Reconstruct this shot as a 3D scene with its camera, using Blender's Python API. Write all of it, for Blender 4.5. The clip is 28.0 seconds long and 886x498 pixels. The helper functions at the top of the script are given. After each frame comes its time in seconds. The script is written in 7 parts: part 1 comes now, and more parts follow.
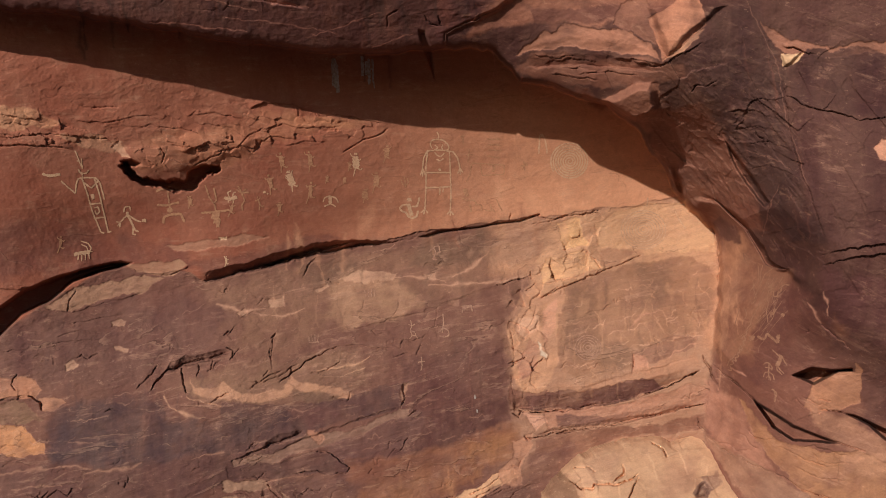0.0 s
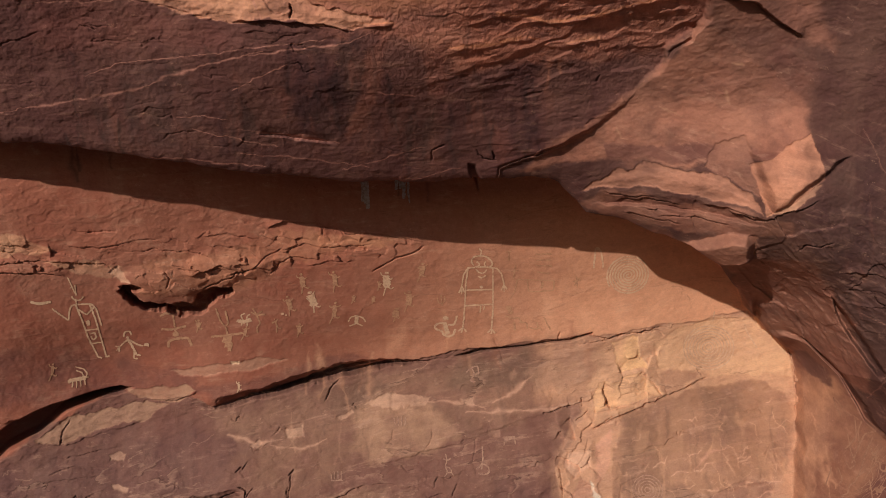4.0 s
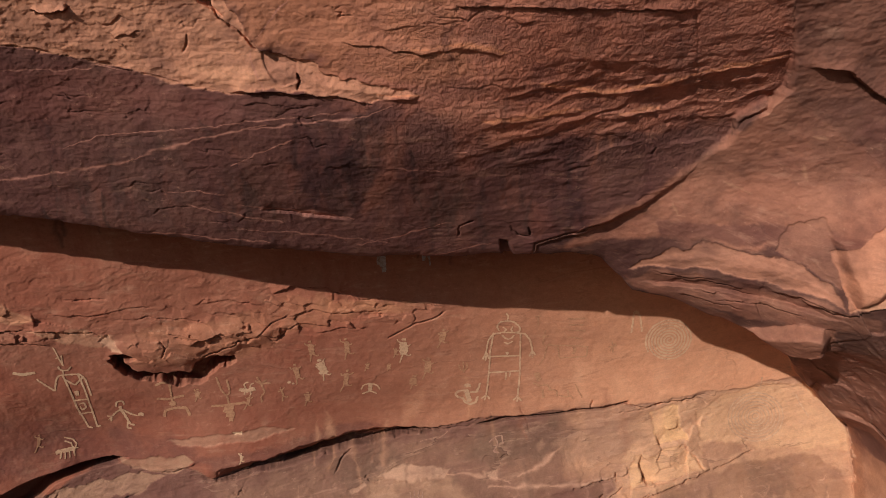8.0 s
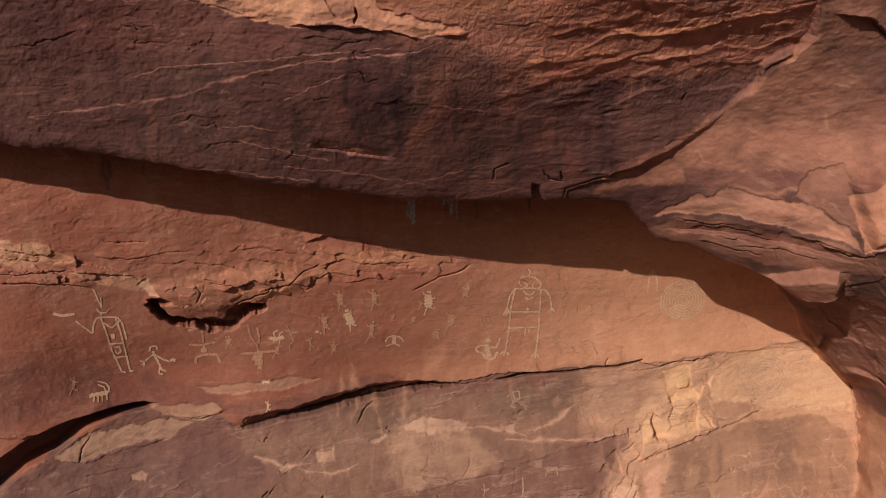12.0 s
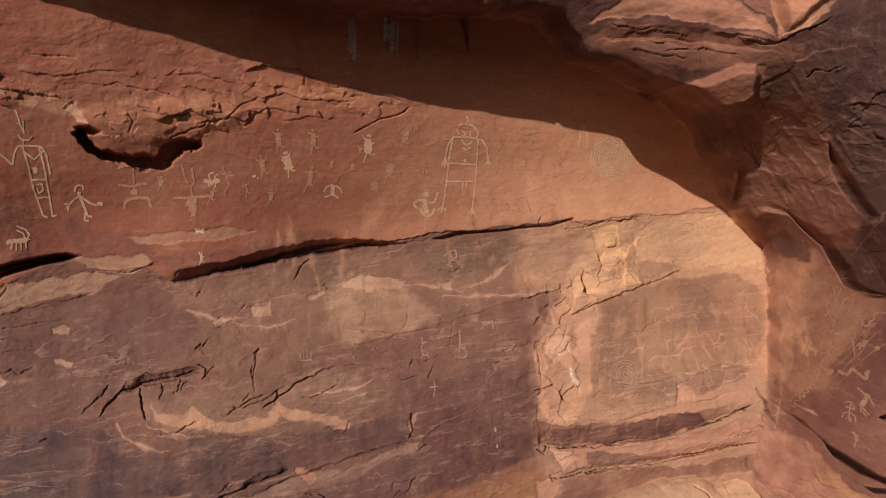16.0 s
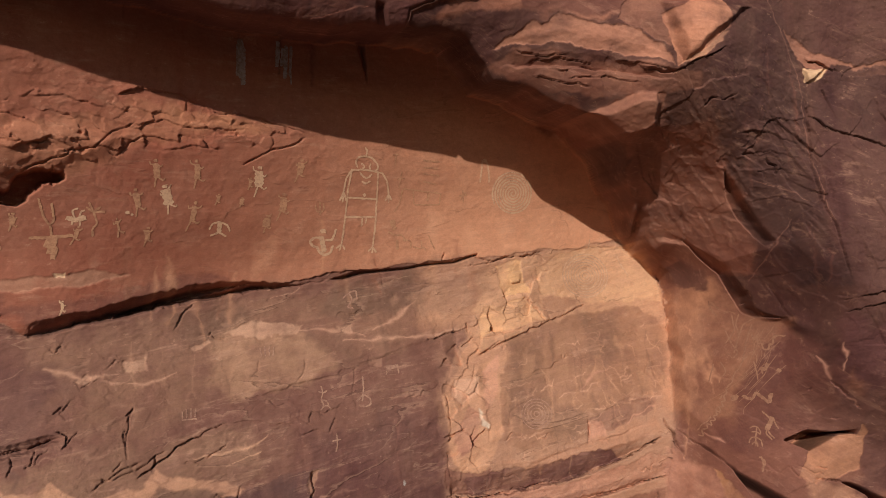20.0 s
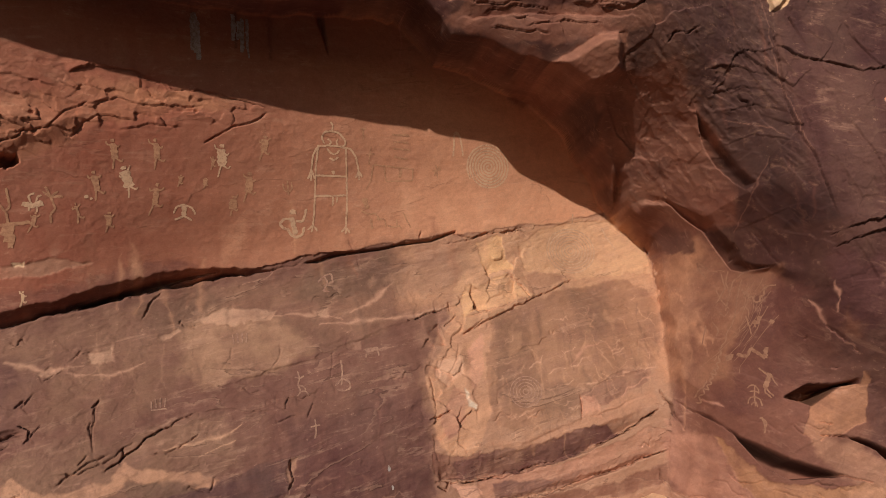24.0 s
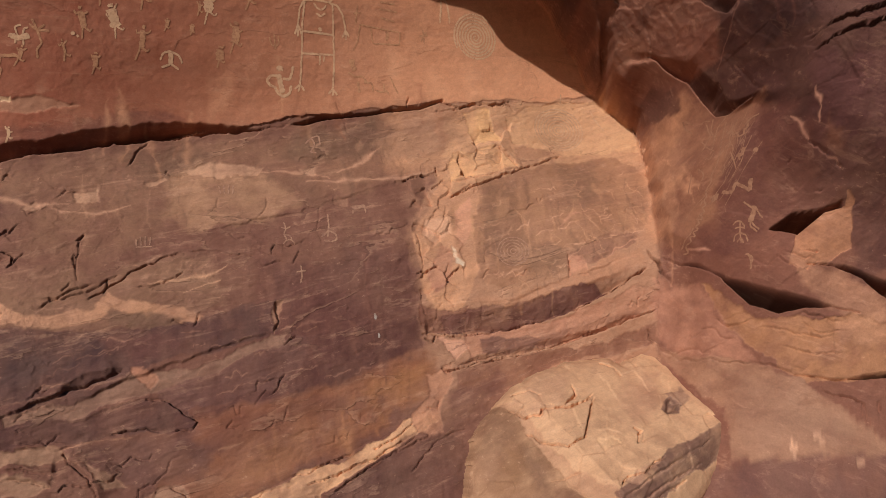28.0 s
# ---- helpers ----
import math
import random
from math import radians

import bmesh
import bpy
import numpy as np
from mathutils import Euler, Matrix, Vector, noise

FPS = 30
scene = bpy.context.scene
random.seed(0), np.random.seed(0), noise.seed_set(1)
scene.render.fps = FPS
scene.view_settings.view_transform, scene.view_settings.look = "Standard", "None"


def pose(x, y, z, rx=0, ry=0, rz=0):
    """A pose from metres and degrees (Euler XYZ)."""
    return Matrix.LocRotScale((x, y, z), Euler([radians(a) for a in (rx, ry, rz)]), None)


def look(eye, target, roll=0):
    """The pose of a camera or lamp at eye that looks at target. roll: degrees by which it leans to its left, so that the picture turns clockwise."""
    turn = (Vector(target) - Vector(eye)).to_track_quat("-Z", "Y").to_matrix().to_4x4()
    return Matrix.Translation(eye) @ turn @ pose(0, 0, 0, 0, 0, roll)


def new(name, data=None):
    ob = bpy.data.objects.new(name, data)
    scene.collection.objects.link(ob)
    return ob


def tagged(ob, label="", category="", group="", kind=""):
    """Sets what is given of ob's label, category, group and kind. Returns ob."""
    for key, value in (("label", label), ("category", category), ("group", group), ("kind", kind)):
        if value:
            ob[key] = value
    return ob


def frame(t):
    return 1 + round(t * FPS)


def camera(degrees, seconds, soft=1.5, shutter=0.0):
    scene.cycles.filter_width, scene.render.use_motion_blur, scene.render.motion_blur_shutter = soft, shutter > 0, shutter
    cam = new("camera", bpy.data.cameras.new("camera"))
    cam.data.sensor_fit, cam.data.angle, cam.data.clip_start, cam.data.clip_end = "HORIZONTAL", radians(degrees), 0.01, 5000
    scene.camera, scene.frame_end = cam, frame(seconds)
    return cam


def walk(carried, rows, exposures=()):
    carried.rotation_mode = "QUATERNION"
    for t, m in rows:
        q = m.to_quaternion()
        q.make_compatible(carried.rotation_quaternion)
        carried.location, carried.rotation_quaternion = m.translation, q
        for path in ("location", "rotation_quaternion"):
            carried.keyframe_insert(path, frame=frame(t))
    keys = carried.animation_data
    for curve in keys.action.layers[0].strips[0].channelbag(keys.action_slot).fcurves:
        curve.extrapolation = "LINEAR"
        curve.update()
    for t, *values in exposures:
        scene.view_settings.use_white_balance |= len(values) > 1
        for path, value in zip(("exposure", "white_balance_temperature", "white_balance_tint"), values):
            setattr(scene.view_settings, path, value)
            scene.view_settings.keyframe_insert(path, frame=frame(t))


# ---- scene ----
cam = camera(66.9, 28.0, 0.85)
METRES, EYE, TILT, LEAN, TURN = 6.0, 3.4, 0.0, 0.0, 0.0
ROWS = [
    (0.0, 0.0, 0.0, 0.0, 0.0, 0.0, -0.0),
    (0.5, -0.0108, 0.0191, 0.0279, 0.05, -0.17, -0.24),
    (1.0, -0.0212, 0.0389, 0.0515, 0.06, -0.28, -0.42),
    (1.5, -0.0278, 0.0579, 0.0736, 0.17, -0.38, -0.52),
    (2.0, -0.0339, 0.0752, 0.0975, 0.23, -0.42, -0.57),
    (2.5, -0.0362, 0.0887, 0.1198, 0.35, -0.47, -0.59),
    (3.0, -0.0372, 0.1012, 0.1412, 0.43, -0.5, -0.57),
    (3.5, -0.0383, 0.1138, 0.1622, 0.66, -0.52, -0.54),
    (5.5, -0.0603, 0.1602, 0.2204, 1.39, -0.42, -0.9),
    (6.0, -0.0606, 0.1789, 0.2281, 1.53, -0.38, -0.96),
    (6.5, -0.059, 0.1948, 0.2384, 1.66, -0.4, -0.96),
    (7.0, -0.059, 0.2015, 0.2515, 1.57, -0.48, -0.98),
    (7.5, -0.0602, 0.2039, 0.2602, 1.56, -0.62, -1.06),
    (8.0, -0.0609, 0.2066, 0.2589, 1.78, -0.7, -1.02),
    (8.5, -0.0603, 0.208, 0.2518, 2.07, -0.73, -1.02),
    (9.0, -0.0619, 0.2083, 0.2436, 1.98, -0.72, -1.14),
    (9.5, -0.0683, 0.2059, 0.2356, 1.43, -0.71, -1.41),
    (10.0, -0.0769, 0.2026, 0.2275, 1.38, -0.74, -1.8),
    (10.5, -0.0842, 0.197, 0.2201, 1.45, -0.73, -2.06),
    (11.0, -0.0894, 0.1908, 0.2155, 1.49, -0.72, -2.17),
    (11.5, -0.0925, 0.1833, 0.2111, 1.56, -0.73, -2.21),
    (13.5, -0.093, 0.1633, 0.1654, 1.53, -0.96, -2.16),
    (14.0, -0.0887, 0.1641, 0.1361, 1.64, -0.95, -2.04),
    (14.5, -0.0882, 0.1658, 0.0992, 0.76, -0.93, -2.0),
    (15.0, -0.0909, 0.1666, 0.06, -3.01, -0.87, -2.06),
    (15.5, -0.098, 0.1633, 0.0234, -4.96, -0.49, -2.21),
    (16.0, -0.1069, 0.1638, 0.0001, -5.14, 0.36, -2.33),
    (16.5, -0.1146, 0.1715, -0.0145, -4.82, 0.48, -2.34),
    (17.0, -0.1189, 0.1802, -0.0229, -5.8, 0.55, -2.24),
    (17.5, -0.1196, 0.1869, -0.0191, -8.02, 0.29, -2.18),
    (18.0, -0.1227, 0.1911, -0.013, -8.6, 0.08, -2.09),
    (18.5, -0.1256, 0.1938, -0.0095, -9.04, 0.66, -1.85),
    (19.0, -0.1273, 0.1978, -0.0073, -9.67, 3.28, -1.57),
    (19.5, -0.1257, 0.2068, -0.0101, -11.95, 4.5, -1.05),
    (20.0, -0.1199, 0.2152, -0.0169, -14.82, 5.05, -0.34),
    (20.5, -0.1148, 0.2234, -0.0189, -15.73, 5.37, 0.24),
    (22.5, -0.0932, 0.2321, -0.0391, -15.1, 6.79, 2.04),
    (23.0, -0.0857, 0.2323, -0.0523, -14.64, 7.19, 2.39),
    (23.5, -0.078, 0.2349, -0.0679, -14.15, 7.52, 2.63),
    (24.0, -0.073, 0.2394, -0.0852, -13.71, 7.8, 2.83),
    (24.5, -0.0705, 0.2436, -0.1048, -13.41, 8.12, 2.95),
    (25.0, -0.0711, 0.2456, -0.1235, -13.58, 8.36, 2.99),
    (25.5, -0.0697, 0.2451, -0.1451, -13.6, 8.58, 2.99),
    (26.0, -0.0697, 0.2454, -0.1696, -13.84, 8.82, 2.97),
    (26.5, -0.068, 0.2479, -0.1968, -13.99, 8.99, 3.03),
    (27.0, -0.0647, 0.2536, -0.2256, -13.77, 9.15, 3.02),
    (27.5, -0.063, 0.2599, -0.2528, -13.67, 9.15, 3.03),
    (28.0, -0.0599, 0.2645, -0.2771, -13.65, 9.13, 3.04),
]
walk(cam, [(t, pose(0, 0, EYE, TILT, LEAN, TURN) @ pose(METRES * x, METRES * y, METRES * z, 90 + pitch, roll, yaw)) for t, x, y, z, yaw, pitch, roll in ROWS], [(0.0, 0.02, 6300, 10), (8.0, 0.07, 6200, 9), (20.0, 0.02, 6250, 9), (28.0, -0.07, 6350, 10)])

# ---- light: a low winter sun from behind and to the left, and a clear sky ----
SUN_WAY = Vector((0.5217, 0.8047, -0.2833))
sun = new("sun", bpy.data.lights.new("sun", "SUN"))
sun.matrix_world = look((-6, -9, 7), Vector((-6, -9, 7)) + SUN_WAY)
sun.data.energy, sun.data.angle, sun.data.color = 3.5, radians(0.5), (1.0, 0.93, 0.83)
world = bpy.data.worlds.new("sky")
scene.world = world
world.use_nodes = True
sky = world.node_tree.nodes.new("ShaderNodeTexSky")
sky.sky_type, sky.sun_disc, sky.ozone_density = "NISHITA", False, 4.0
sky.sun_elevation = math.asin(-SUN_WAY.z)
sky.sun_rotation = math.atan2(-SUN_WAY.x, -SUN_WAY.y)
back = world.node_tree.nodes["Background"]
back.inputs["Strength"].default_value = 0.058
world.node_tree.links.new(sky.outputs["Color"], back.inputs["Color"])


# ---- materials ----
class Nodes:
    """A small builder for node materials."""

    def __init__(self, name, rough=0.9):
        self.mat = bpy.data.materials.new(name)
        self.mat.use_nodes = True
        self.tree = self.mat.node_tree
        self.bsdf = self.tree.nodes["Principled BSDF"]
        self.bsdf.inputs["Roughness"].default_value = rough
        self.bsdf.inputs["Specular IOR Level"].default_value = 0.2
        self.coord = self.add("ShaderNodeTexCoord").outputs["Object"]

    def add(self, kind):
        return self.tree.nodes.new(kind)

    def link(self, a, b):
        self.tree.links.new(a, b)

    def put(self, socket, v):
        if isinstance(v, (int, float)):
            socket.default_value = v
        elif isinstance(v, tuple):
            socket.default_value = (*v, 1)[:len(socket.default_value)]
        else:
            self.link(v, socket)

    def mask(self, name):
        n = self.add("ShaderNodeAttribute")
        n.attribute_name = name
        return n.outputs["Fac"]

    def tint(self, name):
        n = self.add("ShaderNodeAttribute")
        n.attribute_name = name
        return n.outputs["Color"]

    def noise(self, scale, detail=4.0, rough=0.6, stretch=(1, 1, 1), turn=(0, 0, 0), warp=0.0):
        spin, mp = self.add("ShaderNodeMapping"), self.add("ShaderNodeMapping")
        spin.inputs["Rotation"].default_value = [radians(a) for a in turn]
        mp.inputs["Scale"].default_value = stretch
        self.link(self.coord, spin.inputs["Vector"])
        self.link(spin.outputs["Vector"], mp.inputs["Vector"])
        n = self.add("ShaderNodeTexNoise")
        self.link(mp.outputs["Vector"], n.inputs["Vector"])
        n.inputs["Scale"].default_value, n.inputs["Detail"].default_value = scale, detail
        n.inputs["Roughness"].default_value, n.inputs["Distortion"].default_value = rough, warp
        return n.outputs["Fac"]

    def math(self, op, a, b=0.0, c=0.0):
        n = self.add("ShaderNodeMath")
        n.operation = op
        for s, v in zip(n.inputs, (a, b, c)):
            self.put(s, v)
        return n.outputs[0]

    def ramp(self, v, lo, hi, a=0.0, b=1.0):
        n = self.add("ShaderNodeMapRange")
        n.interpolation_type = "SMOOTHSTEP"
        for s, x in zip(n.inputs, (v, lo, hi, a, b)):
            self.put(s, x)
        return n.outputs[0]

    def mix(self, fac, a, b, blend="MIX"):
        n = self.add("ShaderNodeMix")
        n.data_type, n.blend_type = "RGBA", blend
        self.put(n.inputs[0], fac)
        self.put(n.inputs[6], a)
        self.put(n.inputs[7], b)
        return n.outputs[2]

    def bump(self, height, strength, distance, normal=None):
        n = self.add("ShaderNodeBump")
        self.put(n.inputs["Height"], height)
        n.inputs["Strength"].default_value, n.inputs["Distance"].default_value = strength, distance
        if normal:
            self.link(normal, n.inputs["Normal"])
        return n.outputs["Normal"]

    def finish(self, color, normal=None):
        self.put(self.bsdf.inputs["Base Color"], color)
        if normal:
            self.link(normal, self.bsdf.inputs["Normal"])
        return self.mat


def rock_material(name, tilt, coarse, relief=1.0, lamina=0.06, pits=0.0, fine=1.0):
    """Weathered sandstone. The stone's colour, with some shade laid into it, its dark patina and its fresh break come
    from the mesh;
    noise breaks them up: clouds and drips of patina, bedding, chips, torn thin layers and grain."""
    n = Nodes(name)
    body, dark, pale = n.tint("coat"), n.tint("patina"), n.tint("break")
    cloud = n.noise(1.1, 5, 0.62, warp=0.8)
    blotch = n.noise(5.0, 7, 0.68, warp=0.5)
    spot = n.noise(23.0, 5, 0.72, stretch=(0.8, 1, 1.2), turn=(0, tilt, 0))
    grain = n.noise(85.0, 3, 0.75)
    bedding = n.noise(2.2, 6, 0.62, stretch=(0.30, 1, 2.0), turn=(0, tilt, 0), warp=0.9)
    fine_bed = n.noise(9.0, 6, 0.66, stretch=(0.22, 1, 2.0), turn=(0, tilt, 0), warp=0.8)
    drip = n.noise(4.0, 5, 0.6, stretch=(1.5, 0.3, 0.13), turn=(0, 3, 0), warp=0.5)
    half = lambda v, k: n.math("MULTIPLY", n.math("SUBTRACT", v, 0.5), k)
    col = n.mix(n.ramp(n.math("ADD", cloud, half(drip, 0.8)), 0.25, 0.75, 0.0, 0.12), body, pale)
    col = n.mix(n.ramp(n.math("ADD", blotch, half(bedding, 0.8)), 0.42, 0.72, 0.0, 0.34), col, dark)
    col = n.mix(n.ramp(n.math("ADD", fine_bed, half(blotch, 0.7)), 0.56, 0.78, 0.0, 0.20), col, pale)
    # thin layers: torn edges with a pale rim on one side and a dark hairline on the other
    flake = n.noise(1.9, 6, 0.52, stretch=(0.40, 1, 1.5), turn=(0, tilt, 0), warp=0.5)
    gate = n.ramp(n.noise(2.6, 5, 0.6, warp=0.4), 0.47, 0.60)
    hair = n.math("MULTIPLY", n.ramp(n.math("ABSOLUTE", n.math("SUBTRACT", flake, 0.5)), 0.0022, 0.0065, 1.0, 0.0), gate)
    hem = n.math("MULTIPLY", n.math("MULTIPLY", n.ramp(flake, 0.503, 0.507), n.ramp(flake, 0.512, 0.535, 1.0, 0.0)), gate)
    flake2 = n.noise(4.2, 5, 0.55, stretch=(0.30, 1, 1.6), turn=(0, tilt, 0), warp=0.4)
    gate2 = n.ramp(n.noise(3.1, 5, 0.6, turn=(40, 0, 20), warp=0.4), 0.50, 0.62)
    hem2 = n.math("MULTIPLY", n.math("MULTIPLY", n.ramp(flake2, 0.538, 0.543), n.ramp(flake2, 0.55, 0.575, 1.0, 0.0)), gate2)
    col = n.mix(n.math("MULTIPLY", n.math("MAXIMUM", hem, hem2), 0.30 * fine), col, pale)
    col = n.mix(n.math("MULTIPLY", hair, 0.45 * fine), col, (0.07, 0.034, 0.026))
    # scattered chips where the varnish has flaked off
    chip = n.ramp(n.math("ADD", spot, half(cloud, 0.35)), 0.635, 0.70)
    col = n.mix(n.math("MULTIPLY", chip, 0.22), col, pale)
    shade = n.math("ADD", n.ramp(grain, 0.28, 0.72, 0.92, 1.06), n.ramp(fine_bed, 0.3, 0.7, -lamina, lamina))
    shade = n.math("ADD", shade, n.ramp(spot, 0.28, 0.72, -0.06, 0.05))
    shade = n.math("ADD", shade, n.ramp(blotch, 0.3, 0.7, -0.07, 0.07))
    grey = n.add("ShaderNodeCombineColor")
    for s in grey.inputs[:3]:
        n.link(shade, s)
    col = n.mix(1.0, col, grey.outputs[0], "MULTIPLY")
    nm = n.bump(n.noise(coarse, 7, 0.72, stretch=(0.7, 1, 1.3), turn=(0, tilt, 0)), 0.5 * relief, 0.03)
    nm = n.bump(n.math("ADD", n.math("MULTIPLY", spot, 0.7), n.math("MULTIPLY", grain, 0.2)), 0.5 * relief, 0.014, nm)
    steps = n.math("ADD", n.math("MULTIPLY", n.ramp(flake, 0.496, 0.506), gate), n.math("MULTIPLY", n.ramp(flake2, 0.535, 0.545), n.math("MULTIPLY", gate2, 0.6)))
    nm = n.bump(steps, 0.8 * fine, 0.010, nm)
    if pits:
        nm = n.bump(n.math("MULTIPLY", n.noise(46, 3, 0.7), n.mask("rough")), 0.9, 0.011 * pits, nm)
    return n.finish(col, nm)


OVERHANG = rock_material("dark_overhang_sandstone", 3, 14, 0.14, 0.03, 1.6, 0.2)
PANEL = rock_material("red_brown_varnished_sandstone", 4, 8, 0.18, 0.03, 0.0, 0.30)
LEDGE = rock_material("layered_tan_sandstone", 13, 10, 0.32, 0.05, 0.0, 0.6)
BUTTRESS = rock_material("red_buttress_sandstone", -22, 11, 0.30, 0.06, 0.0, 0.2)
BOULDER = rock_material("pale_tan_sandstone", 20, 9, 0.22, 0.05, 0.0, 0.3)
# dark patina and fresh break of each layer
TINTS = {
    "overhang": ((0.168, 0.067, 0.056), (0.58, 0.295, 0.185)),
    "panel": ((0.25, 0.098, 0.063), (0.60, 0.350, 0.222)),
    "lower": ((0.176, 0.078, 0.060), (0.62, 0.355, 0.232)),
    "buttress": ((0.100, 0.037, 0.032), (0.62, 0.335, 0.215)),
    "side": ((0.155, 0.066, 0.050), (0.62, 0.345, 0.222)),
    "boulder": ((0.27, 0.135, 0.088), (0.76, 0.49, 0.315)),
}


# ---- the shape of the cliff ----
def smooth(v, lo, hi):
    t = np.clip((v - lo) / (hi - lo), 0, 1)
    return t * t * (3 - 2 * t)


def lattice_noise(x, y, seed):
    """Smooth value noise, about -1 to 1."""
    i, j = np.floor(x).astype(np.int64), np.floor(y).astype(np.int64)
    u, v = x - i, y - j
    u, v = u * u * u * (u * (6 * u - 15) + 10), v * v * v * (v * (6 * v - 15) + 10)

    def h(a, b):
        k = (a * 374761393 + b * 668265263 + seed * 974634653) & 0xFFFFFFFF
        k = ((k ^ (k >> 13)) * 1274126177) & 0xFFFFFFFF
        return ((k ^ (k >> 16)) & 0xFFFF) / 32767.5 - 1

    return (h(i, j) * (1 - u) + h(i + 1, j) * u) * (1 - v) + (h(i, j + 1) * (1 - u) + h(i + 1, j + 1) * u) * v


def fbm(x, y, size, octaves=4, seed=0, gain=0.5):
    out, amp = 0.0, 1.0
    for k in range(octaves):
        a = 0.5 + k
        c, s = math.cos(a), math.sin(a)
        out = out + amp * lattice_noise((c * x + s * y) / size + 17 * k, (c * y - s * x) / size + 31 * k, seed + k)
        size, amp = size * 0.5, amp * gain
    return out


class Lattice:
    """The depth of a face of the rock on a coarse net, glided over smoothly."""

    def __init__(self, cols, rows, depth):
        self.c, self.r, self.g = np.array(cols, float), np.array(rows, float), np.array(depth, float)

    def at(self, s, h):
        def glide(v, k, i, get):
            p = [np.clip(i + o, 0, len(k) - 1) for o in (-1, 0, 1, 2)]
            x0, x1, x2, x3 = (k[q] for q in p)
            a, b, c, d = (get(q) for q in p)
            w = x2 - x1
            t = (v - x1) / w
            m1, m2 = (c - a) / (x2 - x0) * w, (d - b) / (x3 - x1) * w
            return (2 * t ** 3 - 3 * t ** 2 + 1) * b + (t ** 3 - 2 * t ** 2 + t) * m1 + (3 * t ** 2 - 2 * t ** 3) * c + (t ** 3 - t ** 2) * m2

        i = np.clip(np.searchsorted(self.c, s) - 1, 0, len(self.c) - 2)
        j = np.clip(np.searchsorted(self.r, h) - 1, 0, len(self.r) - 2)
        s, h = np.clip(s, self.c[0], self.c[-1]), np.clip(h, self.r[0], self.r[-1])
        return glide(h, self.r, j, lambda q: glide(s, self.c, i, lambda k: self.g[q, k]))


# Depths in metres from the place where the camera starts.
# s runs across and h up the camera's first view, laid out at 6 m; the relief is fitted along its rays.
BACK = Lattice([-6.61, -5.29, -3.97, -2.96, -1.95, -0.93, 0.08, 1.09, 1.9, 2.61], [-0.19, 0.77, 1.58, 2.39, 3.0, 3.46, 3.96, 4.47, 5.13, 5.94], [
    [5.66, 5.71, 5.73, 5.71, 5.72, 5.75, 5.77, 5.73, 5.63, 5.58],
    [5.69, 5.76, 5.79, 5.78, 5.84, 5.96, 6.02, 6.09, 6.07, 5.97],
    [5.69, 5.78, 5.84, 5.84, 5.89, 6.06, 6.11, 6.23, 6.23, 6.12],
    [5.7, 5.78, 5.9, 6.01, 6.04, 6.13, 6.19, 6.24, 6.07, 5.98],
    [5.67, 5.72, 5.89, 6.21, 6.25, 6.36, 6.38, 6.38, 6.4, 6.32],
    [5.62, 5.64, 5.78, 6.12, 6.17, 6.45, 6.5, 6.49, 6.65, 6.5],
    [5.51, 5.5, 5.57, 5.77, 5.95, 6.13, 6.29, 6.43, 6.65, 6.56],
    [5.36, 5.34, 5.34, 5.49, 5.67, 5.84, 6.02, 6.24, 6.45, 6.48],
    [5.15, 5.12, 5.11, 5.23, 5.43, 5.64, 5.84, 6.02, 6.19, 6.29],
    [4.92, 4.9, 4.92, 5.03, 5.23, 5.47, 5.67, 5.83, 5.97, 6.08]])
HANG = Lattice([-6.61, -4.98, -3.47, -1.95, -0.43, 1.09, 2.61], [4.62, 5.08, 5.33, 5.63, 6.24, 6.95, 7.76, 8.77], [
    [5.07, 5.06, 5.11, 5.19, 5.31, 5.24, 5.25],
    [4.83, 4.8, 4.84, 4.89, 5, 4.91, 5.01],
    [4.7, 4.67, 4.69, 4.71, 4.81, 4.74, 4.89],
    [4.55, 4.5, 4.51, 4.51, 4.59, 4.61, 4.75],
    [4.26, 4.19, 4.2, 4.16, 4.2, 4.39, 4.48],
    [3.93, 3.86, 3.86, 3.88, 3.86, 3.98, 4.16],
    [3.58, 3.51, 3.52, 3.57, 3.53, 3.59, 3.79],
    [3.14, 3.1, 3.11, 3.16, 3.13, 3.15, 3.31]])
BUTT = Lattice([0.49, 1.25, 1.75, 2.06, 2.31, 2.56, 2.87, 3.27, 3.93, 5.15], [1.07, 3.0, 3.56, 3.91, 4.27, 4.72, 5.23, 5.94, 6.75, 7.96], [
    [7.32, 6.9, 6.53, 6.27, 6.04, 5.82, 5.56, 5.25, 4.85, 4.37],
    [6.93, 6.94, 6.86, 6.67, 6.32, 5.74, 5.08, 4.6, 4.28, 3.97],
    [6.53, 6.56, 6.58, 6.54, 6.43, 5.76, 4.91, 4.43, 4.19, 3.92],
    [6.18, 6.13, 6.07, 5.93, 5.73, 5.33, 4.79, 4.36, 4.15, 3.88],
    [5.79, 5.64, 5.51, 5.44, 5.25, 4.91, 4.61, 4.34, 4.15, 3.85],
    [5.32, 5.08, 4.82, 4.72, 4.57, 4.5, 4.42, 4.32, 4.16, 3.81],
    [4.9, 4.7, 4.55, 4.38, 4.33, 4.35, 4.34, 4.27, 4.12, 3.77],
    [4.48, 4.5, 4.46, 4.39, 4.33, 4.29, 4.24, 4.17, 4.03, 3.68],
    [4.06, 4.08, 4.1, 4.12, 4.11, 4.1, 4.07, 4.01, 3.88, 3.54],
    [3.48, 3.53, 3.59, 3.63, 3.66, 3.68, 3.67, 3.64, 3.53, 3.24]])
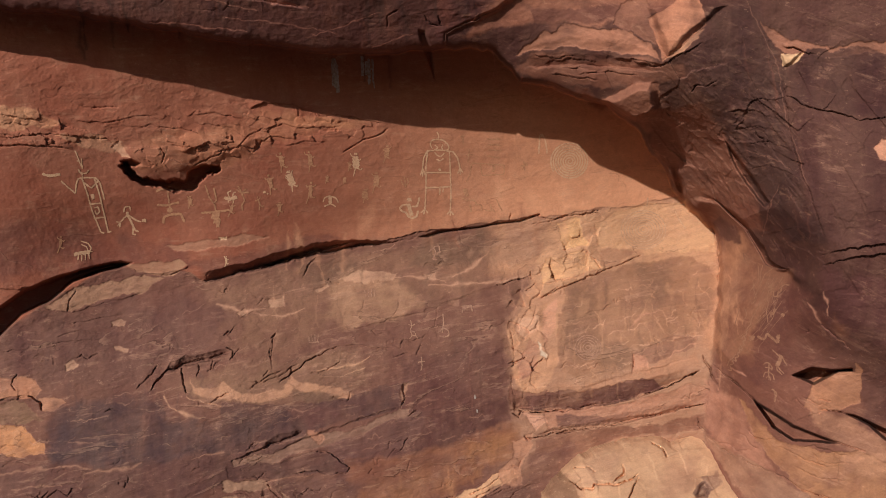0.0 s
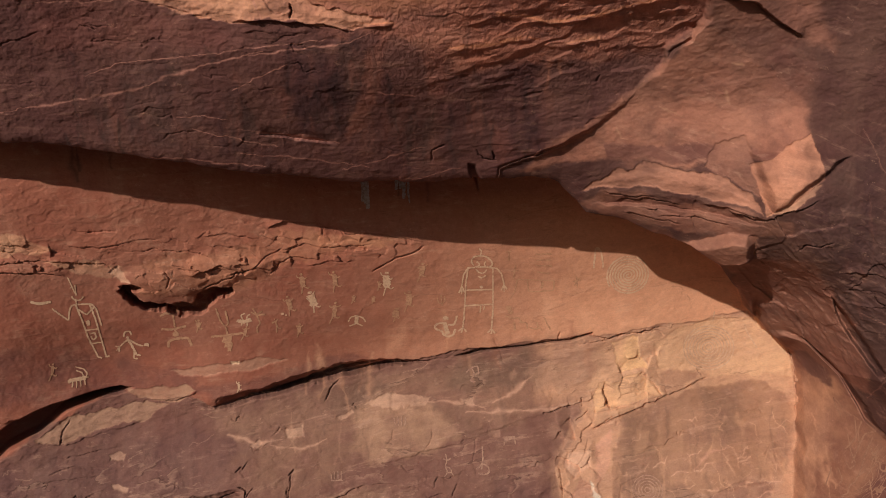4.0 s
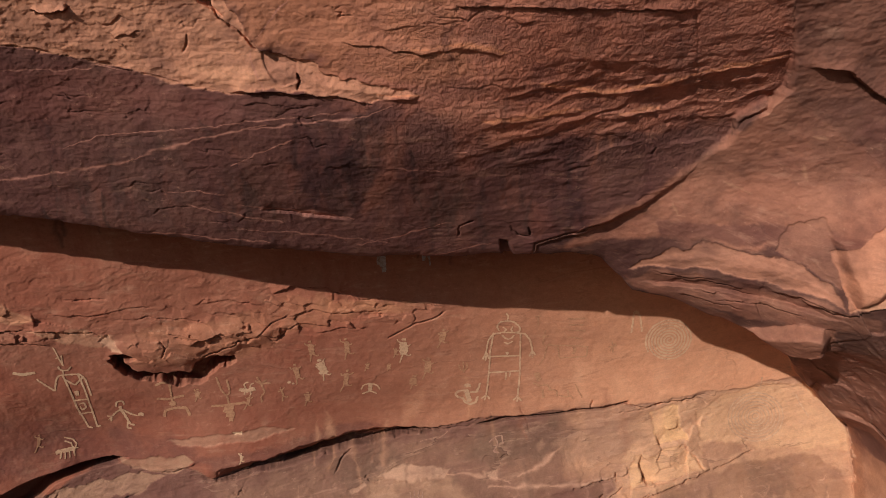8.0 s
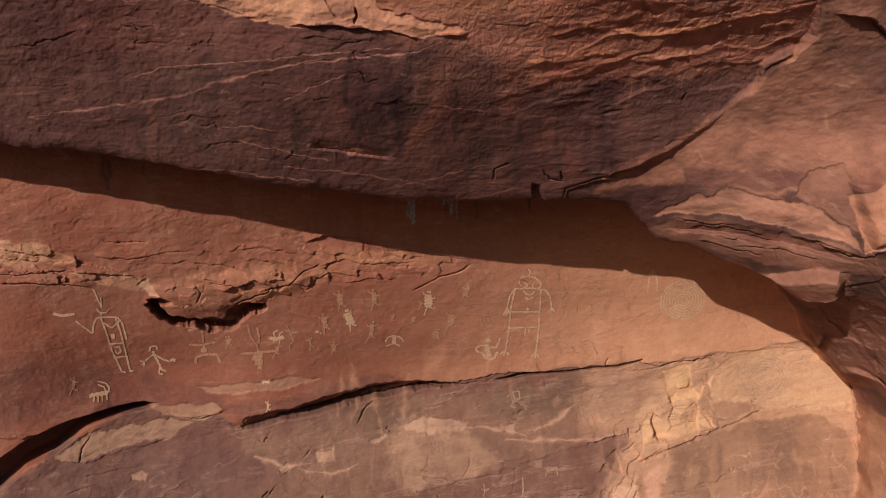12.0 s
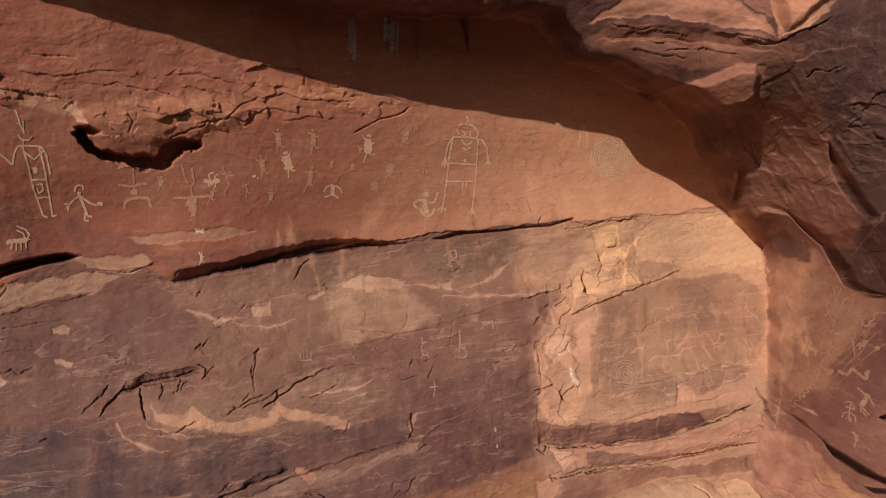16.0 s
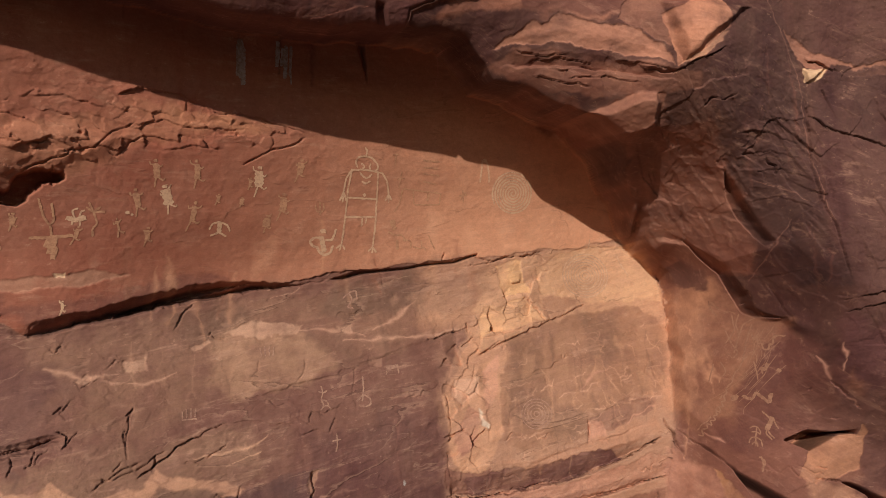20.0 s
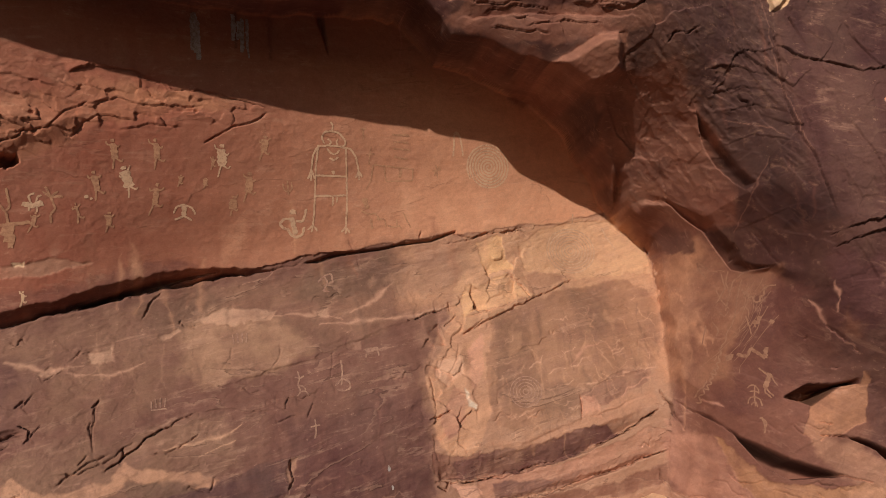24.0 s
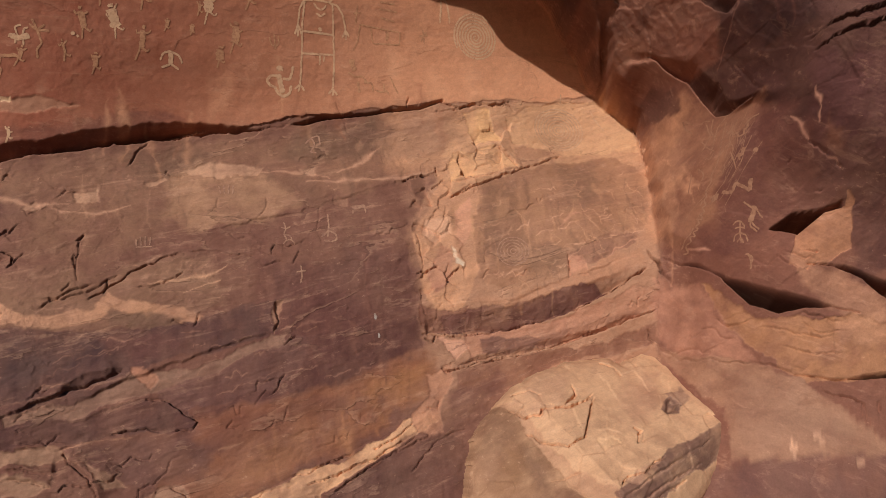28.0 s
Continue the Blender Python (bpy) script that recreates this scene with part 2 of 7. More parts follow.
SIDE = Lattice([1.85, 2.11, 2.26, 2.42, 2.61, 2.87, 3.22, 3.63, 4.13, 5.15], [-0.19, 0.57, 1.28, 1.89, 2.39, 2.85, 3.25, 3.56, 3.86, 4.22], [
    [5.54, 5.47, 5.42, 5.36, 5.3, 5.23, 5.14, 5.04, 4.91, 4.61],
    [5.85, 5.78, 5.73, 5.66, 5.56, 5.43, 5.28, 5.14, 5, 4.63],
    [6.11, 6.09, 6.05, 5.96, 5.79, 5.54, 5.28, 5.13, 4.99, 4.59],
    [6.09, 6.05, 5.99, 5.89, 5.72, 5.44, 5.16, 5.03, 4.85, 4.52],
    [6.12, 6.08, 6, 5.86, 5.62, 5.31, 5.08, 4.84, 4.64, 4.44],
    [6.49, 6.45, 6.35, 6.12, 5.67, 5.24, 4.85, 4.6, 4.49, 4.35],
    [6.66, 6.7, 6.65, 6.44, 5.97, 5.45, 4.83, 4.46, 4.35, 4.24],
    [6.47, 6.47, 6.45, 6.35, 5.79, 5.21, 4.72, 4.38, 4.24, 4.13],
    [6.1, 5.92, 5.8, 5.6, 5.22, 4.82, 4.51, 4.27, 4.14, 4.01],
    [5.76, 5.57, 5.44, 5.29, 5.06, 4.72, 4.39, 4.17, 4.03, 3.87]])

LIP = [(-6.707, 5.897), (-4.985, 5.685), (-3.972, 5.568), (-3.465, 5.528), (-2.958, 5.457), (-2.452, 5.376), (-1.945, 5.295), (-1.439, 5.234), (-0.983, 5.173), (-0.426, 5.183), (-0.02, 5.209), (0.41, 5.209), (0.507, 5.138), (0.714, 4.925), (1.094, 4.824), (1.474, 4.712), (1.753, 4.489), (1.864, 4.307), (2.006, 4.104), (2.123, 3.861)]
LEDGE_EDGE = [(2.406, 3.861), (2.568, 3.744), (2.73, 3.603), (2.867, 3.405)] + [(2.938, 3.294), (3.009, 3.233), (3.105, 3.223)]
NOTCH = LEDGE_EDGE + [(3.186, 3.111), (3.278, 2.888), (3.455, 2.671), (3.642, 2.529), (3.956, 2.382), (4.311, 2.27)]
FAULT = [(0.02, 5.335), (0.309, 5.457), (0.628, 5.629), (0.927, 5.877), (1.165, 6.201), (1.18, 6.333), (1.348, 6.48), (1.459, 6.627), (1.459, 6.789), (1.363, 7.367), (1.297, 8.876)]
CORNER = [(2.442, 3.481), (2.442, 3.101), (2.421, 2.797), (2.371, 2.341), (2.34, 1.652), (2.29, 1.075), (2.006, -0.293)]
SEAM = [(-6.707, 1.581), (-4.985, 2.139), (-3.972, 2.645), (-3.668, 2.822), (-3.414, 3.01), (-3.161, 3.132), (-2.882, 3.273), (-2.644, 3.192), (-2.351, 3.213), (-2.158, 3.116), (-1.692, 3.253), (-1.135, 3.395), (-0.729, 3.435), (-0.172, 3.547), (0.334, 3.618), (0.841, 3.689), (1.398, 3.77), (2.107, 3.851), (2.452, 3.851)]


def spaced(lo, a, b, hi, fine, rough):
    return np.concatenate([np.linspace(lo, a, max(2, round((a - lo) / rough)), endpoint=False), np.arange(a, b, fine), np.linspace(b, hi, max(2, round((hi - b) / rough)))])


class Net:
    """A net of points over a face of the rock, with its depth and its masks."""

    def __init__(self, ss, hh):
        self.ss, self.hh = ss, hh
        self.s, self.h = np.meshgrid(ss, hh)
        self.depth = None
        # wobble of the rock's edges, coarse and fine
        self.ws = self.s + 0.018 * fbm(self.s, self.h, 0.16, 3, 5)
        self.wh = self.h + 0.018 * fbm(self.s, self.h, 0.16, 3, 9)
        self.js = self.s + 0.010 * fbm(self.s, self.h, 0.07, 3, 61)
        self.jh = self.h + 0.010 * fbm(self.s, self.h, 0.07, 3, 67)
        self.cover, self.coat = np.zeros(self.s.shape), [np.zeros(self.s.shape) for _ in range(3)]

    def window(self, pts, margin):
        """The part of the net round some points."""
        p = np.array(pts)
        a, b = np.searchsorted(self.ss, (p[:, 0].min() - margin, p[:, 0].max() + margin))
        c, d = np.searchsorted(self.hh, (p[:, 1].min() - margin, p[:, 1].max() + margin))
        return slice(c, d), slice(a, b)

    def at(self, s, h):
        """The depth of the rock under points of the layout."""
        i = np.clip(np.searchsorted(self.ss, s) - 1, 0, len(self.ss) - 2)
        j = np.clip(np.searchsorted(self.hh, h) - 1, 0, len(self.hh) - 2)
        u, v = (s - self.ss[i]) / (self.ss[i + 1] - self.ss[i]), (h - self.hh[j]) / (self.hh[j + 1] - self.hh[j])
        d = self.depth
        return (d[j, i] * (1 - u) + d[j, i + 1] * u) * (1 - v) + (d[j + 1, i] * (1 - u) + d[j + 1, i + 1] * u) * v


FINE = 0.0067
CLIFF = Net(spaced(-6.6, -4.15, 4.05, 5.1, FINE, 0.05), spaced(-0.19, 0.95, 7.35, 8.75, FINE, 0.05))
GS, GH, WS, WH = CLIFF.s, CLIFF.h, CLIFF.ws, CLIFF.wh


def along(pts, s, h):
    """Distance from a line, the side of it (positive above or to the left of its way) and how far along."""
    p = np.array(pts)
    seg = np.linalg.norm(np.diff(p, axis=0), axis=1)
    run = np.concatenate([[0], np.cumsum(seg)])
    best, side, where = np.full(s.shape, 1e9), np.zeros(s.shape), np.zeros(s.shape)
    for (x0, y0), (x1, y1), ln, r in zip(p[:-1], p[1:], seg, run):
        ux, uy = (x1 - x0) / ln, (y1 - y0) / ln
        t = np.clip((s - x0) * ux + (h - y0) * uy, 0, ln)
        dx, dy = s - x0 - t * ux, h - y0 - t * uy
        d = np.hypot(dx, dy)
        k = d < best
        best = np.where(k, d, best)
        side = np.where(k, ux * (h - y0) - uy * (s - x0), side)
        where = np.where(k, (r + t) / run[-1], where)
    return best, np.sign(side) * best, where


def inside(pts, s, h):
    """Signed distance to a closed outline: positive inside."""
    p = np.array(pts)
    odd = np.zeros(s.shape, bool)
    for (x0, y0), (x1, y1) in zip(p, np.roll(p, -1, axis=0)):
        if y0 != y1:
            odd ^= ((y0 > h) != (y1 > h)) & (s < (x1 - x0) * (h - y0) / (y1 - y0) + x0)
    d = along(list(pts) + [pts[0]], s, h)[0]
    return np.where(odd, d, -d)


front_in = inside(LIP + NOTCH + [(5.3, 9), (-6.9, 9)], WS, WH)
right_in = inside(FAULT + [(6, 9), (6, 0.5), (0.02, 3)], WS, WH)
side_in = inside(CORNER + [(6, -1), (6, 4.8), (1.95, 4.8), (2.12, 3.86), (2.42, 3.57)], WS + 0.035 * fbm(GS, GH, 0.5, 4, 15), WH)
above_seam = along(SEAM, WS, WH)[1]

back = BACK.at(GS, GH)
low = smooth(2.55 - GH, 0, 0.3)
w_side = smooth(side_in, -0.02 - 0.12 * low, 0.05 + 0.25 * low)
back = back * (1 - w_side) + SIDE.at(GS, GH) * w_side
w_right = smooth(right_in, -0.03, 0.03)
front = HANG.at(GS, GH) * (1 - w_right) + BUTT.at(GS, GH) * w_right
# sharp at the lip and at the notch, flowing into the side wall elsewhere
notch = along(LEDGE_EDGE, GS, GH)[0]
near = smooth(0.50 - notch, 0, 0.42) * smooth(GS, 1.95, 2.15)
front = front + near * np.maximum(back - front - 0.10, 0)
flow = smooth(GS, 2.12, 2.24) * smooth(notch, 0.05, 0.40)
w_front = smooth(front_in, -0.035 - 0.22 * flow, 0.012 + 0.25 * flow)
# rounded lip of the overhang
front = front + 0.03 * np.exp(-np.clip(front_in, 0, 9) / 0.03) * (GS < 2.4)
CLIFF.depth = DEPTH = back * (1 - w_front) + front * w_front
REGION = np.where(w_front > 0.5, np.where(w_right > 0.5, 3, 0), np.where(side_in > 0, 3, np.where(above_seam > 0, 1, 2)))
# the layers' tints run into one another where the rock does; the ceiling's is darkened towards the overhang's
w_low = 1 - smooth(above_seam, -0.015, 0.015)
w_soft = smooth(side_in, -0.15, 0.45)


def blend(kind):
    t = {k: np.array(v[kind])[:, None, None] for k, v in TINTS.items()}
    wall = t["panel"] * (1 - w_low) + t["lower"] * w_low
    wall = wall * (1 - w_soft) + t["side"] * w_soft
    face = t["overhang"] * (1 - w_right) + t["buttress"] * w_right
    w = smooth(w_front, 0.0, 0.08)
    return wall * (1 - w) + face * w


CLIFF.tint = {name: blend(i) for i, name in enumerate(("patina", "break"))}
NET = CLIFF
# ---- cracks, ledges, breaks and stains, with some shade in the colours ----
def crack(pts, width, deep, step=0.0, reach=0.15, ends=0.12):
    """A crack; with a step the rock above it (left of its way) stands proud and fades back over the reach."""
    w = NET.window(pts, 0.12 + 2.2 * abs(reach) * (step != 0))
    s, h = NET.s[w], NET.h[w]
    d, side, t = along(pts, NET.ws[w], NET.wh[w]) if step > 0.1 else along(pts, NET.js[w], NET.jh[w])
    fade = smooth(t, 0, ends) * smooth(1 - t, 0, ends) if ends else 1.0
    wide = np.maximum(0.95 * width * (1 - (2 * t - 1) ** 2) ** 0.5 * (0.8 + 0.55 * fbm(s, h, 0.4, 2, 77)), 0.0048)
    firm = smooth(t, 0, max(ends, 0.14)) * smooth(1 - t, 0, max(ends, 0.14))
    fade = fade * (0.4 + 0.6 * smooth(fbm(s, h, 0.30, 3, 79), -0.75, -0.05))
    deep = deep * (0.45 if step > 0.02 else 0.8)
    NET.depth[w] += deep * fade * smooth(-d / wide, -1.25, -0.55)
    if step:
        step = step * (0.8 + 0.5 * fbm(s, h, 0.35, 2, 85))
        NET.depth[w] -= step * firm * smooth(side, -0.007, 0.007) * np.exp(-np.clip(side, 0, 9) / reach) * smooth(2.2 * reach - d, 0, reach)


def bulge(pts, height, soft):
    """A raised (or, below zero, sunken) place with an outline."""
    w = NET.window(pts, soft * 1.5 + 0.05)
    s, h = (NET.ws[w], NET.wh[w]) if abs(height) < 0.1 else (NET.s[w], NET.h[w])
    NET.depth[w] -= height * smooth(inside(pts, s, h), -soft * 0.25, soft)


def hole(pts, deep, soft=0.024, rag=0.005):
    """A deep smooth-walled opening in the rock; some stand in for black shade."""
    w = NET.window(pts, soft * 1.5 + 0.05)
    s, h, grain = NET.s[w], NET.h[w], 0.18 if rag < 0.02 else 0.08
    NET.depth[w] += deep * smooth(inside(pts, s + rag * fbm(s, h, grain, 3, 5), h + rag * fbm(s, h, grain, 3, 9)), -0.006, soft)


def ramp(edge, sill, deep):
    """Rock that slants back from an edge to a sill, where the next layer stands out again."""
    pts = list(edge) + list(sill)[::-1]
    w = NET.window(pts, 0.06)
    s, h = NET.js[w], NET.jh[w]
    a, (b, _, t) = along(edge, s, h)[0], along(sill, s, h)
    fade = smooth(t, 0, 0.2) * smooth(1 - t, 0, 0.2)
    NET.depth[w] += deep * fade * a / (a + b + 1e-6) * smooth(inside(pts, s, h), -0.004, 0.012)


ALL = (slice(None), slice(None))


def over(w, m, tint):
    """Lay a colour over what is there; some tones hold shade as well as stone."""
    NET.cover[w] = m + (1 - m) * NET.cover[w]
    for c, v in zip(NET.coat, tint):
        c[w] = m * v + (1 - m) * c[w]


def coat(tint, pts, amount=1.0, soft=0.05):
    soft = soft * 0.6 if soft < 0.03 else soft
    w = NET.window(pts, soft + 0.14)
    s, h = NET.s[w], NET.h[w]
    k = min(0.06, 0.5 * soft + 0.020)
    m = inside(pts, s + k * fbm(s, h, 0.26, 5, 63, 0.62), h + k * fbm(s, h, 0.20, 5, 69, 0.62))
    patchy = np.clip(0.86 + 0.30 * fbm(s, h, 0.16, 4, 73, 0.6), 0.35, 1)
    over(w, amount * patchy * smooth(m, -soft, soft), tint)
    if soft < 0.008:
        NET.depth[w] += 0.007 * smooth(m, -0.004, 0.004) * smooth(0.10 - m, 0, 0.08)


def streak(tint, pts, width, amount=1.0):
    w = NET.window(pts, 0.05 + 3 * width)
    d, _, t = along(pts, NET.js[w], NET.jh[w])
    wide = width * (0.35 + 0.65 * np.sin(np.pi * np.clip(t, 0.03, 0.97))) * (0.8 + 0.7 * fbm(NET.s[w], NET.h[w], 0.12, 3, 83))
    over(w, amount * np.exp(-(d / np.maximum(wide, 0.003)) ** 2), tint)


over(ALL, np.ones(GS.shape), (0.25, 0.12, 0.08))

# ---- panel: colours ----
panel_wall = (1 - w_low) * (1 - smooth(side_in, -0.04, 0.04)) * (1 - smooth(w_front, 0.0, 0.08))
over(ALL, panel_wall, (0.317, 0.098, 0.058))
over(ALL, panel_wall * smooth(GS + 0.5 * (4.0 - GH), -1.6, 1.3), (0.605, 0.274, 0.153))
over(ALL, 0.6 * panel_wall * smooth(GS, 0.6, 1.9), (0.715, 0.334, 0.188))
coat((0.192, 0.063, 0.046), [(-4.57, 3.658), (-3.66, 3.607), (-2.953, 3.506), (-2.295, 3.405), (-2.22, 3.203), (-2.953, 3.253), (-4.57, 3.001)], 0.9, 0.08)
# underside above the seam: varnish, with its soft shade painted in
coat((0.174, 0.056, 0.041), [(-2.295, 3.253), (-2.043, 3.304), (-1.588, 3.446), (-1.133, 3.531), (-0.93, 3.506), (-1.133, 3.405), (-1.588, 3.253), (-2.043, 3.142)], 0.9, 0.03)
coat((0.605, 0.289, 0.157), [(-4.57, 4.72), (-3.964, 4.679), (-3.66, 4.644), (-3.483, 4.543), (-3.408, 4.492), (-3.66, 4.492), (-4.57, 4.442)], 0.8, 0.02)
coat((0.526, 0.250, 0.145), [(-3.509, 4.416), (-3.104, 4.391), (-2.877, 4.366), (-2.801, 4.254), (-2.927, 4.275), (-3.205, 4.305)], 0.9, 0.014)
coat((0.762, 0.428, 0.267), [(-2.963, 4.325), (-2.892, 4.366), (-2.841, 4.254), (-2.791, 4.189), (-2.877, 4.224)], 0.9, 0.008)
coat((0.405, 0.155, 0.083), [(-2.801, 4.315), (-2.548, 4.442), (-1.941, 4.492), (-1.588, 4.618), (-1.133, 4.618), (-0.627, 4.543), (-1.133, 4.442), (-1.638, 4.325), (-1.941, 4.113), (-2.295, 4.062), (-2.75, 4.113)], 0.7, 0.03)
coat((0.565, 0.235, 0.120), [(-1.537, 4.558), (-1.133, 4.618), (-0.728, 4.558), (-0.93, 4.492), (-1.335, 4.477)], 0.5, 0.03)
coat((0.437, 0.210, 0.131), [(-2.498, 3.395), (-2.295, 3.466), (-1.941, 3.516), (-1.739, 3.547), (-1.537, 3.537), (-1.79, 3.456), (-2.295, 3.375)], 0.85, 0.012)
coat((0.850, 0.539, 0.327), [(-2.017, 3.516), (-1.952, 3.526), (-1.952, 3.491), (-2.007, 3.486)], 0.9, 0.004)
for pts in ([(0.789, 3.961), (0.89, 3.961), (0.915, 3.759), (0.799, 3.749)], [(1.016, 4.012), (1.153, 4.002), (1.168, 3.769), (1.042, 3.769)], [(1.294, 3.936), (1.395, 3.936), (1.406, 3.799), (1.304, 3.799)], [(-0.728, 3.81), (-0.652, 3.82), (-0.637, 3.557), (-0.718, 3.547)], [(0.485, 4.012), (0.586, 4.012), (0.612, 3.683), (0.511, 3.683)]):
    coat((0.762, 0.376, 0.217), pts, 0.4, 0.04)
# the long seam under the panel
hole([(-4.773, 2.343), (-4.267, 2.672), (-3.964, 2.884), (-3.762, 3.031), (-3.458, 3.157), (-3.104, 3.248), (-2.882, 3.294), (-2.771, 3.279), (-2.902, 3.223), (-3.054, 3.188), (-3.307, 3.102), (-3.539, 2.91), (-3.762, 2.808), (-3.964, 2.606), (-4.267, 2.343), (-4.773, 1.989)], 0.34, 0.03)
crack([(-4.267, 3.051), (-3.787, 3.041), (-3.61, 3.061), (-3.357, 3.142), (-3.079, 3.243)], 0.004, 0.01, 0.05, 0.14, 0.03)
crack([(-2.7, 3.183), (-2.447, 3.162), (-2.346, 3.213), (-2.255, 3.253)], 0.004, 0.02, 0.03, 0.05)
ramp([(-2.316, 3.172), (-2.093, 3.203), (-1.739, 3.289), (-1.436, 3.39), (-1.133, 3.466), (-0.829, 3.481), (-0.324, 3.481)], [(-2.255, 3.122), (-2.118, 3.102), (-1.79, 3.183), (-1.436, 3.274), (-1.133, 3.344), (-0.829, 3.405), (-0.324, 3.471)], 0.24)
# extra hole blackens the middle of the underside in place of shade
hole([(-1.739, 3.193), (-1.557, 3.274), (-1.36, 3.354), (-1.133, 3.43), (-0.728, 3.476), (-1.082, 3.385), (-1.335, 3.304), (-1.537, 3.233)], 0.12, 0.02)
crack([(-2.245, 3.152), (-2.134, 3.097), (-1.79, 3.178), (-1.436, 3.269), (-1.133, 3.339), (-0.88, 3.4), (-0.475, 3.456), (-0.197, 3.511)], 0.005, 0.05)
hole([(-0.222, 3.501), (-0.02, 3.572), (0.334, 3.607), (0.688, 3.663), (0.865, 3.713), (0.865, 3.698), (0.688, 3.643), (0.334, 3.592), (0.03, 3.552), (-0.121, 3.506)], 0.10, 0.012)
crack([(0.839, 3.698), (0.991, 3.668), (1.092, 3.688), (1.244, 3.719), (1.476, 3.754)], 0.005, 0.04, 0.006, 0.05)
crack([(1.244, 3.708), (1.385, 3.719), (1.436, 3.678)], 0.004, 0.03)
crack([(0.586, 3.648), (0.602, 3.719)], 0.005, 0.03)
# the flake, with holes cut under it to stand in for its shadow, and the broken band
bulge([(-2.902, 4.153), (-2.791, 4.088), (-2.599, 4.022), (-2.321, 4.012), (-2.255, 4.103), (-2.134, 4.153), (-1.952, 4.153), (-1.739, 4.29), (-1.588, 4.416), (-1.941, 4.457), (-2.548, 4.391), (-2.877, 4.305)], 0.035, 0.12)
hole([(-2.902, 4.153), (-2.841, 4.168), (-2.715, 4.057), (-2.523, 4.027), (-2.336, 4.022), (-2.255, 4.113), (-2.144, 4.158), (-1.982, 4.153), (-1.972, 4.093), (-2.113, 4.042), (-2.194, 3.941), (-2.346, 3.926), (-2.599, 3.956), (-2.776, 4.007), (-2.872, 4.088)], 0.26, 0.022, 0.024)
hole([(-2.892, 4.184), (-2.791, 4.204), (-2.7, 4.163), (-2.75, 4.133), (-2.841, 4.143)], 0.12, 0.015)
for pts in ([(-2.523, 4.305), (-2.487, 4.239), (-2.528, 4.163)], [(-2.245, 4.113), (-2.144, 4.189), (-2.017, 4.239), (-1.941, 4.305)], [(-1.749, 4.305), (-1.689, 4.254), (-1.628, 4.366), (-1.537, 4.416)], [(-2.043, 4.265), (-1.84, 4.305), (-1.739, 4.416), (-1.588, 4.492)], [(-2.447, 4.34), (-2.245, 4.305), (-2.083, 4.34)]):
    crack(pts, 0.005, 0.025, 0.006, 0.05)
crack([(-1.739, 4.649), (-1.588, 4.72), (-1.335, 4.689), (-1.208, 4.639)], 0.004, 0.02, 0.020, 0.08)
crack([(-1.208, 4.639), (-1.133, 4.593), (-0.93, 4.593), (-0.677, 4.558), (-0.475, 4.507)], 0.004, 0.015, 0.014, 0.07)
crack([(-0.92, 4.254), (-0.728, 4.366), (-0.566, 4.416), (-0.485, 4.497)], 0.005, 0.04)
crack([(-1.638, 4.457), (-1.436, 4.507), (-1.133, 4.477), (-0.88, 4.507)], 0.004, 0.012, 0.010, 0.06)
crack([(-4.57, 4.305), (-3.964, 4.325), (-3.66, 4.325), (-3.408, 4.305), (-3.286, 4.265)], 0.006, 0.04, 0.025, 0.08)
crack([(-3.509, 4.426), (-3.307, 4.416), (-3.003, 4.386), (-2.902, 4.335)], 0.005, 0.02, 0.02, 0.05)
crack([(-4.267, 4.416), (-3.863, 4.391), (-3.66, 4.426), (-3.458, 4.436)], 0.005, 0.02, 0.015, 0.06)
for pts in ([(-3.307, 4.543), (-3.054, 4.527), (-2.801, 4.578), (-2.573, 4.593)], [(-2.877, 4.477), (-2.599, 4.507), (-2.245, 4.457)], [(-2.245, 4.593), (-2.043, 4.618), (-1.79, 4.568)], [(-1.436, 4.325), (-1.234, 4.366), (-1.031, 4.356)], [(-4.166, 4.618), (-3.812, 4.578), (-3.559, 4.527)]):
    crack(pts, 0.004, 0.010, 0.010, 0.06)

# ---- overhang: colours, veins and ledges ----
# the ceiling shares the overhang's dark stone, partly to paint in its shade
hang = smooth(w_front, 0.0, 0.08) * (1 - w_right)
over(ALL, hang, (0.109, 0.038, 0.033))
coat((0.495, 0.175, 0.110), [(-1.503, 7.573), (1.427, 7.545), (1.508, 6.696), (1.152, 6.328), (0.473, 6.268), (-0.25, 6.243), (-0.693, 6.421), (-1.195, 6.595), (-1.481, 6.743)], 1, 0.14)
coat((0.199, 0.061, 0.048), [(-3.464, 6.848), (-2.471, 6.719), (-1.973, 6.518), (-2.044, 6.407), (-2.769, 6.404), (-3.498, 6.438)], 0.6, 0.10)
coat((0.399, 0.126, 0.073), [(-0.407, 7.183), (0.057, 7.263), (0.167, 6.681), (-0.037, 6.277), (-0.259, 6.338)], 0.6, 0.09)
coat((0.364, 0.133, 0.092), [(0.341, 7.168), (0.828, 7.32), (1.329, 7.038), (1.106, 6.772), (0.571, 6.801)], 0.5, 0.10)
coat((0.475, 0.181, 0.099), [(-2.245, 7.646), (-1.869, 6.975), (-1.624, 6.908), (-1.272, 6.787), (-0.849, 6.675), (-0.543, 6.757), (-0.712, 7.672)], 0.95, 0.05)
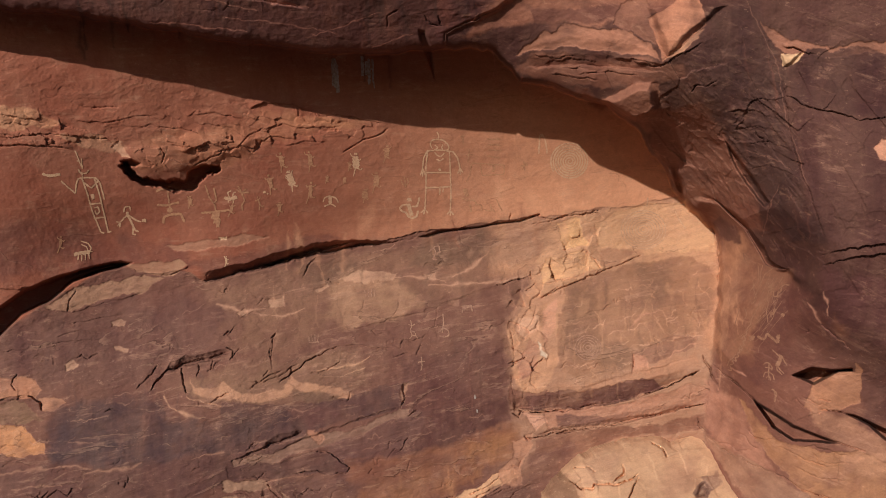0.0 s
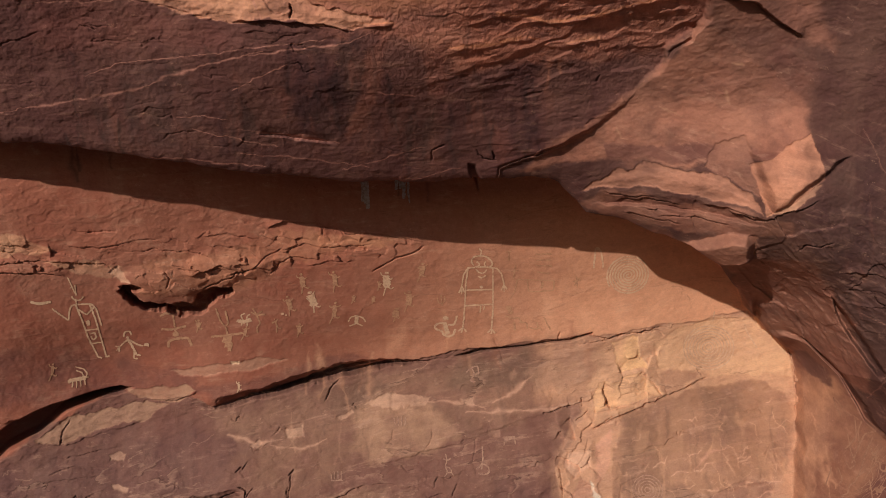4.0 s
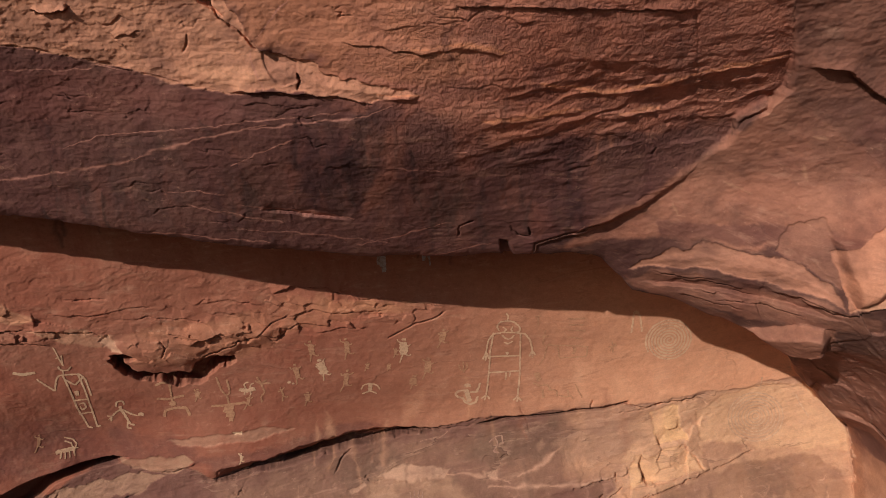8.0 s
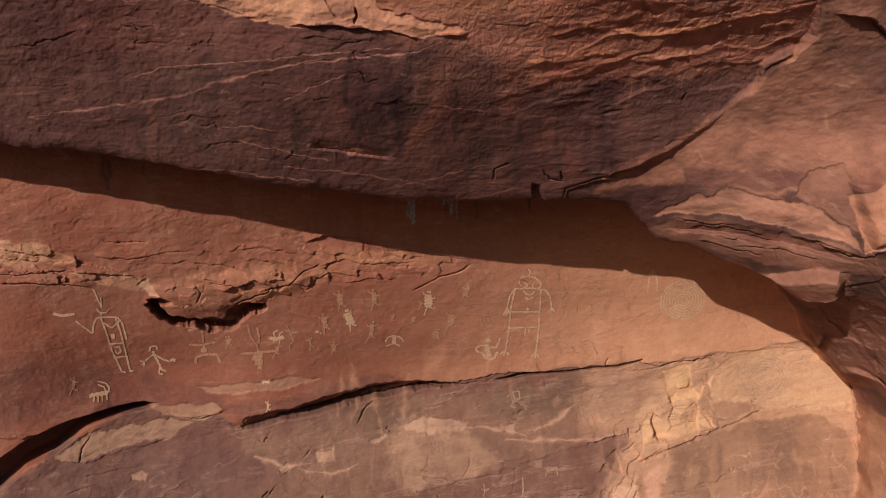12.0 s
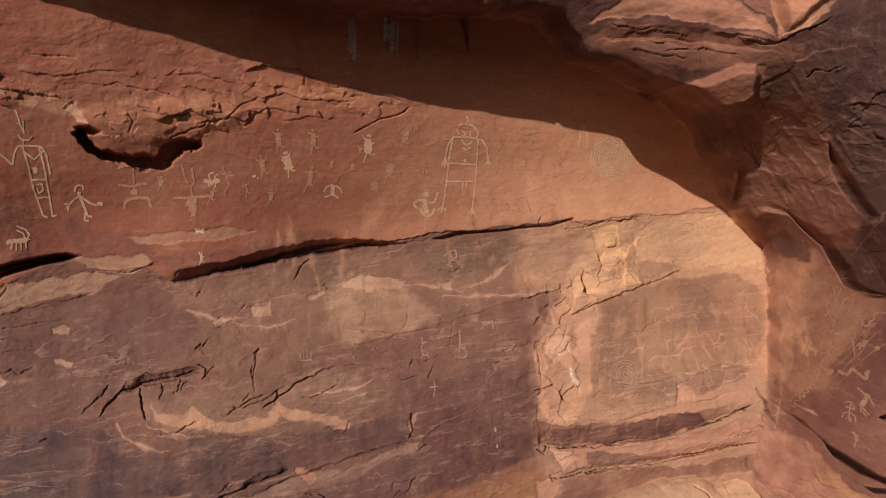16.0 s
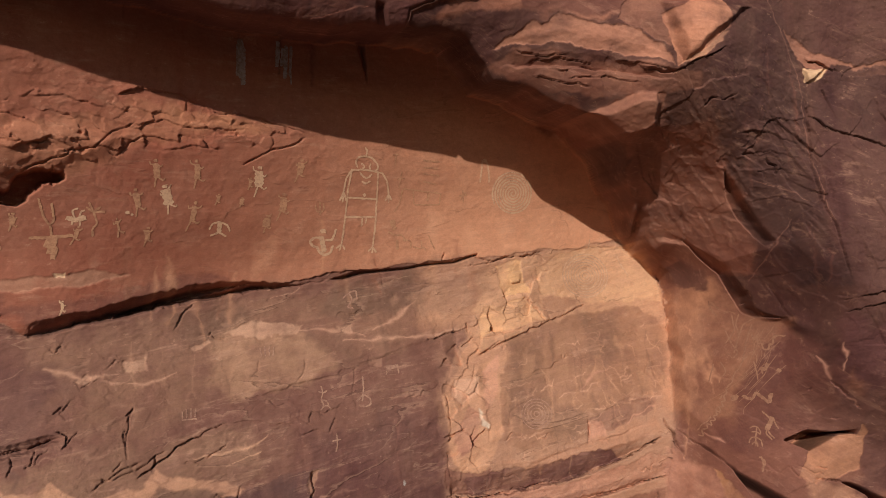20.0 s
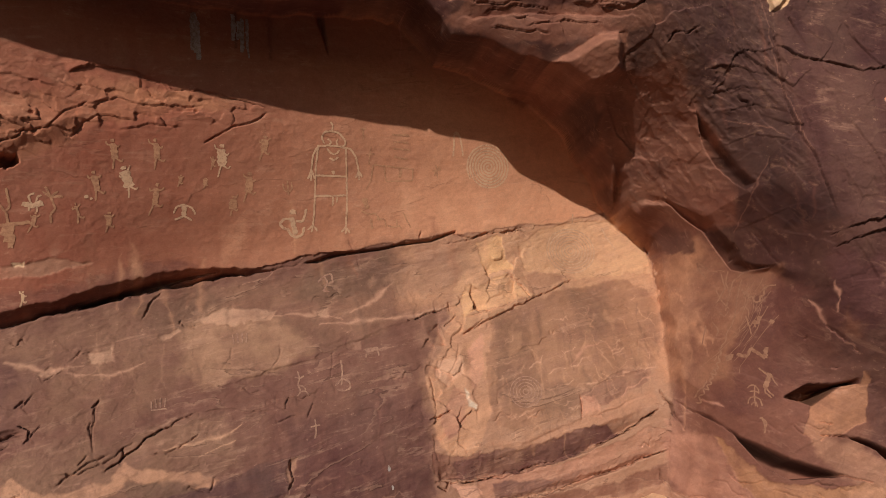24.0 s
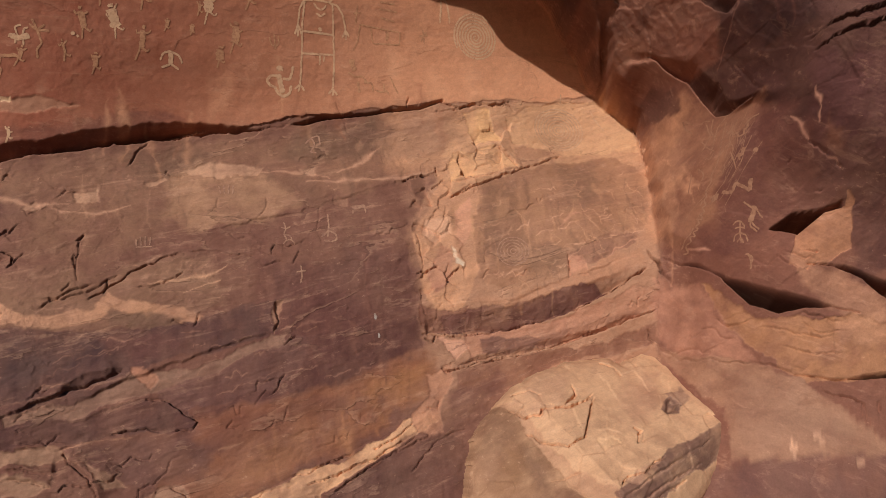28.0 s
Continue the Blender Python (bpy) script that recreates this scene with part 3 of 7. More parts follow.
coat((0.656, 0.286, 0.168), [(-3.941, 7.668), (-2.262, 7.646), (-1.862, 6.971), (-1.848, 6.935), (-1.624, 6.901), (-1.342, 6.778), (-0.989, 6.666), (-0.83, 6.633), (-1.123, 6.549), (-1.336, 6.607), (-1.761, 6.654), (-2.044, 6.621), (-2.4, 6.712), (-2.823, 6.84), (-3.242, 6.957), (-4.014, 7.061)], 1, 0.010)
coat((0.436, 0.184, 0.116), [(-1.841, 6.933), (-1.624, 6.901), (-1.579, 6.739), (-1.69, 6.677), (-1.797, 6.777)], 0.8, 0.012)
coat((0.495, 0.205, 0.127), [(-3.225, 7.199), (-2.981, 7.235), (-2.92, 7.063), (-3.168, 7.006)], 0.6, 0.04)
coat((0.850, 0.399, 0.227), [(-2.291, 6.85), (-1.868, 6.777), (-1.796, 6.673), (-2.115, 6.687)], 0.5, 0.03)
for pts, tint, amount in (([(-1.546, 6.503), (-1.331, 6.44), (-1.256, 5.602), (-1.524, 5.604)], (0.056, 0.023, 0.024), 0.75), ([(-1.255, 6.508), (-1.049, 6.467), (-1.061, 5.862), (-1.232, 5.576)], (0.052, 0.022, 0.022), 0.75), ([(-2.119, 6.008), (-1.954, 6.108), (-1.927, 5.422), (-2.086, 5.501)], (0.066, 0.027, 0.028), 0.6), ([(-1.07, 6.308), (-0.859, 6.535), (-0.925, 5.861), (-1.148, 5.538), (-1.154, 5.654), (-1.026, 6.016)], (0.332, 0.116, 0.074), 0.6)):
    coat(tint, pts, amount, 0.035)
for pts, tint, amount in (([(-0.374, 5.848), (0.119, 6.194), (0.656, 6.268), (1.069, 6.199), (0.64, 5.764), (0.187, 5.535), (-0.322, 5.464)], (0.095, 0.033, 0.029), 0.9), ([(-0.944, 5.863), (-0.407, 6.002), (-0.386, 5.353), (-0.911, 5.319)], (0.102, 0.036, 0.031), 0.8), ([(-2.847, 6.265), (-2.407, 6.327), (-2.194, 5.855), (-2.426, 5.495), (-2.804, 5.538)], (0.066, 0.029, 0.030), 0.6),
                          ([(-1.755, 6.161), (-1.575, 6.232), (-1.544, 5.657), (-1.711, 5.656)], (0.158, 0.061, 0.048), 0.5), ([(-0.804, 6.491), (-0.66, 6.447), (-0.58, 5.902), (-0.764, 5.909)], (0.149, 0.053, 0.047), 0.6), ([(-0.621, 6.398), (-0.411, 6.44), (-0.407, 6.002), (-0.548, 5.955)], (0.364, 0.119, 0.081), 0.5), ([(-3.124, 5.927), (-2.977, 5.88), (-2.802, 5.589), (-2.917, 5.559)], (0.140, 0.059, 0.054), 0.4), ([(-0.221, 6.839), (-0.034, 6.877), (0.022, 6.552), (-0.171, 6.521)], (0.158, 0.050, 0.045), 0.5)):
    coat(tint, pts, amount, 0.035)
for pts, wide in (([(-0.09, 6.698), (0.06, 6.679), (0.282, 6.614), (0.388, 6.622)], 0.022), ([(0.37, 6.615), (0.527, 6.635), (0.701, 6.669), (0.874, 6.734)], 0.018), ([(0.863, 6.716), (1.067, 6.791), (1.24, 6.803), (1.413, 6.871)], 0.016), ([(-0.427, 6.413), (-0.196, 6.42), (-0.055, 6.443), (0.049, 6.478), (0.248, 6.464)], 0.022), ([(-0.903, 6.981), (-0.733, 7.009), (-0.564, 7.02), (-0.318, 6.951)], 0.018), ([(0.433, 6.432), (0.558, 6.443), (0.683, 6.452)], 0.020), ([(-1.127, 6.638), (-0.986, 6.622), (-0.847, 6.617)], 0.020)):
    streak((0.734, 0.273, 0.132), pts, wide, 0.85)
    crack([(s, h - 0.03) for s, h in pts], 0.003, 0.0, 0.012, 0.05)
for pts, wide in (([(-3.775, 5.822), (-3.314, 5.91), (-3.123, 5.95), (-2.896, 6.004), (-2.634, 6.071), (-2.52, 6.156), (-2.373, 6.191), (-2.226, 6.263), (-2.044, 6.308), (-1.793, 6.383)], 0.011), ([(-1.9, 6.341), (-1.472, 6.418), (-1.189, 6.444), (-0.983, 6.544)], 0.007), ([(-3.112, 6.143), (-2.884, 6.26), (-2.553, 6.306), (-2.189, 6.358), (-1.865, 6.411), (-1.332, 6.484)], 0.005), ([(-2.009, 6.035), (-1.863, 6.132), (-1.612, 6.267)], 0.005), ([(-1.823, 5.658), (-1.599, 5.636), (-1.375, 5.594), (-1.194, 5.558)], 0.016), ([(-2.419, 5.795), (-2.232, 5.813), (-2.047, 5.775)], 0.004), ([(-2.309, 5.69), (-1.972, 5.605), (-1.672, 5.525)], 0.004), ([(-1.972, 5.687), (-1.786, 5.67)], 0.006)):
    streak((0.607, 0.256, 0.186), pts, wide, 0.8)
for pts, wide in (([(-2.618, 5.428), (-2.314, 5.416), (-2.049, 5.372), (-1.745, 5.351)], 0.006), ([(-1.935, 5.46), (-1.671, 5.446), (-1.444, 5.412), (-1.14, 5.364), (-0.949, 5.328)], 0.006), ([(-1.176, 5.31), (-0.915, 5.384), (-0.696, 5.477), (-0.549, 5.513)], 0.007), ([(-3.469, 6.786), (-3.111, 6.783), (-2.896, 6.804)], 0.004), ([(-2.895, 6.825), (-2.541, 6.764), (-2.329, 6.702)], 0.004), ([(-0.636, 5.195), (-0.453, 5.269), (-0.27, 5.318)], 0.006), ([(-0.602, 6.158), (-0.244, 6.184)], 0.004), ([(-0.954, 6.02), (-0.66, 5.981)], 0.004), ([(0.068, 5.288), (0.209, 5.367), (0.316, 5.515)], 0.008), ([(0.617, 5.337), (0.44, 5.295), (0.468, 4.883)], 0.006), ([(-1.852, 7.035), (-1.801, 7.136), (-1.733, 7.24), (-1.666, 7.322)], 0.016), ([(-1.904, 6.944), (-1.85, 6.777), (-1.803, 6.652)], 0.006)):
    streak((0.607, 0.256, 0.186), pts, wide, 0.8)
crack([(-4.014, 7.061), (-3.242, 6.957), (-2.823, 6.84), (-2.4, 6.712), (-2.044, 6.621)], 0.003, 0.004, 0.008, 0.08, 0.03)
crack([(-2.044, 6.621), (-1.76, 6.645), (-1.336, 6.607), (-1.123, 6.549)], 0.005, 0.02, 0.030, 0.10, 0.03)
crack([(-2.232, 7.359), (-2.096, 7.2), (-1.957, 7.07), (-1.876, 6.97), (-1.764, 6.914)], 0.009, 0.05, 0.02, 0.08)
hole([(-2.299, 7.481), (-2.216, 7.301), (-2.072, 7.201), (-2.14, 7.28), (-2.128, 7.48)], 0.25, 0.03)
crack([(-1.594, 6.783), (-1.575, 6.718), (-1.591, 6.663)], 0.007, 0.05)
crack([(-2.289, 7.063), (-2.297, 6.956), (-2.319, 6.914)], 0.005, 0.02)
crack([(-1.823, 5.648), (-1.599, 5.615), (-1.205, 5.549)], 0.004, 0.01, -0.03, 0.05)
crack([(-3.257, 7.26), (-3.188, 7.222), (-3.048, 7.234), (-3.011, 7.282)], 0.012, 0.05, 0.03, 0.06)
crack([(-0.785, 7.269), (-0.518, 7.3), (-0.181, 7.288), (0.328, 7.263), (0.844, 7.232)], 0.003, 0.01, 0.010, 0.06)
crack([(-1.35, 7.022), (-1.005, 6.97), (-0.728, 6.932)], 0.003, 0.008, 0.008, 0.06)
crack([(0.751, 7.409), (0.842, 6.971), (0.938, 6.393)], 0.0025, 0.006)
for pts in ([(-0.501, 5.379), (-0.491, 5.488), (-0.402, 5.539)], [(0.697, 6.075), (0.727, 6.132)], [(-0.176, 5.493), (-0.101, 5.414), (-0.001, 5.399)], [(-0.046, 5.476), (-0.021, 5.41)]):
    crack(pts, 0.007, 0.03)
hole([(-0.219, 5.366), (-0.162, 5.347), (-0.112, 5.235), (-0.065, 4.894), (-0.207, 5.277)], 0.05, 0.02)
# the ragged end of the overhang stands out over the red face
ramp([(1.153, 6.337), (1.31, 6.436), (1.47, 6.645)], [(1.173, 6.237), (1.322, 6.395), (1.476, 6.583)], 0.04)

# ---- buttress: colours ----
butt = smooth(w_front, 0.1, 0.6) * w_right
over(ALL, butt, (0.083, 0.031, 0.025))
coat((0.357, 0.139, 0.087), [(0.219, 5.287), (0.401, 5.57), (0.845, 5.878), (1.169, 6.216), (1.477, 6.602), (1.871, 6.272), (2.241, 5.939), (2.238, 5.568), (1.279, 5.395), (0.753, 5.416)], 1, 0.03)
coat((0.206, 0.077, 0.052), [(1.478, 6.567), (2.139, 6.767), (2.241, 5.939), (1.857, 5.888)], 0.7, 0.08)
coat((0.274, 0.105, 0.069), [(1.289, 7.553), (2.127, 7.502), (2.327, 6.375), (1.831, 6.559), (1.501, 6.607)], 0.9, 0.06)
# band above the shelf, darkened to paint in the shade of an underside
coat((0.135, 0.046, 0.036), [(0.743, 5.527), (1.271, 5.557), (1.764, 5.608), (2.049, 5.572), (1.916, 5.525), (1.278, 5.424), (0.787, 5.429)], 0.85, 0.02)
for pts in ([(1.175, 5.869), (1.25, 5.83), (1.358, 5.778)], [(1.634, 6.039), (1.662, 5.956), (1.684, 5.915)], [(0.869, 5.691), (0.914, 5.604), (0.968, 5.588)], [(1.669, 6.261), (1.757, 6.233)]):
    streak((0.475, 0.226, 0.133), pts, 0.012, 0.7)
# shelf painted pale in place of the sunlight on its upturned face
coat((0.439, 0.186, 0.115), [(0.612, 5.134), (0.763, 5.25), (0.89, 5.352), (1.092, 5.397), (1.395, 5.377), (1.648, 5.347), (1.85, 5.235), (1.962, 5.094), (1.598, 5.139), (1.193, 5.205), (0.89, 5.185)], 1, 0.010)
coat((0.300, 0.124, 0.079), [(1.522, 5.387), (1.623, 5.604), (1.8, 5.68), (1.901, 5.427), (1.926, 5.205), (1.749, 5.316)], 0.9, 0.012)
coat((0.553, 0.233, 0.136), [(1.85, 5.448), (2.053, 5.589), (2.255, 5.731), (2.336, 5.427), (2.129, 5.215), (1.982, 5.084), (1.931, 5.225)], 1, 0.008)
coat((0.763, 0.377, 0.224), [(1.982, 5.094), (2.129, 5.225), (2.316, 5.397), (2.265, 5.296), (2.103, 5.134)], 0.7, 0.008)
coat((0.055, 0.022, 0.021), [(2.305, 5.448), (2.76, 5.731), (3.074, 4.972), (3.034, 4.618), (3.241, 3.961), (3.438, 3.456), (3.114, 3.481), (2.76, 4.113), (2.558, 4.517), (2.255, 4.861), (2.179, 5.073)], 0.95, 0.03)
coat((0.250, 0.094, 0.061), [(0.612, 5.063), (1.092, 4.871), (1.395, 4.73), (1.699, 4.861), (1.901, 4.912), (2.002, 4.618), (2.305, 4.709), (2.568, 4.366), (2.771, 3.961), (2.872, 3.597), (2.558, 3.597), (2.204, 3.911), (1.952, 4.163), (1.85, 4.457), (1.395, 4.669)], 0.9, 0.03)
# band below the shelf, darkened for the shade of its underside
coat((0.168, 0.063, 0.045), [(0.839, 5.124), (1.345, 5.149), (1.749, 5.063), (2.002, 4.998), (1.598, 4.871), (1.092, 4.922)], 0.7, 0.03)
coat((0.287, 0.112, 0.070), [(0.607, 5.022), (0.838, 5.165), (1.33, 5.095), (1.852, 5.084), (2.162, 5.036), (2.172, 4.936), (1.767, 4.852), (1.262, 4.85), (0.799, 4.952)], 0.75, 0.025)
coat((0.328, 0.132, 0.082), [(1.395, 4.73), (1.749, 4.881), (1.926, 4.871), (1.952, 4.694), (1.749, 4.588), (1.497, 4.639)], 0.9, 0.012)
coat((0.357, 0.148, 0.089), [(1.952, 4.113), (2.305, 3.961), (2.609, 3.607), (2.407, 3.506), (2.154, 3.81)], 0.6, 0.04)
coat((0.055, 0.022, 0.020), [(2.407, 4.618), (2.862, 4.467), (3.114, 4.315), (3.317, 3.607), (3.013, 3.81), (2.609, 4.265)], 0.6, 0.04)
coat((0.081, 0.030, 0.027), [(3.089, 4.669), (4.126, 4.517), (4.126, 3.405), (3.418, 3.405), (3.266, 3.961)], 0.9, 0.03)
coat((0.372, 0.154, 0.098), [(2.836, 5.448), (3.114, 5.286), (3.367, 5.205), (4.126, 5.255), (4.126, 5.164), (3.367, 5.114), (3.114, 5.144), (2.973, 5.215)], 0.9, 0.010)
coat((0.850, 0.521, 0.295), [(3.028, 5.154), (3.236, 5.159), (3.125, 5.063), (3.034, 5.033)], 0.95, 0.005)
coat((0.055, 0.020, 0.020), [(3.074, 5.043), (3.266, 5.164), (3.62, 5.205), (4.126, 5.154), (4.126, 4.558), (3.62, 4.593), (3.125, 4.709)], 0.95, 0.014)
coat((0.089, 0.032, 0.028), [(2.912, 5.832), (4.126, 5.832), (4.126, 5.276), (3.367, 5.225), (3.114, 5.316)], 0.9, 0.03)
coat((0.664, 0.306, 0.189), [(3.848, 4.325), (3.923, 4.391), (4.126, 4.366), (4.126, 4.153), (3.903, 4.204)], 0.9, 0.008)
for pts, wide in (([(2.634, 5.781), (2.811, 5.427), (3.003, 5.033), (3.054, 4.618), (3.266, 3.961)], 0.005), ([(2.356, 4.103), (2.417, 4.002), (2.457, 3.885)], 0.010), ([(3.013, 3.961), (2.937, 3.81), (2.862, 3.506)], 0.006), ([(2.71, 4.29), (3.013, 4.189), (3.114, 4.113)], 0.004), ([(2.164, 4.275), (2.214, 4.239)], 0.014)):
    streak((0.357, 0.158, 0.112), pts, wide * 0.7, 0.5)
crack([(3.054, 4.78), (3.266, 4.679), (3.519, 4.618), (3.721, 4.558), (4.126, 4.588)], 0.006, 0.03, 0.02, 0.08, 0.04)
crack([(2.214, 4.8), (2.265, 4.856), (2.356, 4.861), (2.457, 4.917)], 0.007, 0.05)
crack([(1.543, 6.785), (1.781, 6.759), (2.047, 6.542), (2.187, 6.462)], 0.008, 0.03, 0.03, 0.10)

# ---- lower wall: the layers' colours, from the seam down ----
low_wall = w_low * (1 - smooth(side_in, -0.04, 0.04)) * (1 - smooth(w_front, 0.0, 0.08))
over(ALL, low_wall, (0.165, 0.067, 0.049))
over(ALL, low_wall * smooth(GS, 0.35, 0.75) * smooth(GH, 1.2, 1.7), (0.405, 0.205, 0.126))
coat((0.239, 0.114, 0.073), [(-2.093, 3.061), (-1.133, 3.314), (-0.425, 3.481), (0.586, 3.633), (0.839, 3.658), (0.789, 3.203), (0.081, 2.95), (-0.728, 2.697), (-1.133, 2.596), (-1.537, 2.394), (-2.043, 2.596)], 1, 0.09)
coat((0.124, 0.052, 0.044), [(-4.368, 2.596), (-3.509, 2.798), (-2.295, 3.001), (-1.84, 2.798), (-2.194, 2.394), (-2.953, 2.141), (-4.368, 2.293)], 0.9, 0.12)
coat((0.157, 0.079, 0.053), [(-1.234, 3.253), (-0.93, 3.329), (-0.728, 3.253), (-0.981, 3.001), (-1.234, 3.102)], 0.8, 0.05)
coat((0.157, 0.081, 0.053), [(-0.222, 3.456), (0.384, 3.557), (0.485, 3.354), (0.233, 3.253), (-0.121, 3.203), (-0.324, 3.253)], 0.85, 0.05)
coat((0.173, 0.085, 0.058), [(-0.728, 3.001), (-0.121, 3.102), (0.03, 2.95), (-0.273, 2.859), (-0.728, 2.798)], 0.5, 0.06)
coat((0.390, 0.206, 0.124), [(-1.031, 3.001), (-0.829, 3.203), (-0.475, 3.102), (-0.222, 2.95), (-0.248, 2.819), (-0.728, 2.697), (-0.981, 2.748)], 0.85, 0.05)
coat((0.486, 0.240, 0.138), [(0.485, 3.607), (0.789, 3.633), (1.092, 3.708), (1.446, 3.749), (1.092, 3.253), (0.789, 3.102), (0.485, 3.152)], 1, 0.06)
for pts in ([(-0.93, 3.117), (-0.779, 3.213), (-0.627, 3.193), (-0.425, 3.178), (-0.475, 3.117), (-0.728, 3.102)], [(-0.182, 3.162), (-0.081, 3.183), (-0.071, 3.122), (-0.172, 3.122)], [(-1.158, 3.041), (-1.031, 3.087), (-1.016, 3.051), (-1.133, 3.001)], [(-1.547, 2.94), (-1.436, 2.975), (-1.421, 2.899), (-1.537, 2.869)], [(-1.861, 2.819), (-1.764, 2.859), (-1.739, 2.819), (-1.815, 2.788)], [(-2.978, 2.748), (-2.912, 2.783), (-2.841, 2.768), (-2.852, 2.717), (-2.953, 2.707)], [(-3.408, 2.358), (-3.317, 2.399), (-3.256, 2.369), (-3.276, 2.323), (-3.398, 2.313)], [(-2.937, 2.495), (-2.826, 2.52), (-2.826, 2.47), (-2.927, 2.455)]):
    coat((0.596, 0.332, 0.214), pts, 0.7, 0.012)
for pts, wide in (([(0.081, 3.152), (0.258, 3.228), (0.334, 3.304), (0.41, 3.37)], 0.018), ([(-0.121, 3.076), (0.283, 3.092), (0.485, 3.102), (0.763, 3.167)], 0.016), ([(-0.475, 3.142), (-0.197, 3.152), (0.03, 3.102)], 0.012), ([(-2.017, 2.899), (-1.79, 2.839), (-1.588, 2.874)], 0.014), ([(-1.689, 2.824), (-1.436, 2.798), (-1.234, 2.859)], 0.008), ([(-0.627, 3.365), (-0.475, 3.405), (-0.425, 3.446)], 0.010)):
    streak((0.521, 0.272, 0.176), pts, wide, 0.8)
# the dark tongue under the slanting scarp
coat((0.181, 0.077, 0.055), [(-0.981, 2.637), (-0.222, 2.834), (0.283, 3.011), (0.779, 3.142), (0.612, 2.874), (0.511, 2.647), (0.536, 2.141), (-0.121, 2.091), (-0.425, 2.141), (-0.728, 2.394), (-0.829, 2.535)], 1, 0.022)
coat((0.117, 0.044, 0.038), [(-0.425, 2.394), (0.485, 2.596), (0.561, 2.394), (0.612, 1.888), (-0.121, 1.636), (-0.475, 1.989)], 0.9, 0.07)
for pts in ([(0.03, 2.925), (0.131, 2.91), (0.157, 2.96), (0.056, 2.97)], [(0.157, 2.657), (0.283, 2.687), (0.435, 2.667), (0.283, 2.647)]):
    coat((0.347, 0.173, 0.115), pts, 0.8, 0.008)
# the scooped hollow with its pale rims
coat((0.250, 0.124, 0.079), [(-2.295, 2.242), (-1.84, 2.394), (-1.335, 2.394), (-0.93, 2.505), (-0.728, 2.47), (-0.677, 2.141), (-1.133, 2.03), (-1.739, 2), (-2.194, 2.03), (-2.356, 2.131)], 1, 0.05)
coat((0.616, 0.309, 0.183), [(-2.28, 2.252), (-2.22, 2.151), (-2.043, 2.176), (-1.952, 2.212), (-1.891, 2.141), (-1.764, 2.106), (-1.588, 2.141), (-1.436, 2.141), (-1.365, 2.252), (-1.284, 2.212), (-0.93, 2.171), (-0.804, 2.07), (-0.89, 2.03), (-1.031, 2.106), (-1.335, 2.141), (-1.411, 2.07), (-1.739, 2.03), (-2.043, 2.055), (-2.22, 2.091)], 0.72, 0.014)
coat((0.165, 0.088, 0.060), [(-1.36, 2.116), (-1.133, 2.141), (-0.93, 2.091), (-0.981, 2.03), (-1.335, 2.03)], 0.7, 0.02)
for pts, wide in (([(-2.295, 2.075), (-2.043, 2), (-1.739, 1.979), (-1.335, 1.964)], 0.008), ([(-2.498, 2.08), (-2.447, 1.979), (-2.22, 1.883), (-2.134, 1.898)], 0.014), ([(-1.133, 2.318), (-0.93, 2.343), (-0.728, 2.394), (-0.652, 2.434)], 0.010), ([(-0.93, 2.252), (-0.804, 2.293), (-0.703, 2.343)], 0.007)):
    streak((0.596, 0.311, 0.190), pts, wide, 0.85)
# broken pale patches towards the left end
coat((0.486, 0.211, 0.120), [(-4.57, 2.318), (-3.964, 2.262), (-3.66, 2.217), (-3.585, 2.141), (-3.66, 2.065), (-4.57, 2.065)], 0.95, 0.010)
coat((0.486, 0.224, 0.132), [(-3.63, 2.075), (-3.509, 2.091), (-3.357, 2.06), (-3.483, 1.949), (-3.585, 1.964)], 0.95, 0.008)
coat((0.219, 0.116, 0.070), [(-4.57, 2.05), (-3.762, 2.03), (-3.585, 1.888), (-3.762, 1.812), (-4.57, 1.888)], 0.95, 0.012)
coat((0.577, 0.251, 0.113), [(-4.57, 1.828), (-3.964, 1.828), (-3.762, 1.787), (-3.65, 1.661), (-3.58, 1.636), (-3.559, 1.56), (-4.57, 1.545)], 0.95, 0.007)
coat((0.083, 0.042, 0.042), [(-3.458, 2.03), (-2.7, 2.116), (-2.295, 1.848), (-1.436, 1.914), (-1.133, 1.838), (-1.335, 1.686), (-1.84, 1.585), (-2.7, 1.433), (-3.509, 1.494), (-3.569, 1.787)], 1, 0.07)
coat((0.071, 0.041, 0.045), [(-3.559, 1.737), (-2.902, 1.787), (-2.852, 1.56), (-3.509, 1.494)], 0.8, 0.08)
coat((0.102, 0.043, 0.038), [(-4.57, 1.494), (-2.75, 1.443), (-1.79, 1.575), (-1.335, 1.696), (-1.133, 1.737), (-1.537, 1.433), (-2.447, 1.079), (-4.57, 1.079)], 0.9, 0.03)
for pts, wide in (([(-4.065, 1.373), (-3.66, 1.423), (-3.307, 1.459), (-3.155, 1.433)], 0.020), ([(-3.205, 1.393), (-2.801, 1.443), (-2.7, 1.494)], 0.014), ([(-2.245, 1.524), (-1.941, 1.585), (-1.588, 1.605)], 0.010), ([(-3.863, 1.231), (-3.66, 1.271), (-3.408, 1.282)], 0.012)):
    streak((0.347, 0.170, 0.115), pts, wide, 0.8)
coat((0.347, 0.180, 0.112), [(-3.569, 2.874), (-3.307, 3.051), (-2.75, 3.152), (-2.487, 3.152), (-2.7, 3.001), (-2.953, 2.95), (-3.357, 2.839)], 1, 0.008)
coat((0.361, 0.183, 0.111), [(-2.841, 3.289), (-2.371, 3.304), (-2.27, 3.253), (-2.447, 3.162), (-2.7, 3.188)], 1, 0.008)
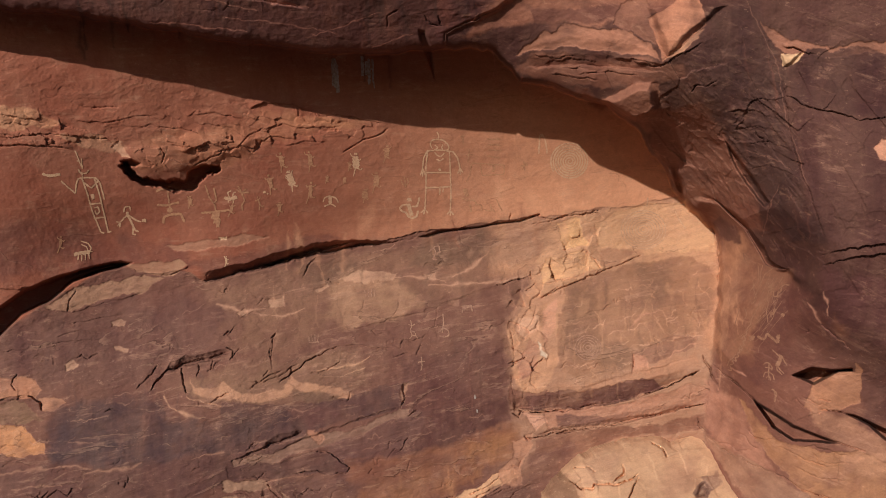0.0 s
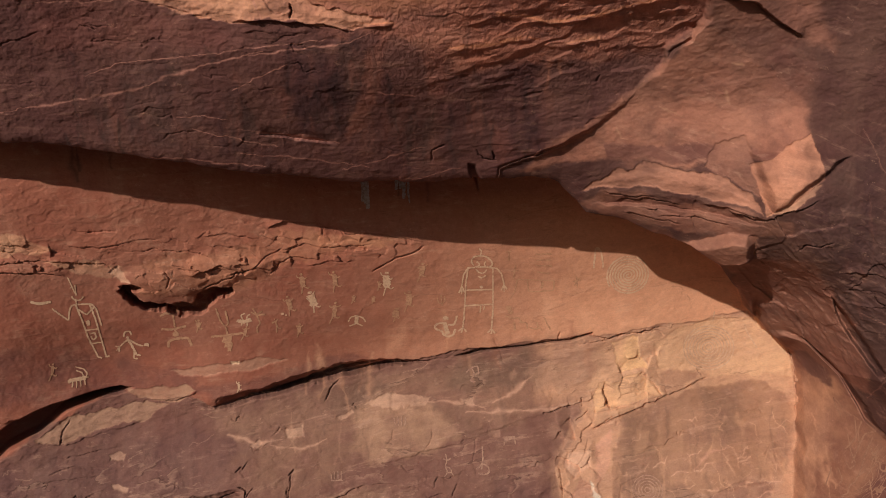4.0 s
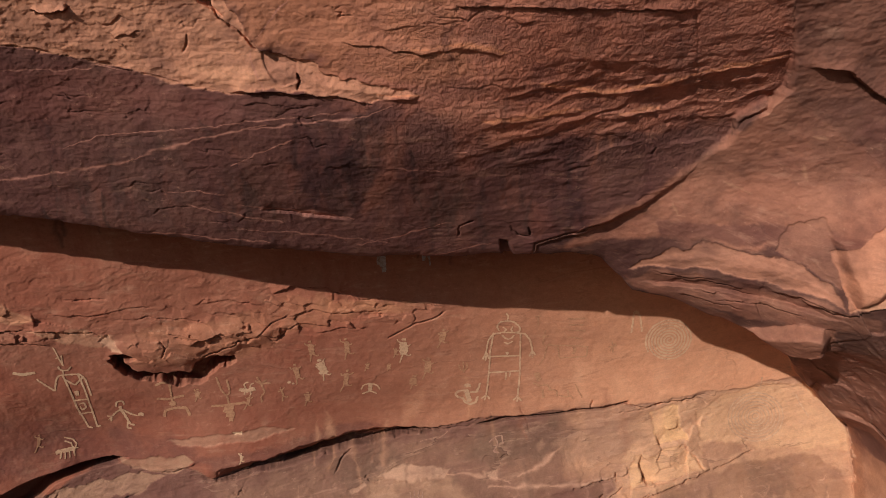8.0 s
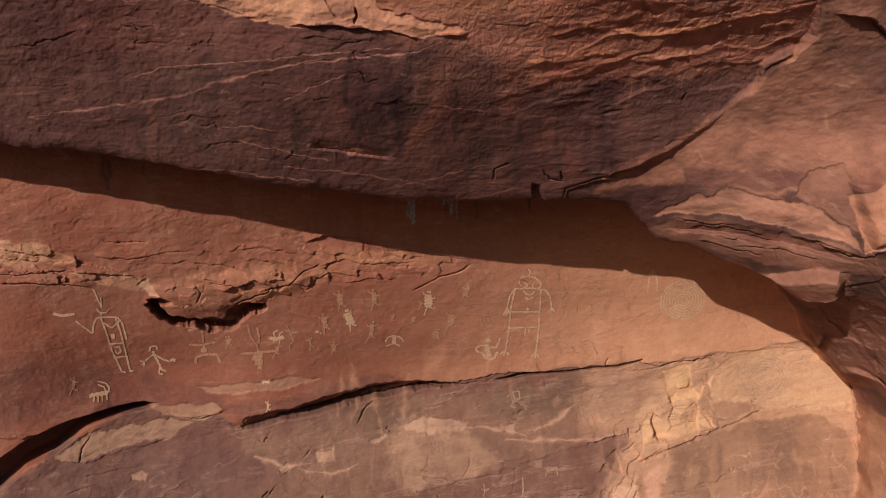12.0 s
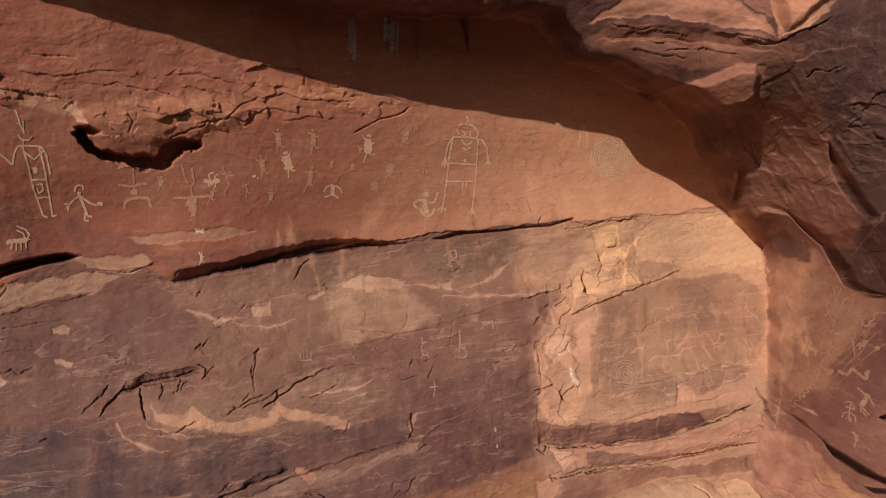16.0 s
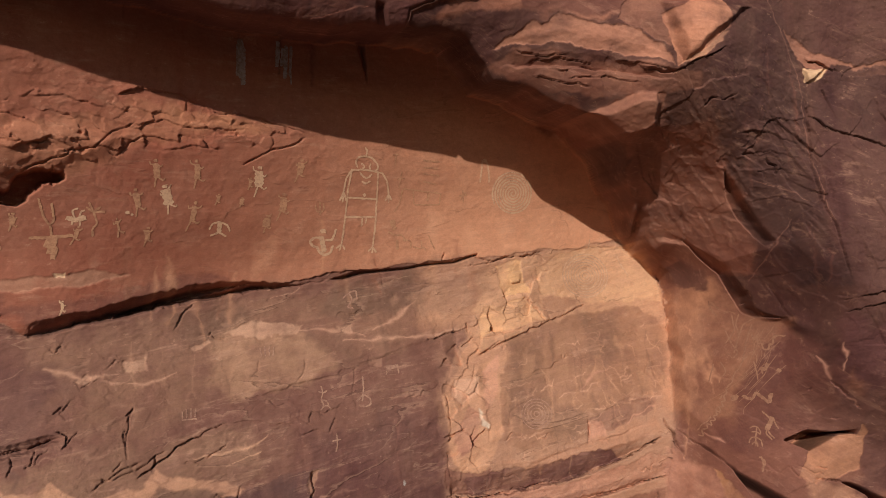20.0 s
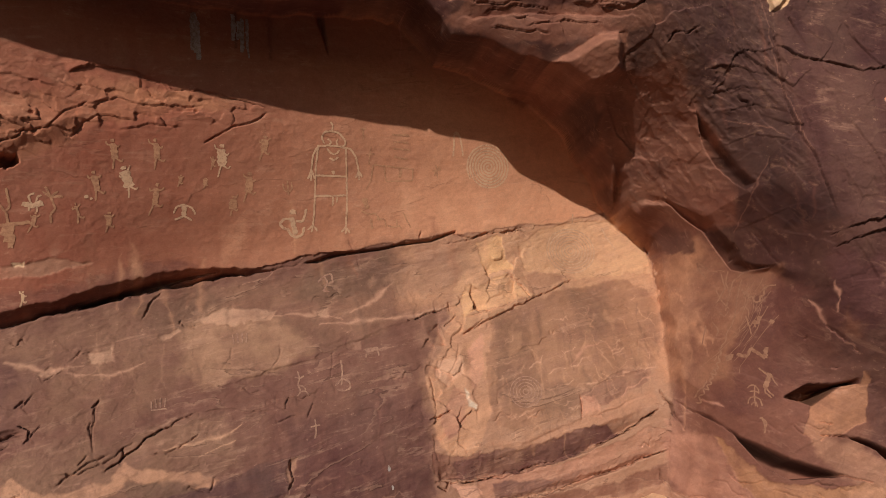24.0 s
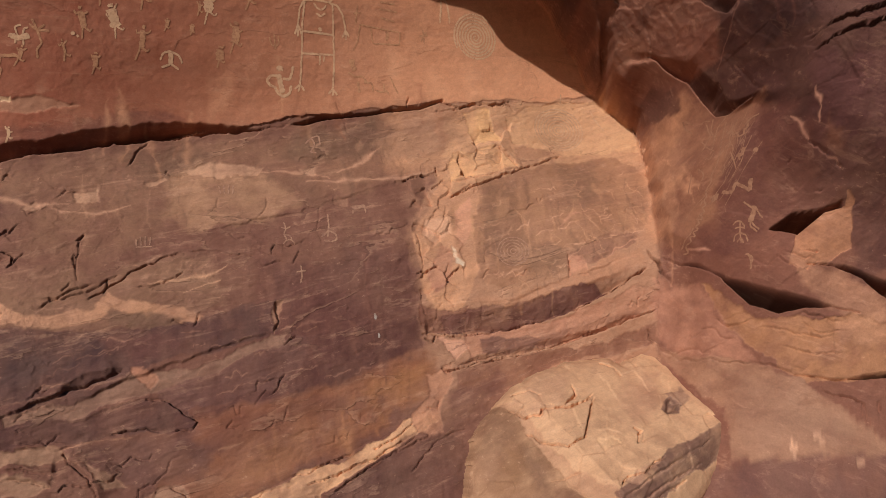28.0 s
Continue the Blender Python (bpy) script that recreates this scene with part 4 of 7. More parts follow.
# layers of the foot
coat((0.099, 0.044, 0.040), [(-1.979, 2.02), (-1.32, 2.014), (-0.868, 2.062), (-0.357, 2.208), (-0.353, 2.006), (-0.667, 1.908), (-1.189, 1.767), (-1.612, 1.615), (-1.954, 1.519)], 1, 0.016)
coat((0.073, 0.038, 0.039), [(-1.918, 1.941), (-1.473, 1.956), (-1.347, 1.83), (-1.732, 1.684), (-1.904, 1.66)], 0.85, 0.06)
coat((0.149, 0.057, 0.049), [(-1.412, 1.961), (-1, 2.011), (-0.9, 1.887), (-1.253, 1.803)], 0.6, 0.05)
coat((0.272, 0.144, 0.101), [(-1.896, 1.482), (-1.611, 1.557), (-1.235, 1.723), (-0.9, 1.758), (-0.389, 1.983), (-0.309, 1.967), (-0.322, 1.904), (-0.6, 1.803), (-0.997, 1.639), (-1.431, 1.551), (-1.608, 1.478), (-1.894, 1.435)], 1, 0.010)
coat((0.577, 0.251, 0.151), [(-1.24, 1.786), (-1.158, 1.772), (-1.077, 1.706), (-1.118, 1.645), (-1.188, 1.684), (-1.232, 1.723)], 0.6, 0.012)
coat((0.420, 0.212, 0.133), [(-0.357, 2.208), (-0.315, 2.2), (-0.323, 2.135), (-0.352, 2.048), (-0.374, 1.99), (-0.38, 2.152)], 0.9, 0.008)
coat((0.141, 0.062, 0.053), [(-1.076, 1.629), (-0.6, 1.797), (-0.303, 1.935), (-0.107, 1.934), (-0.255, 1.703), (-0.568, 1.574), (-0.995, 1.48)], 1, 0.014)
coat((0.102, 0.038, 0.033), [(-0.107, 1.934), (0.562, 2.081), (0.602, 1.857), (0.18, 1.707), (-0.258, 1.601), (-0.669, 1.516), (-0.819, 1.461), (-0.568, 1.585), (-0.255, 1.703)], 1, 0.025)
coat((0.102, 0.043, 0.038), [(-1.949, 1.421), (-1.608, 1.478), (-1.155, 1.592), (-0.996, 1.568), (-0.834, 1.445), (-0.867, 1.398), (-1.12, 1.397), (-1.305, 1.375), (-1.544, 1.338), (-1.945, 1.319)], 1, 0.010)
coat((0.250, 0.094, 0.052), [(-0.802, 1.446), (-0.258, 1.575), (0.601, 1.842), (0.659, 1.696), (0.548, 1.52), (0.161, 1.265), (-0.27, 1.081), (-0.54, 0.941), (-1.145, 0.992), (-0.898, 1.265)], 1, 0.04)
coat((0.361, 0.152, 0.068), [(0.177, 1.626), (0.606, 1.782), (0.569, 1.54), (0.314, 1.385)], 0.8, 0.06)
coat((0.165, 0.059, 0.040), [(-0.77, 1.425), (-0.116, 1.573), (0.1, 1.521), (-0.604, 1.273), (-0.833, 1.261)], 0.75, 0.06)
coat((0.321, 0.137, 0.070), [(-0.538, 1.242), (0.023, 1.407), (0.239, 1.371), (-0.199, 1.148), (-0.605, 1.014)], 0.6, 0.05)
coat((0.127, 0.053, 0.046), [(-1.631, 1.301), (-0.899, 1.362), (-0.67, 1.283), (-0.991, 1.077), (-1.299, 1.093), (-1.483, 1.255)], 0.9, 0.05)
streak((0.347, 0.167, 0.104), [(-0.72, 1.269), (-0.604, 1.285), (-0.564, 1.297)], 0.007, 0.8)
streak((0.347, 0.167, 0.104), [(-1.588, 1.313), (-1.426, 1.348), (-1.213, 1.359)], 0.008, 0.7)
# the pale splintered foot
coat((0.121, 0.052, 0.043), [(-0.136, 0.901), (0.15, 1.047), (0.377, 1.17), (0.69, 1.291), (0.907, 1.282), (0.871, 0.819)], 1, 0.012)
coat((0.658, 0.357, 0.202), [(-0.573, 0.944), (-0.236, 1.071), (0.011, 1.146), (0.383, 1.319), (0.492, 1.393), (0.62, 1.451), (0.687, 1.389), (0.533, 1.271), (0.339, 1.17), (0.153, 1.079), (-0.03, 0.985), (-0.154, 0.903)], 1, 0.008)
coat((0.503, 0.234, 0.140), [(0.501, 1.404), (0.608, 1.539), (0.608, 1.679), (0.679, 1.695), (0.778, 1.758), (0.796, 1.67), (0.682, 1.461), (0.731, 1.31), (0.553, 1.293)], 0.95, 0.010)
coat((0.219, 0.101, 0.073), [(0.379, 1.213), (0.456, 1.261), (0.553, 1.293), (0.493, 1.226), (0.395, 1.168)], 0.8, 0.008)
for pts in ([(-1.999, 1.307), (-1.602, 1.31), (-1.536, 1.261), (-1.714, 1.214), (-1.993, 1.213)], [(-1.992, 1.175), (-1.713, 1.179), (-1.618, 1.1), (-1.765, 1.062), (-1.988, 1.089)], [(-1.084, 1.046), (-0.928, 1.073), (-0.88, 1.015), (-0.927, 0.972), (-1.114, 0.99)], [(-1.452, 1.223), (-1.331, 1.166), (-1.254, 1.084), (-1.344, 1.062)]):
    coat((0.361, 0.197, 0.127), pts, 0.9, 0.010)
# the freshly broken rib
coat((0.577, 0.289, 0.165), [(0.578, 2.682), (0.729, 2.958), (0.773, 3.096), (0.864, 3.189), (1.031, 3.149), (1.181, 3.111), (1.052, 2.826), (1.048, 2.427), (0.961, 2.231), (0.867, 2.062), (0.705, 2.128), (0.605, 2.322)], 1, 0.022)
coat((0.658, 0.314, 0.202), [(0.876, 2.826), (1.006, 2.972), (1.018, 2.735), (0.914, 2.552)], 0.8, 0.02)
coat((0.658, 0.368, 0.241), [(0.676, 2.8), (0.833, 2.824), (0.865, 2.701), (0.736, 2.623), (0.653, 2.696)], 0.85, 0.012)
coat((0.420, 0.178, 0.121), [(0.775, 2.605), (0.853, 2.562), (0.819, 2.355), (0.71, 2.235), (0.647, 2.36), (0.709, 2.522)], 0.7, 0.015)
coat((0.850, 0.720, 0.556), [(0.856, 2.602), (0.877, 2.559), (0.881, 2.496), (0.919, 2.451), (0.892, 2.411), (0.861, 2.443), (0.858, 2.512)], 0.8, 0.010)
coat((0.209, 0.084, 0.058), [(0.594, 2.151), (0.782, 2.107), (0.951, 2.124), (0.939, 1.946), (0.696, 1.966), (0.587, 2.022)], 0.9, 0.010)
# the smooth pale field with the rings
coat((0.577, 0.304, 0.173), [(0.887, 3.56), (1.389, 3.755), (2.169, 3.818), (2.483, 3.39), (2.483, 3.234), (1.811, 3.295), (1.244, 3.101), (0.891, 3), (0.827, 3.266)], 1, 0.03)
coat((0.361, 0.186, 0.116), [(0.468, 3.518), (0.933, 3.624), (1.017, 3.436), (0.83, 3.31), (0.497, 3.262), (0.341, 3.349)], 0.9, 0.05)
coat((0.637, 0.349, 0.193), [(1.334, 3.626), (1.49, 3.732), (2.159, 3.821), (2.453, 3.493), (2.446, 3.391), (1.633, 3.359), (1.372, 3.413)], 0.9, 0.012)
coat((0.723, 0.395, 0.191), [(1.021, 3.633), (1.21, 3.67), (1.236, 3.52), (1.299, 3.43), (1.094, 3.395), (1.056, 3.496)], 0.9, 0.008)
coat((0.679, 0.366, 0.188), [(0.912, 3.285), (1.233, 3.396), (1.413, 3.221), (1.122, 3.141), (0.897, 3.086)], 0.9, 0.010)
coat((0.361, 0.176, 0.105), [(1.383, 3.386), (1.777, 3.373), (1.474, 3.204), (1.397, 3.246)], 0.8, 0.02)
# the grey-brown weathered block
coat((0.334, 0.161, 0.093), [(1.11, 3.061), (1.381, 3.158), (1.812, 3.3), (2.196, 3.354), (2.474, 3.198), (2.387, 2.66), (2.062, 2.637), (1.686, 2.51), (1.707, 2.33), (1.236, 2.201), (1.04, 2.308), (1.018, 2.647)], 1, 0.018)
coat((0.199, 0.096, 0.059), [(1.137, 3.023), (1.375, 3.123), (1.39, 2.717), (1.524, 2.522), (1.251, 2.393), (1.038, 2.495)], 0.75, 0.06)
coat((0.181, 0.095, 0.062), [(1.737, 3.272), (2.004, 3.319), (2.062, 2.989), (1.777, 2.806)], 0.6, 0.06)
coat((0.149, 0.078, 0.052), [(1.391, 2.535), (1.686, 2.51), (1.688, 2.343), (1.368, 2.282)], 0.5, 0.05)
for pts in ([(1.483, 3.103), (1.576, 3.119), (1.575, 2.709), (1.478, 2.563), (1.461, 2.755)], [(2.208, 3.281), (2.341, 3.226), (2.274, 2.734), (2.142, 2.675)], [(1.224, 2.957), (1.314, 2.981), (1.312, 2.789), (1.221, 2.743)], [(1.803, 2.962), (1.872, 2.963), (1.845, 2.694), (1.762, 2.673)]):
    coat((0.420, 0.212, 0.121), pts, 0.6, 0.02)
coat((0.261, 0.120, 0.080), [(1.702, 2.472), (1.965, 2.613), (2.289, 2.635), (2.266, 2.528), (2.017, 2.389), (1.757, 2.382)], 0.95, 0.010)
coat((0.596, 0.272, 0.174), [(1.688, 2.457), (1.81, 2.458), (1.855, 2.291), (1.692, 2.278)], 0.9, 0.008)
for pts in ([(1.973, 2.392), (2.076, 2.481), (2.224, 2.546), (2.32, 2.566)], [(1.88, 2.355), (2.059, 2.376), (2.25, 2.425)], [(1.669, 2.703), (1.777, 2.806), (1.919, 2.845)]):
    streak((0.558, 0.267, 0.171), pts, 0.012, 0.8)
# the two ledges under it: varnish and pale stone, with shaded undersides and lit tops painted in
coat((0.452, 0.216, 0.127), [(0.931, 2.157), (1.233, 2.168), (1.66, 2.291), (1.925, 2.368), (2.301, 2.468), (2.327, 2.338), (1.909, 2.259), (1.652, 2.202), (1.148, 2.112)], 0.9, 0.02)
coat((0.141, 0.053, 0.043), [(0.741, 2.072), (1.148, 2.116), (1.653, 2.21), (1.908, 2.25), (2.007, 2.181), (1.642, 2.054), (1.219, 1.977), (0.773, 1.958)], 1, 0.008)
coat((0.469, 0.214, 0.134), [(0.915, 1.941), (1.644, 2.03), (2.22, 2.178), (2.402, 2.113), (2.353, 1.999), (1.851, 1.907), (1.209, 1.81), (0.948, 1.774), (0.888, 1.889)], 1, 0.010)
coat((0.141, 0.061, 0.051), [(1.012, 1.903), (1.468, 1.92), (1.396, 1.813), (1.039, 1.786)], 0.85, 0.014)
coat((0.219, 0.101, 0.073), [(1.469, 1.939), (1.681, 1.96), (1.633, 1.868), (1.419, 1.836)], 0.6, 0.02)
coat((0.229, 0.094, 0.059), [(0.829, 1.704), (1.634, 1.811), (2.317, 1.904), (2.349, 1.786), (1.627, 1.716), (1.194, 1.557), (0.844, 1.524)], 1, 0.014)
coat((0.149, 0.057, 0.043), [(0.749, 1.575), (1.202, 1.671), (1.198, 1.362), (0.896, 1.149), (0.77, 1.291)], 1, 0.03)
coat((0.723, 0.366, 0.243), [(0.702, 1.929), (0.865, 1.913), (0.934, 1.856), (0.823, 1.771), (0.752, 1.84)], 0.95, 0.007)

# lower wall: scarps, cracks and ledges
crack([(-0.87, 2.677), (-0.222, 2.834), (0.283, 3.011), (0.612, 3.102), (0.779, 3.152)], 0.003, 0.002, 0.012, 0.16, 0.03)
crack([(0.485, 3.076), (0.779, 3.157)], 0.009, 0.05, 0.02, 0.06, 0.05)
crack([(0.779, 3.193), (0.789, 3.132)], 0.012, 0.04, 0, 0.1, 0)
crack([(-1.254, 3.142), (-1.208, 3.253), (-1.133, 3.329)], 0.006, 0.03)
for pts in ([(-0.779, 2.798), (-0.703, 2.874), (-0.718, 2.95)], [(-0.475, 2.773), (-0.399, 2.874), (-0.384, 2.95)], [(-0.046, 2.899), (-0.071, 2.697), (-0.046, 2.596)], [(0.081, 3.683), (0.157, 3.481), (0.258, 3.354)]):
    crack(pts, 0.004, 0.012)
# overhung lips of the hollow
ramp([(-2.447, 2.394), (-2.245, 2.455), (-2.043, 2.495), (-1.881, 2.525)], [(-2.467, 2.283), (-2.336, 2.343), (-2.083, 2.404), (-1.881, 2.475)], 0.10)
crack([(-2.639, 2.101), (-2.558, 2.217), (-2.447, 2.318), (-2.336, 2.369), (-2.093, 2.424), (-1.901, 2.485)], 0.007, 0.04, 0.012, 0.05)
crack([(-2.346, 2.353), (-2.326, 2.232), (-2.295, 2.101)], 0.009, 0.05)
crack([(-1.941, 2.535), (-1.881, 2.485), (-1.901, 2.414)], 0.010, 0.05)
for pts in ([(-2.194, 2.394), (-2.169, 2.318), (-2.204, 2.252)], [(-2.053, 2.424), (-2.083, 2.343), (-2.113, 2.293)], [(-2.75, 2.141), (-2.639, 2.252), (-2.548, 2.369)], [(-2.609, 2.141), (-2.548, 2.252)], [(-1.537, 2.596), (-1.497, 2.637)], [(-1.547, 2.394), (-1.527, 2.571), (-1.497, 2.657)], [(-1.916, 2.394), (-1.84, 2.485), (-1.815, 2.52)], [(-1.739, 2.141), (-1.588, 2.252), (-1.436, 2.318)]):
    crack(pts, 0.005, 0.03)
crack([(-1.48, 2.204), (-1.325, 2.307), (-1.165, 2.432), (-1.003, 2.496), (-0.895, 2.538)], 0.010, 0.07, -0.012, 0.06)
crack([(-1.369, 2.266), (-1.352, 2.334)], 0.010, 0.04, 0, 0.1, 0)
crack([(-0.902, 2.531), (-0.732, 2.542), (-0.593, 2.513), (-0.469, 2.512)], 0.005, 0.03, 0.008, 0.05)
for pts in ([(-1.739, 2.204), (-1.603, 2.212), (-1.451, 2.267), (-1.289, 2.381)], [(-1.552, 2.522), (-1.555, 2.434), (-1.53, 2.321)], [(-1.611, 2.264), (-1.561, 2.319)], [(-1.197, 2.275), (-1.035, 2.323), (-0.902, 2.409)]):
    crack(pts, 0.005, 0.025)
for pts in ([(-3.483, 2.596), (-3.256, 2.672), (-2.953, 2.647)], [(-3.66, 2.535), (-3.307, 2.571), (-3.028, 2.596)], [(-3.357, 2.723), (-3.155, 2.758), (-2.902, 2.808)], [(-3.964, 2.47), (-3.66, 2.52), (-3.408, 2.535)]):
    crack(pts, 0.004, 0.012, 0.008, 0.06)
crack([(-3.711, 2.091), (-3.61, 2.03), (-3.58, 1.949)], 0.010, 0.05)
crack([(-4.267, 2.06), (-3.964, 2.05), (-3.762, 2.08), (-3.61, 2.065)], 0.006, 0.02, 0.03, 0.06)
crack([(-3.812, 2.293), (-3.863, 2.192), (-3.812, 2.116)], 0.006, 0.03)
crack([(-3.357, 2.839), (-3.317, 2.975), (-3.276, 3.041)], 0.007, 0.04)
crack([(-3.534, 2.859), (-3.307, 2.834), (-2.927, 2.95), (-2.675, 3.001)], 0.004, 0.008, 0.02, 0.06)
crack([(-1.897, 1.509), (-1.728, 1.572), (-1.465, 1.684), (-1.246, 1.775)], 0.007, 0.03, 0.045, 0.12, 0.04)
ramp([(-1.614, 1.668), (-1.467, 1.736), (-1.315, 1.784), (-1.234, 1.804)], [(-1.612, 1.603), (-1.465, 1.669), (-1.314, 1.728), (-1.227, 1.771)], 0.07)
crack([(-1.552, 1.568), (-1.403, 1.623), (-1.22, 1.71), (-0.998, 1.789), (-0.667, 1.901), (-0.361, 1.995)], 0.003, 0.006, 0.022, 0.08)
crack([(-0.358, 2.193), (-0.344, 2.101), (-0.367, 1.996)], 0.004, 0.01, -0.025, 0.05)
crack([(-0.322, 1.897), (-0.278, 1.94), (-0.231, 1.969)], 0.006, 0.03)
crack([(-0.343, 1.631), (-0.323, 1.694), (-0.304, 1.717)], 0.005, 0.03)
crack([(-1.139, 1.602), (-0.996, 1.568), (-0.925, 1.504), (-0.84, 1.438), (-0.867, 1.398), (-0.963, 1.382)], 0.006, 0.03, -0.020, 0.06, 0.04)
crack([(-1.33, 1.38), (-1.214, 1.405), (-1.114, 1.414), (-1.02, 1.385)], 0.006, 0.03, 0.018, 0.05)
crack([(-1.888, 1.316), (-1.602, 1.317), (-1.426, 1.345)], 0.003, 0.008, 0.012, 0.06)
crack([(-1.578, 1.3), (-1.496, 1.21), (-1.435, 1.145), (-1.369, 1.004)], 0.012, 0.07, 0.05, 0.10, 0.03)
crack([(-1.884, 1.224), (-1.713, 1.193), (-1.598, 1.182)], 0.006, 0.03, 0.03, 0.06)
crack([(-1.881, 1.161), (-1.754, 1.142), (-1.624, 1.098)], 0.008, 0.04, 0.03, 0.06)
crack([(-0.991, 1.07), (-0.896, 1.019), (-0.88, 0.969)], 0.010, 0.05, 0.03, 0.06)
crack([(-0.573, 0.956), (-0.236, 1.079), (0.011, 1.158), (0.384, 1.331), (0.494, 1.402)], 0.003, 0.01, -0.035, 0.10, 0.02)
for pts in ([(-0.288, 1.075), (-0.184, 1.083), (-0.095, 1.131), (0.085, 1.197)], [(-0.203, 1.003), (0.008, 1.065), (0.23, 1.148), (0.456, 1.261)], [(-0.032, 0.962), (0.151, 1.063), (0.339, 1.162), (0.552, 1.281)], [(0.23, 1.203), (0.378, 1.268), (0.514, 1.358)], [(0.377, 1.17), (0.493, 1.211), (0.612, 1.284)]):
    crack(pts, 0.006, 0.04, 0.020, 0.04, 0.06)
crack([(0.465, 1.033), (0.545, 1.116), (0.668, 1.238), (0.77, 1.291), (0.889, 1.296)], 0.005, 0.03)
crack([(0.6, 1.463), (0.68, 1.441), (0.705, 1.508), (0.646, 1.529)], 0.007, 0.04)
# rib and block
ramp([(0.63, 2.074), (0.82, 2.073), (0.941, 2.082)], [(0.624, 1.966), (0.697, 1.962), (0.813, 1.957)], 0.06)
crack([(0.584, 2.376), (0.66, 2.392), (0.743, 2.438)], 0.007, 0.05)
crack([(0.602, 2.275), (0.618, 2.159), (0.647, 2.084)], 0.006, 0.03, -0.02, 0.05)
for pts in ([(0.636, 2.442), (0.62, 2.602), (0.598, 2.683)], [(0.742, 2.687), (0.81, 2.781), (0.84, 2.892)], [(0.866, 2.954), (0.954, 3.024), (1.054, 3.069)], [(0.968, 3.185), (1.024, 3.102)], [(0.794, 2.293), (0.841, 2.393), (0.917, 2.433)], [(0.748, 3.029), (0.835, 3.089)]):
    crack(pts, 0.005, 0.03, 0.008, 0.04)
crack([(0.859, 2.964), (1.11, 3.076), (1.428, 3.2), (1.632, 3.29), (1.785, 3.363)], 0.007, 0.05, 0.010, 0.05, 0.05)
crack([(0.877, 3.087), (1.112, 3.131), (1.421, 3.22)], 0.004, 0.02)
crack([(1.27, 3.386), (1.359, 3.296), (1.423, 3.216)], 0.007, 0.04)
crack([(0.754, 3.618), (1.067, 3.679), (1.389, 3.755)], 0.004, 0.02, 0.01, 0.05)
crack([(2.321, 2.455), (1.922, 2.348), (1.659, 2.283), (1.233, 2.162), (0.931, 2.151)], 0.003, 0.0, -0.02, 0.08)
ramp([(0.741, 2.072), (1.148, 2.116), (1.653, 2.21), (1.908, 2.25), (2.192, 2.345)], [(0.742, 1.953), (1.219, 1.977), (1.644, 2.05), (2.006, 2.176), (2.275, 2.295)], 0.10)
crack([(0.597, 1.961), (0.812, 1.941), (1.219, 1.974), (1.645, 2.049), (2.004, 2.166), (2.302, 2.32)], 0.011, 0.14, 0, 0.1, 0.03)
crack([(0.622, 1.929), (0.676, 1.903), (0.704, 1.952)], 0.014, 0.07, 0, 0.1, 0.02)
ramp([(1, 1.812), (1.381, 1.865), (1.848, 1.93), (2.348, 2.047)], [(0.759, 1.711), (1, 1.763), (1.458, 1.816), (2.346, 2.017)], 0.07)
crack([(0.742, 1.699), (0.997, 1.753), (1.458, 1.816), (1.854, 1.905), (2.346, 2.017)], 0.011, 0.14, 0, 0.1, 0.03)
crack([(0.727, 1.729), (0.765, 1.683), (0.798, 1.718)], 0.014, 0.07, 0, 0.1, 0.02)
crack([(1.716, 2.472), (1.892, 2.545), (2.076, 2.595), (2.277, 2.624)], 0.003, 0.0, -0.02, 0.05)
crack([(1.694, 2.473), (1.716, 2.38), (1.693, 2.287)], 0.006, 0.04)

# ---- side wall: colours ----
side_wall = smooth(side_in, -0.02, 0.04) * (1 - smooth(w_front, 0.0, 0.5))
over(ALL, side_wall, (0.209, 0.080, 0.054))
# tan hollow, coloured paler to stand in for sunlight its shape misses
coat((0.536, 0.259, 0.147), [(2.442, 3.454), (2.653, 3.507), (2.791, 3.354), (2.734, 3.1), (2.586, 2.826), (2.443, 2.524), (2.353, 2.503), (2.459, 3.033)], 1, 0.06)
coat((0.111, 0.042, 0.034), [(2.392, 3.644), (2.47, 3.683), (2.61, 3.596), (2.667, 3.45), (2.528, 3.453), (2.44, 3.563)], 0.9, 0.02)
# pecked zone, raised in colour for the same missing sunlight
coat((0.341, 0.150, 0.087), [(2.774, 3.31), (3.074, 3.199), (2.873, 2.754), (2.71, 2.419), (2.533, 2.324), (2.407, 2.442), (2.644, 2.772)], 0.9, 0.05)
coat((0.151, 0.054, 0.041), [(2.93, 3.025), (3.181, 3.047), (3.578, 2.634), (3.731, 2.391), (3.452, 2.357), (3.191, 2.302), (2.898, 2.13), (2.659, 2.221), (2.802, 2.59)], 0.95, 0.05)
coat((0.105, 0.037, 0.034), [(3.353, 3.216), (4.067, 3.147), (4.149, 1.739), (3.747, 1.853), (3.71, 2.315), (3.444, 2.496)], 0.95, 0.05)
coat((0.269, 0.105, 0.060), [(3.463, 2.803), (3.603, 2.678), (3.587, 2.575), (3.468, 2.608)], 0.6, 0.04)
coat((0.470, 0.207, 0.113), [(3.381, 2.323), (3.48, 2.306), (3.694, 2.299), (3.695, 2.364), (3.75, 2.334), (3.731, 2.012), (3.371, 1.946), (3.235, 1.961)], 1, 0.008)
coat((0.409, 0.189, 0.115), [(3.242, 2.003), (3.7, 1.876), (4.15, 1.527), (4.11, 1.284), (3.594, 1.653), (3.317, 1.838)], 1, 0.03)
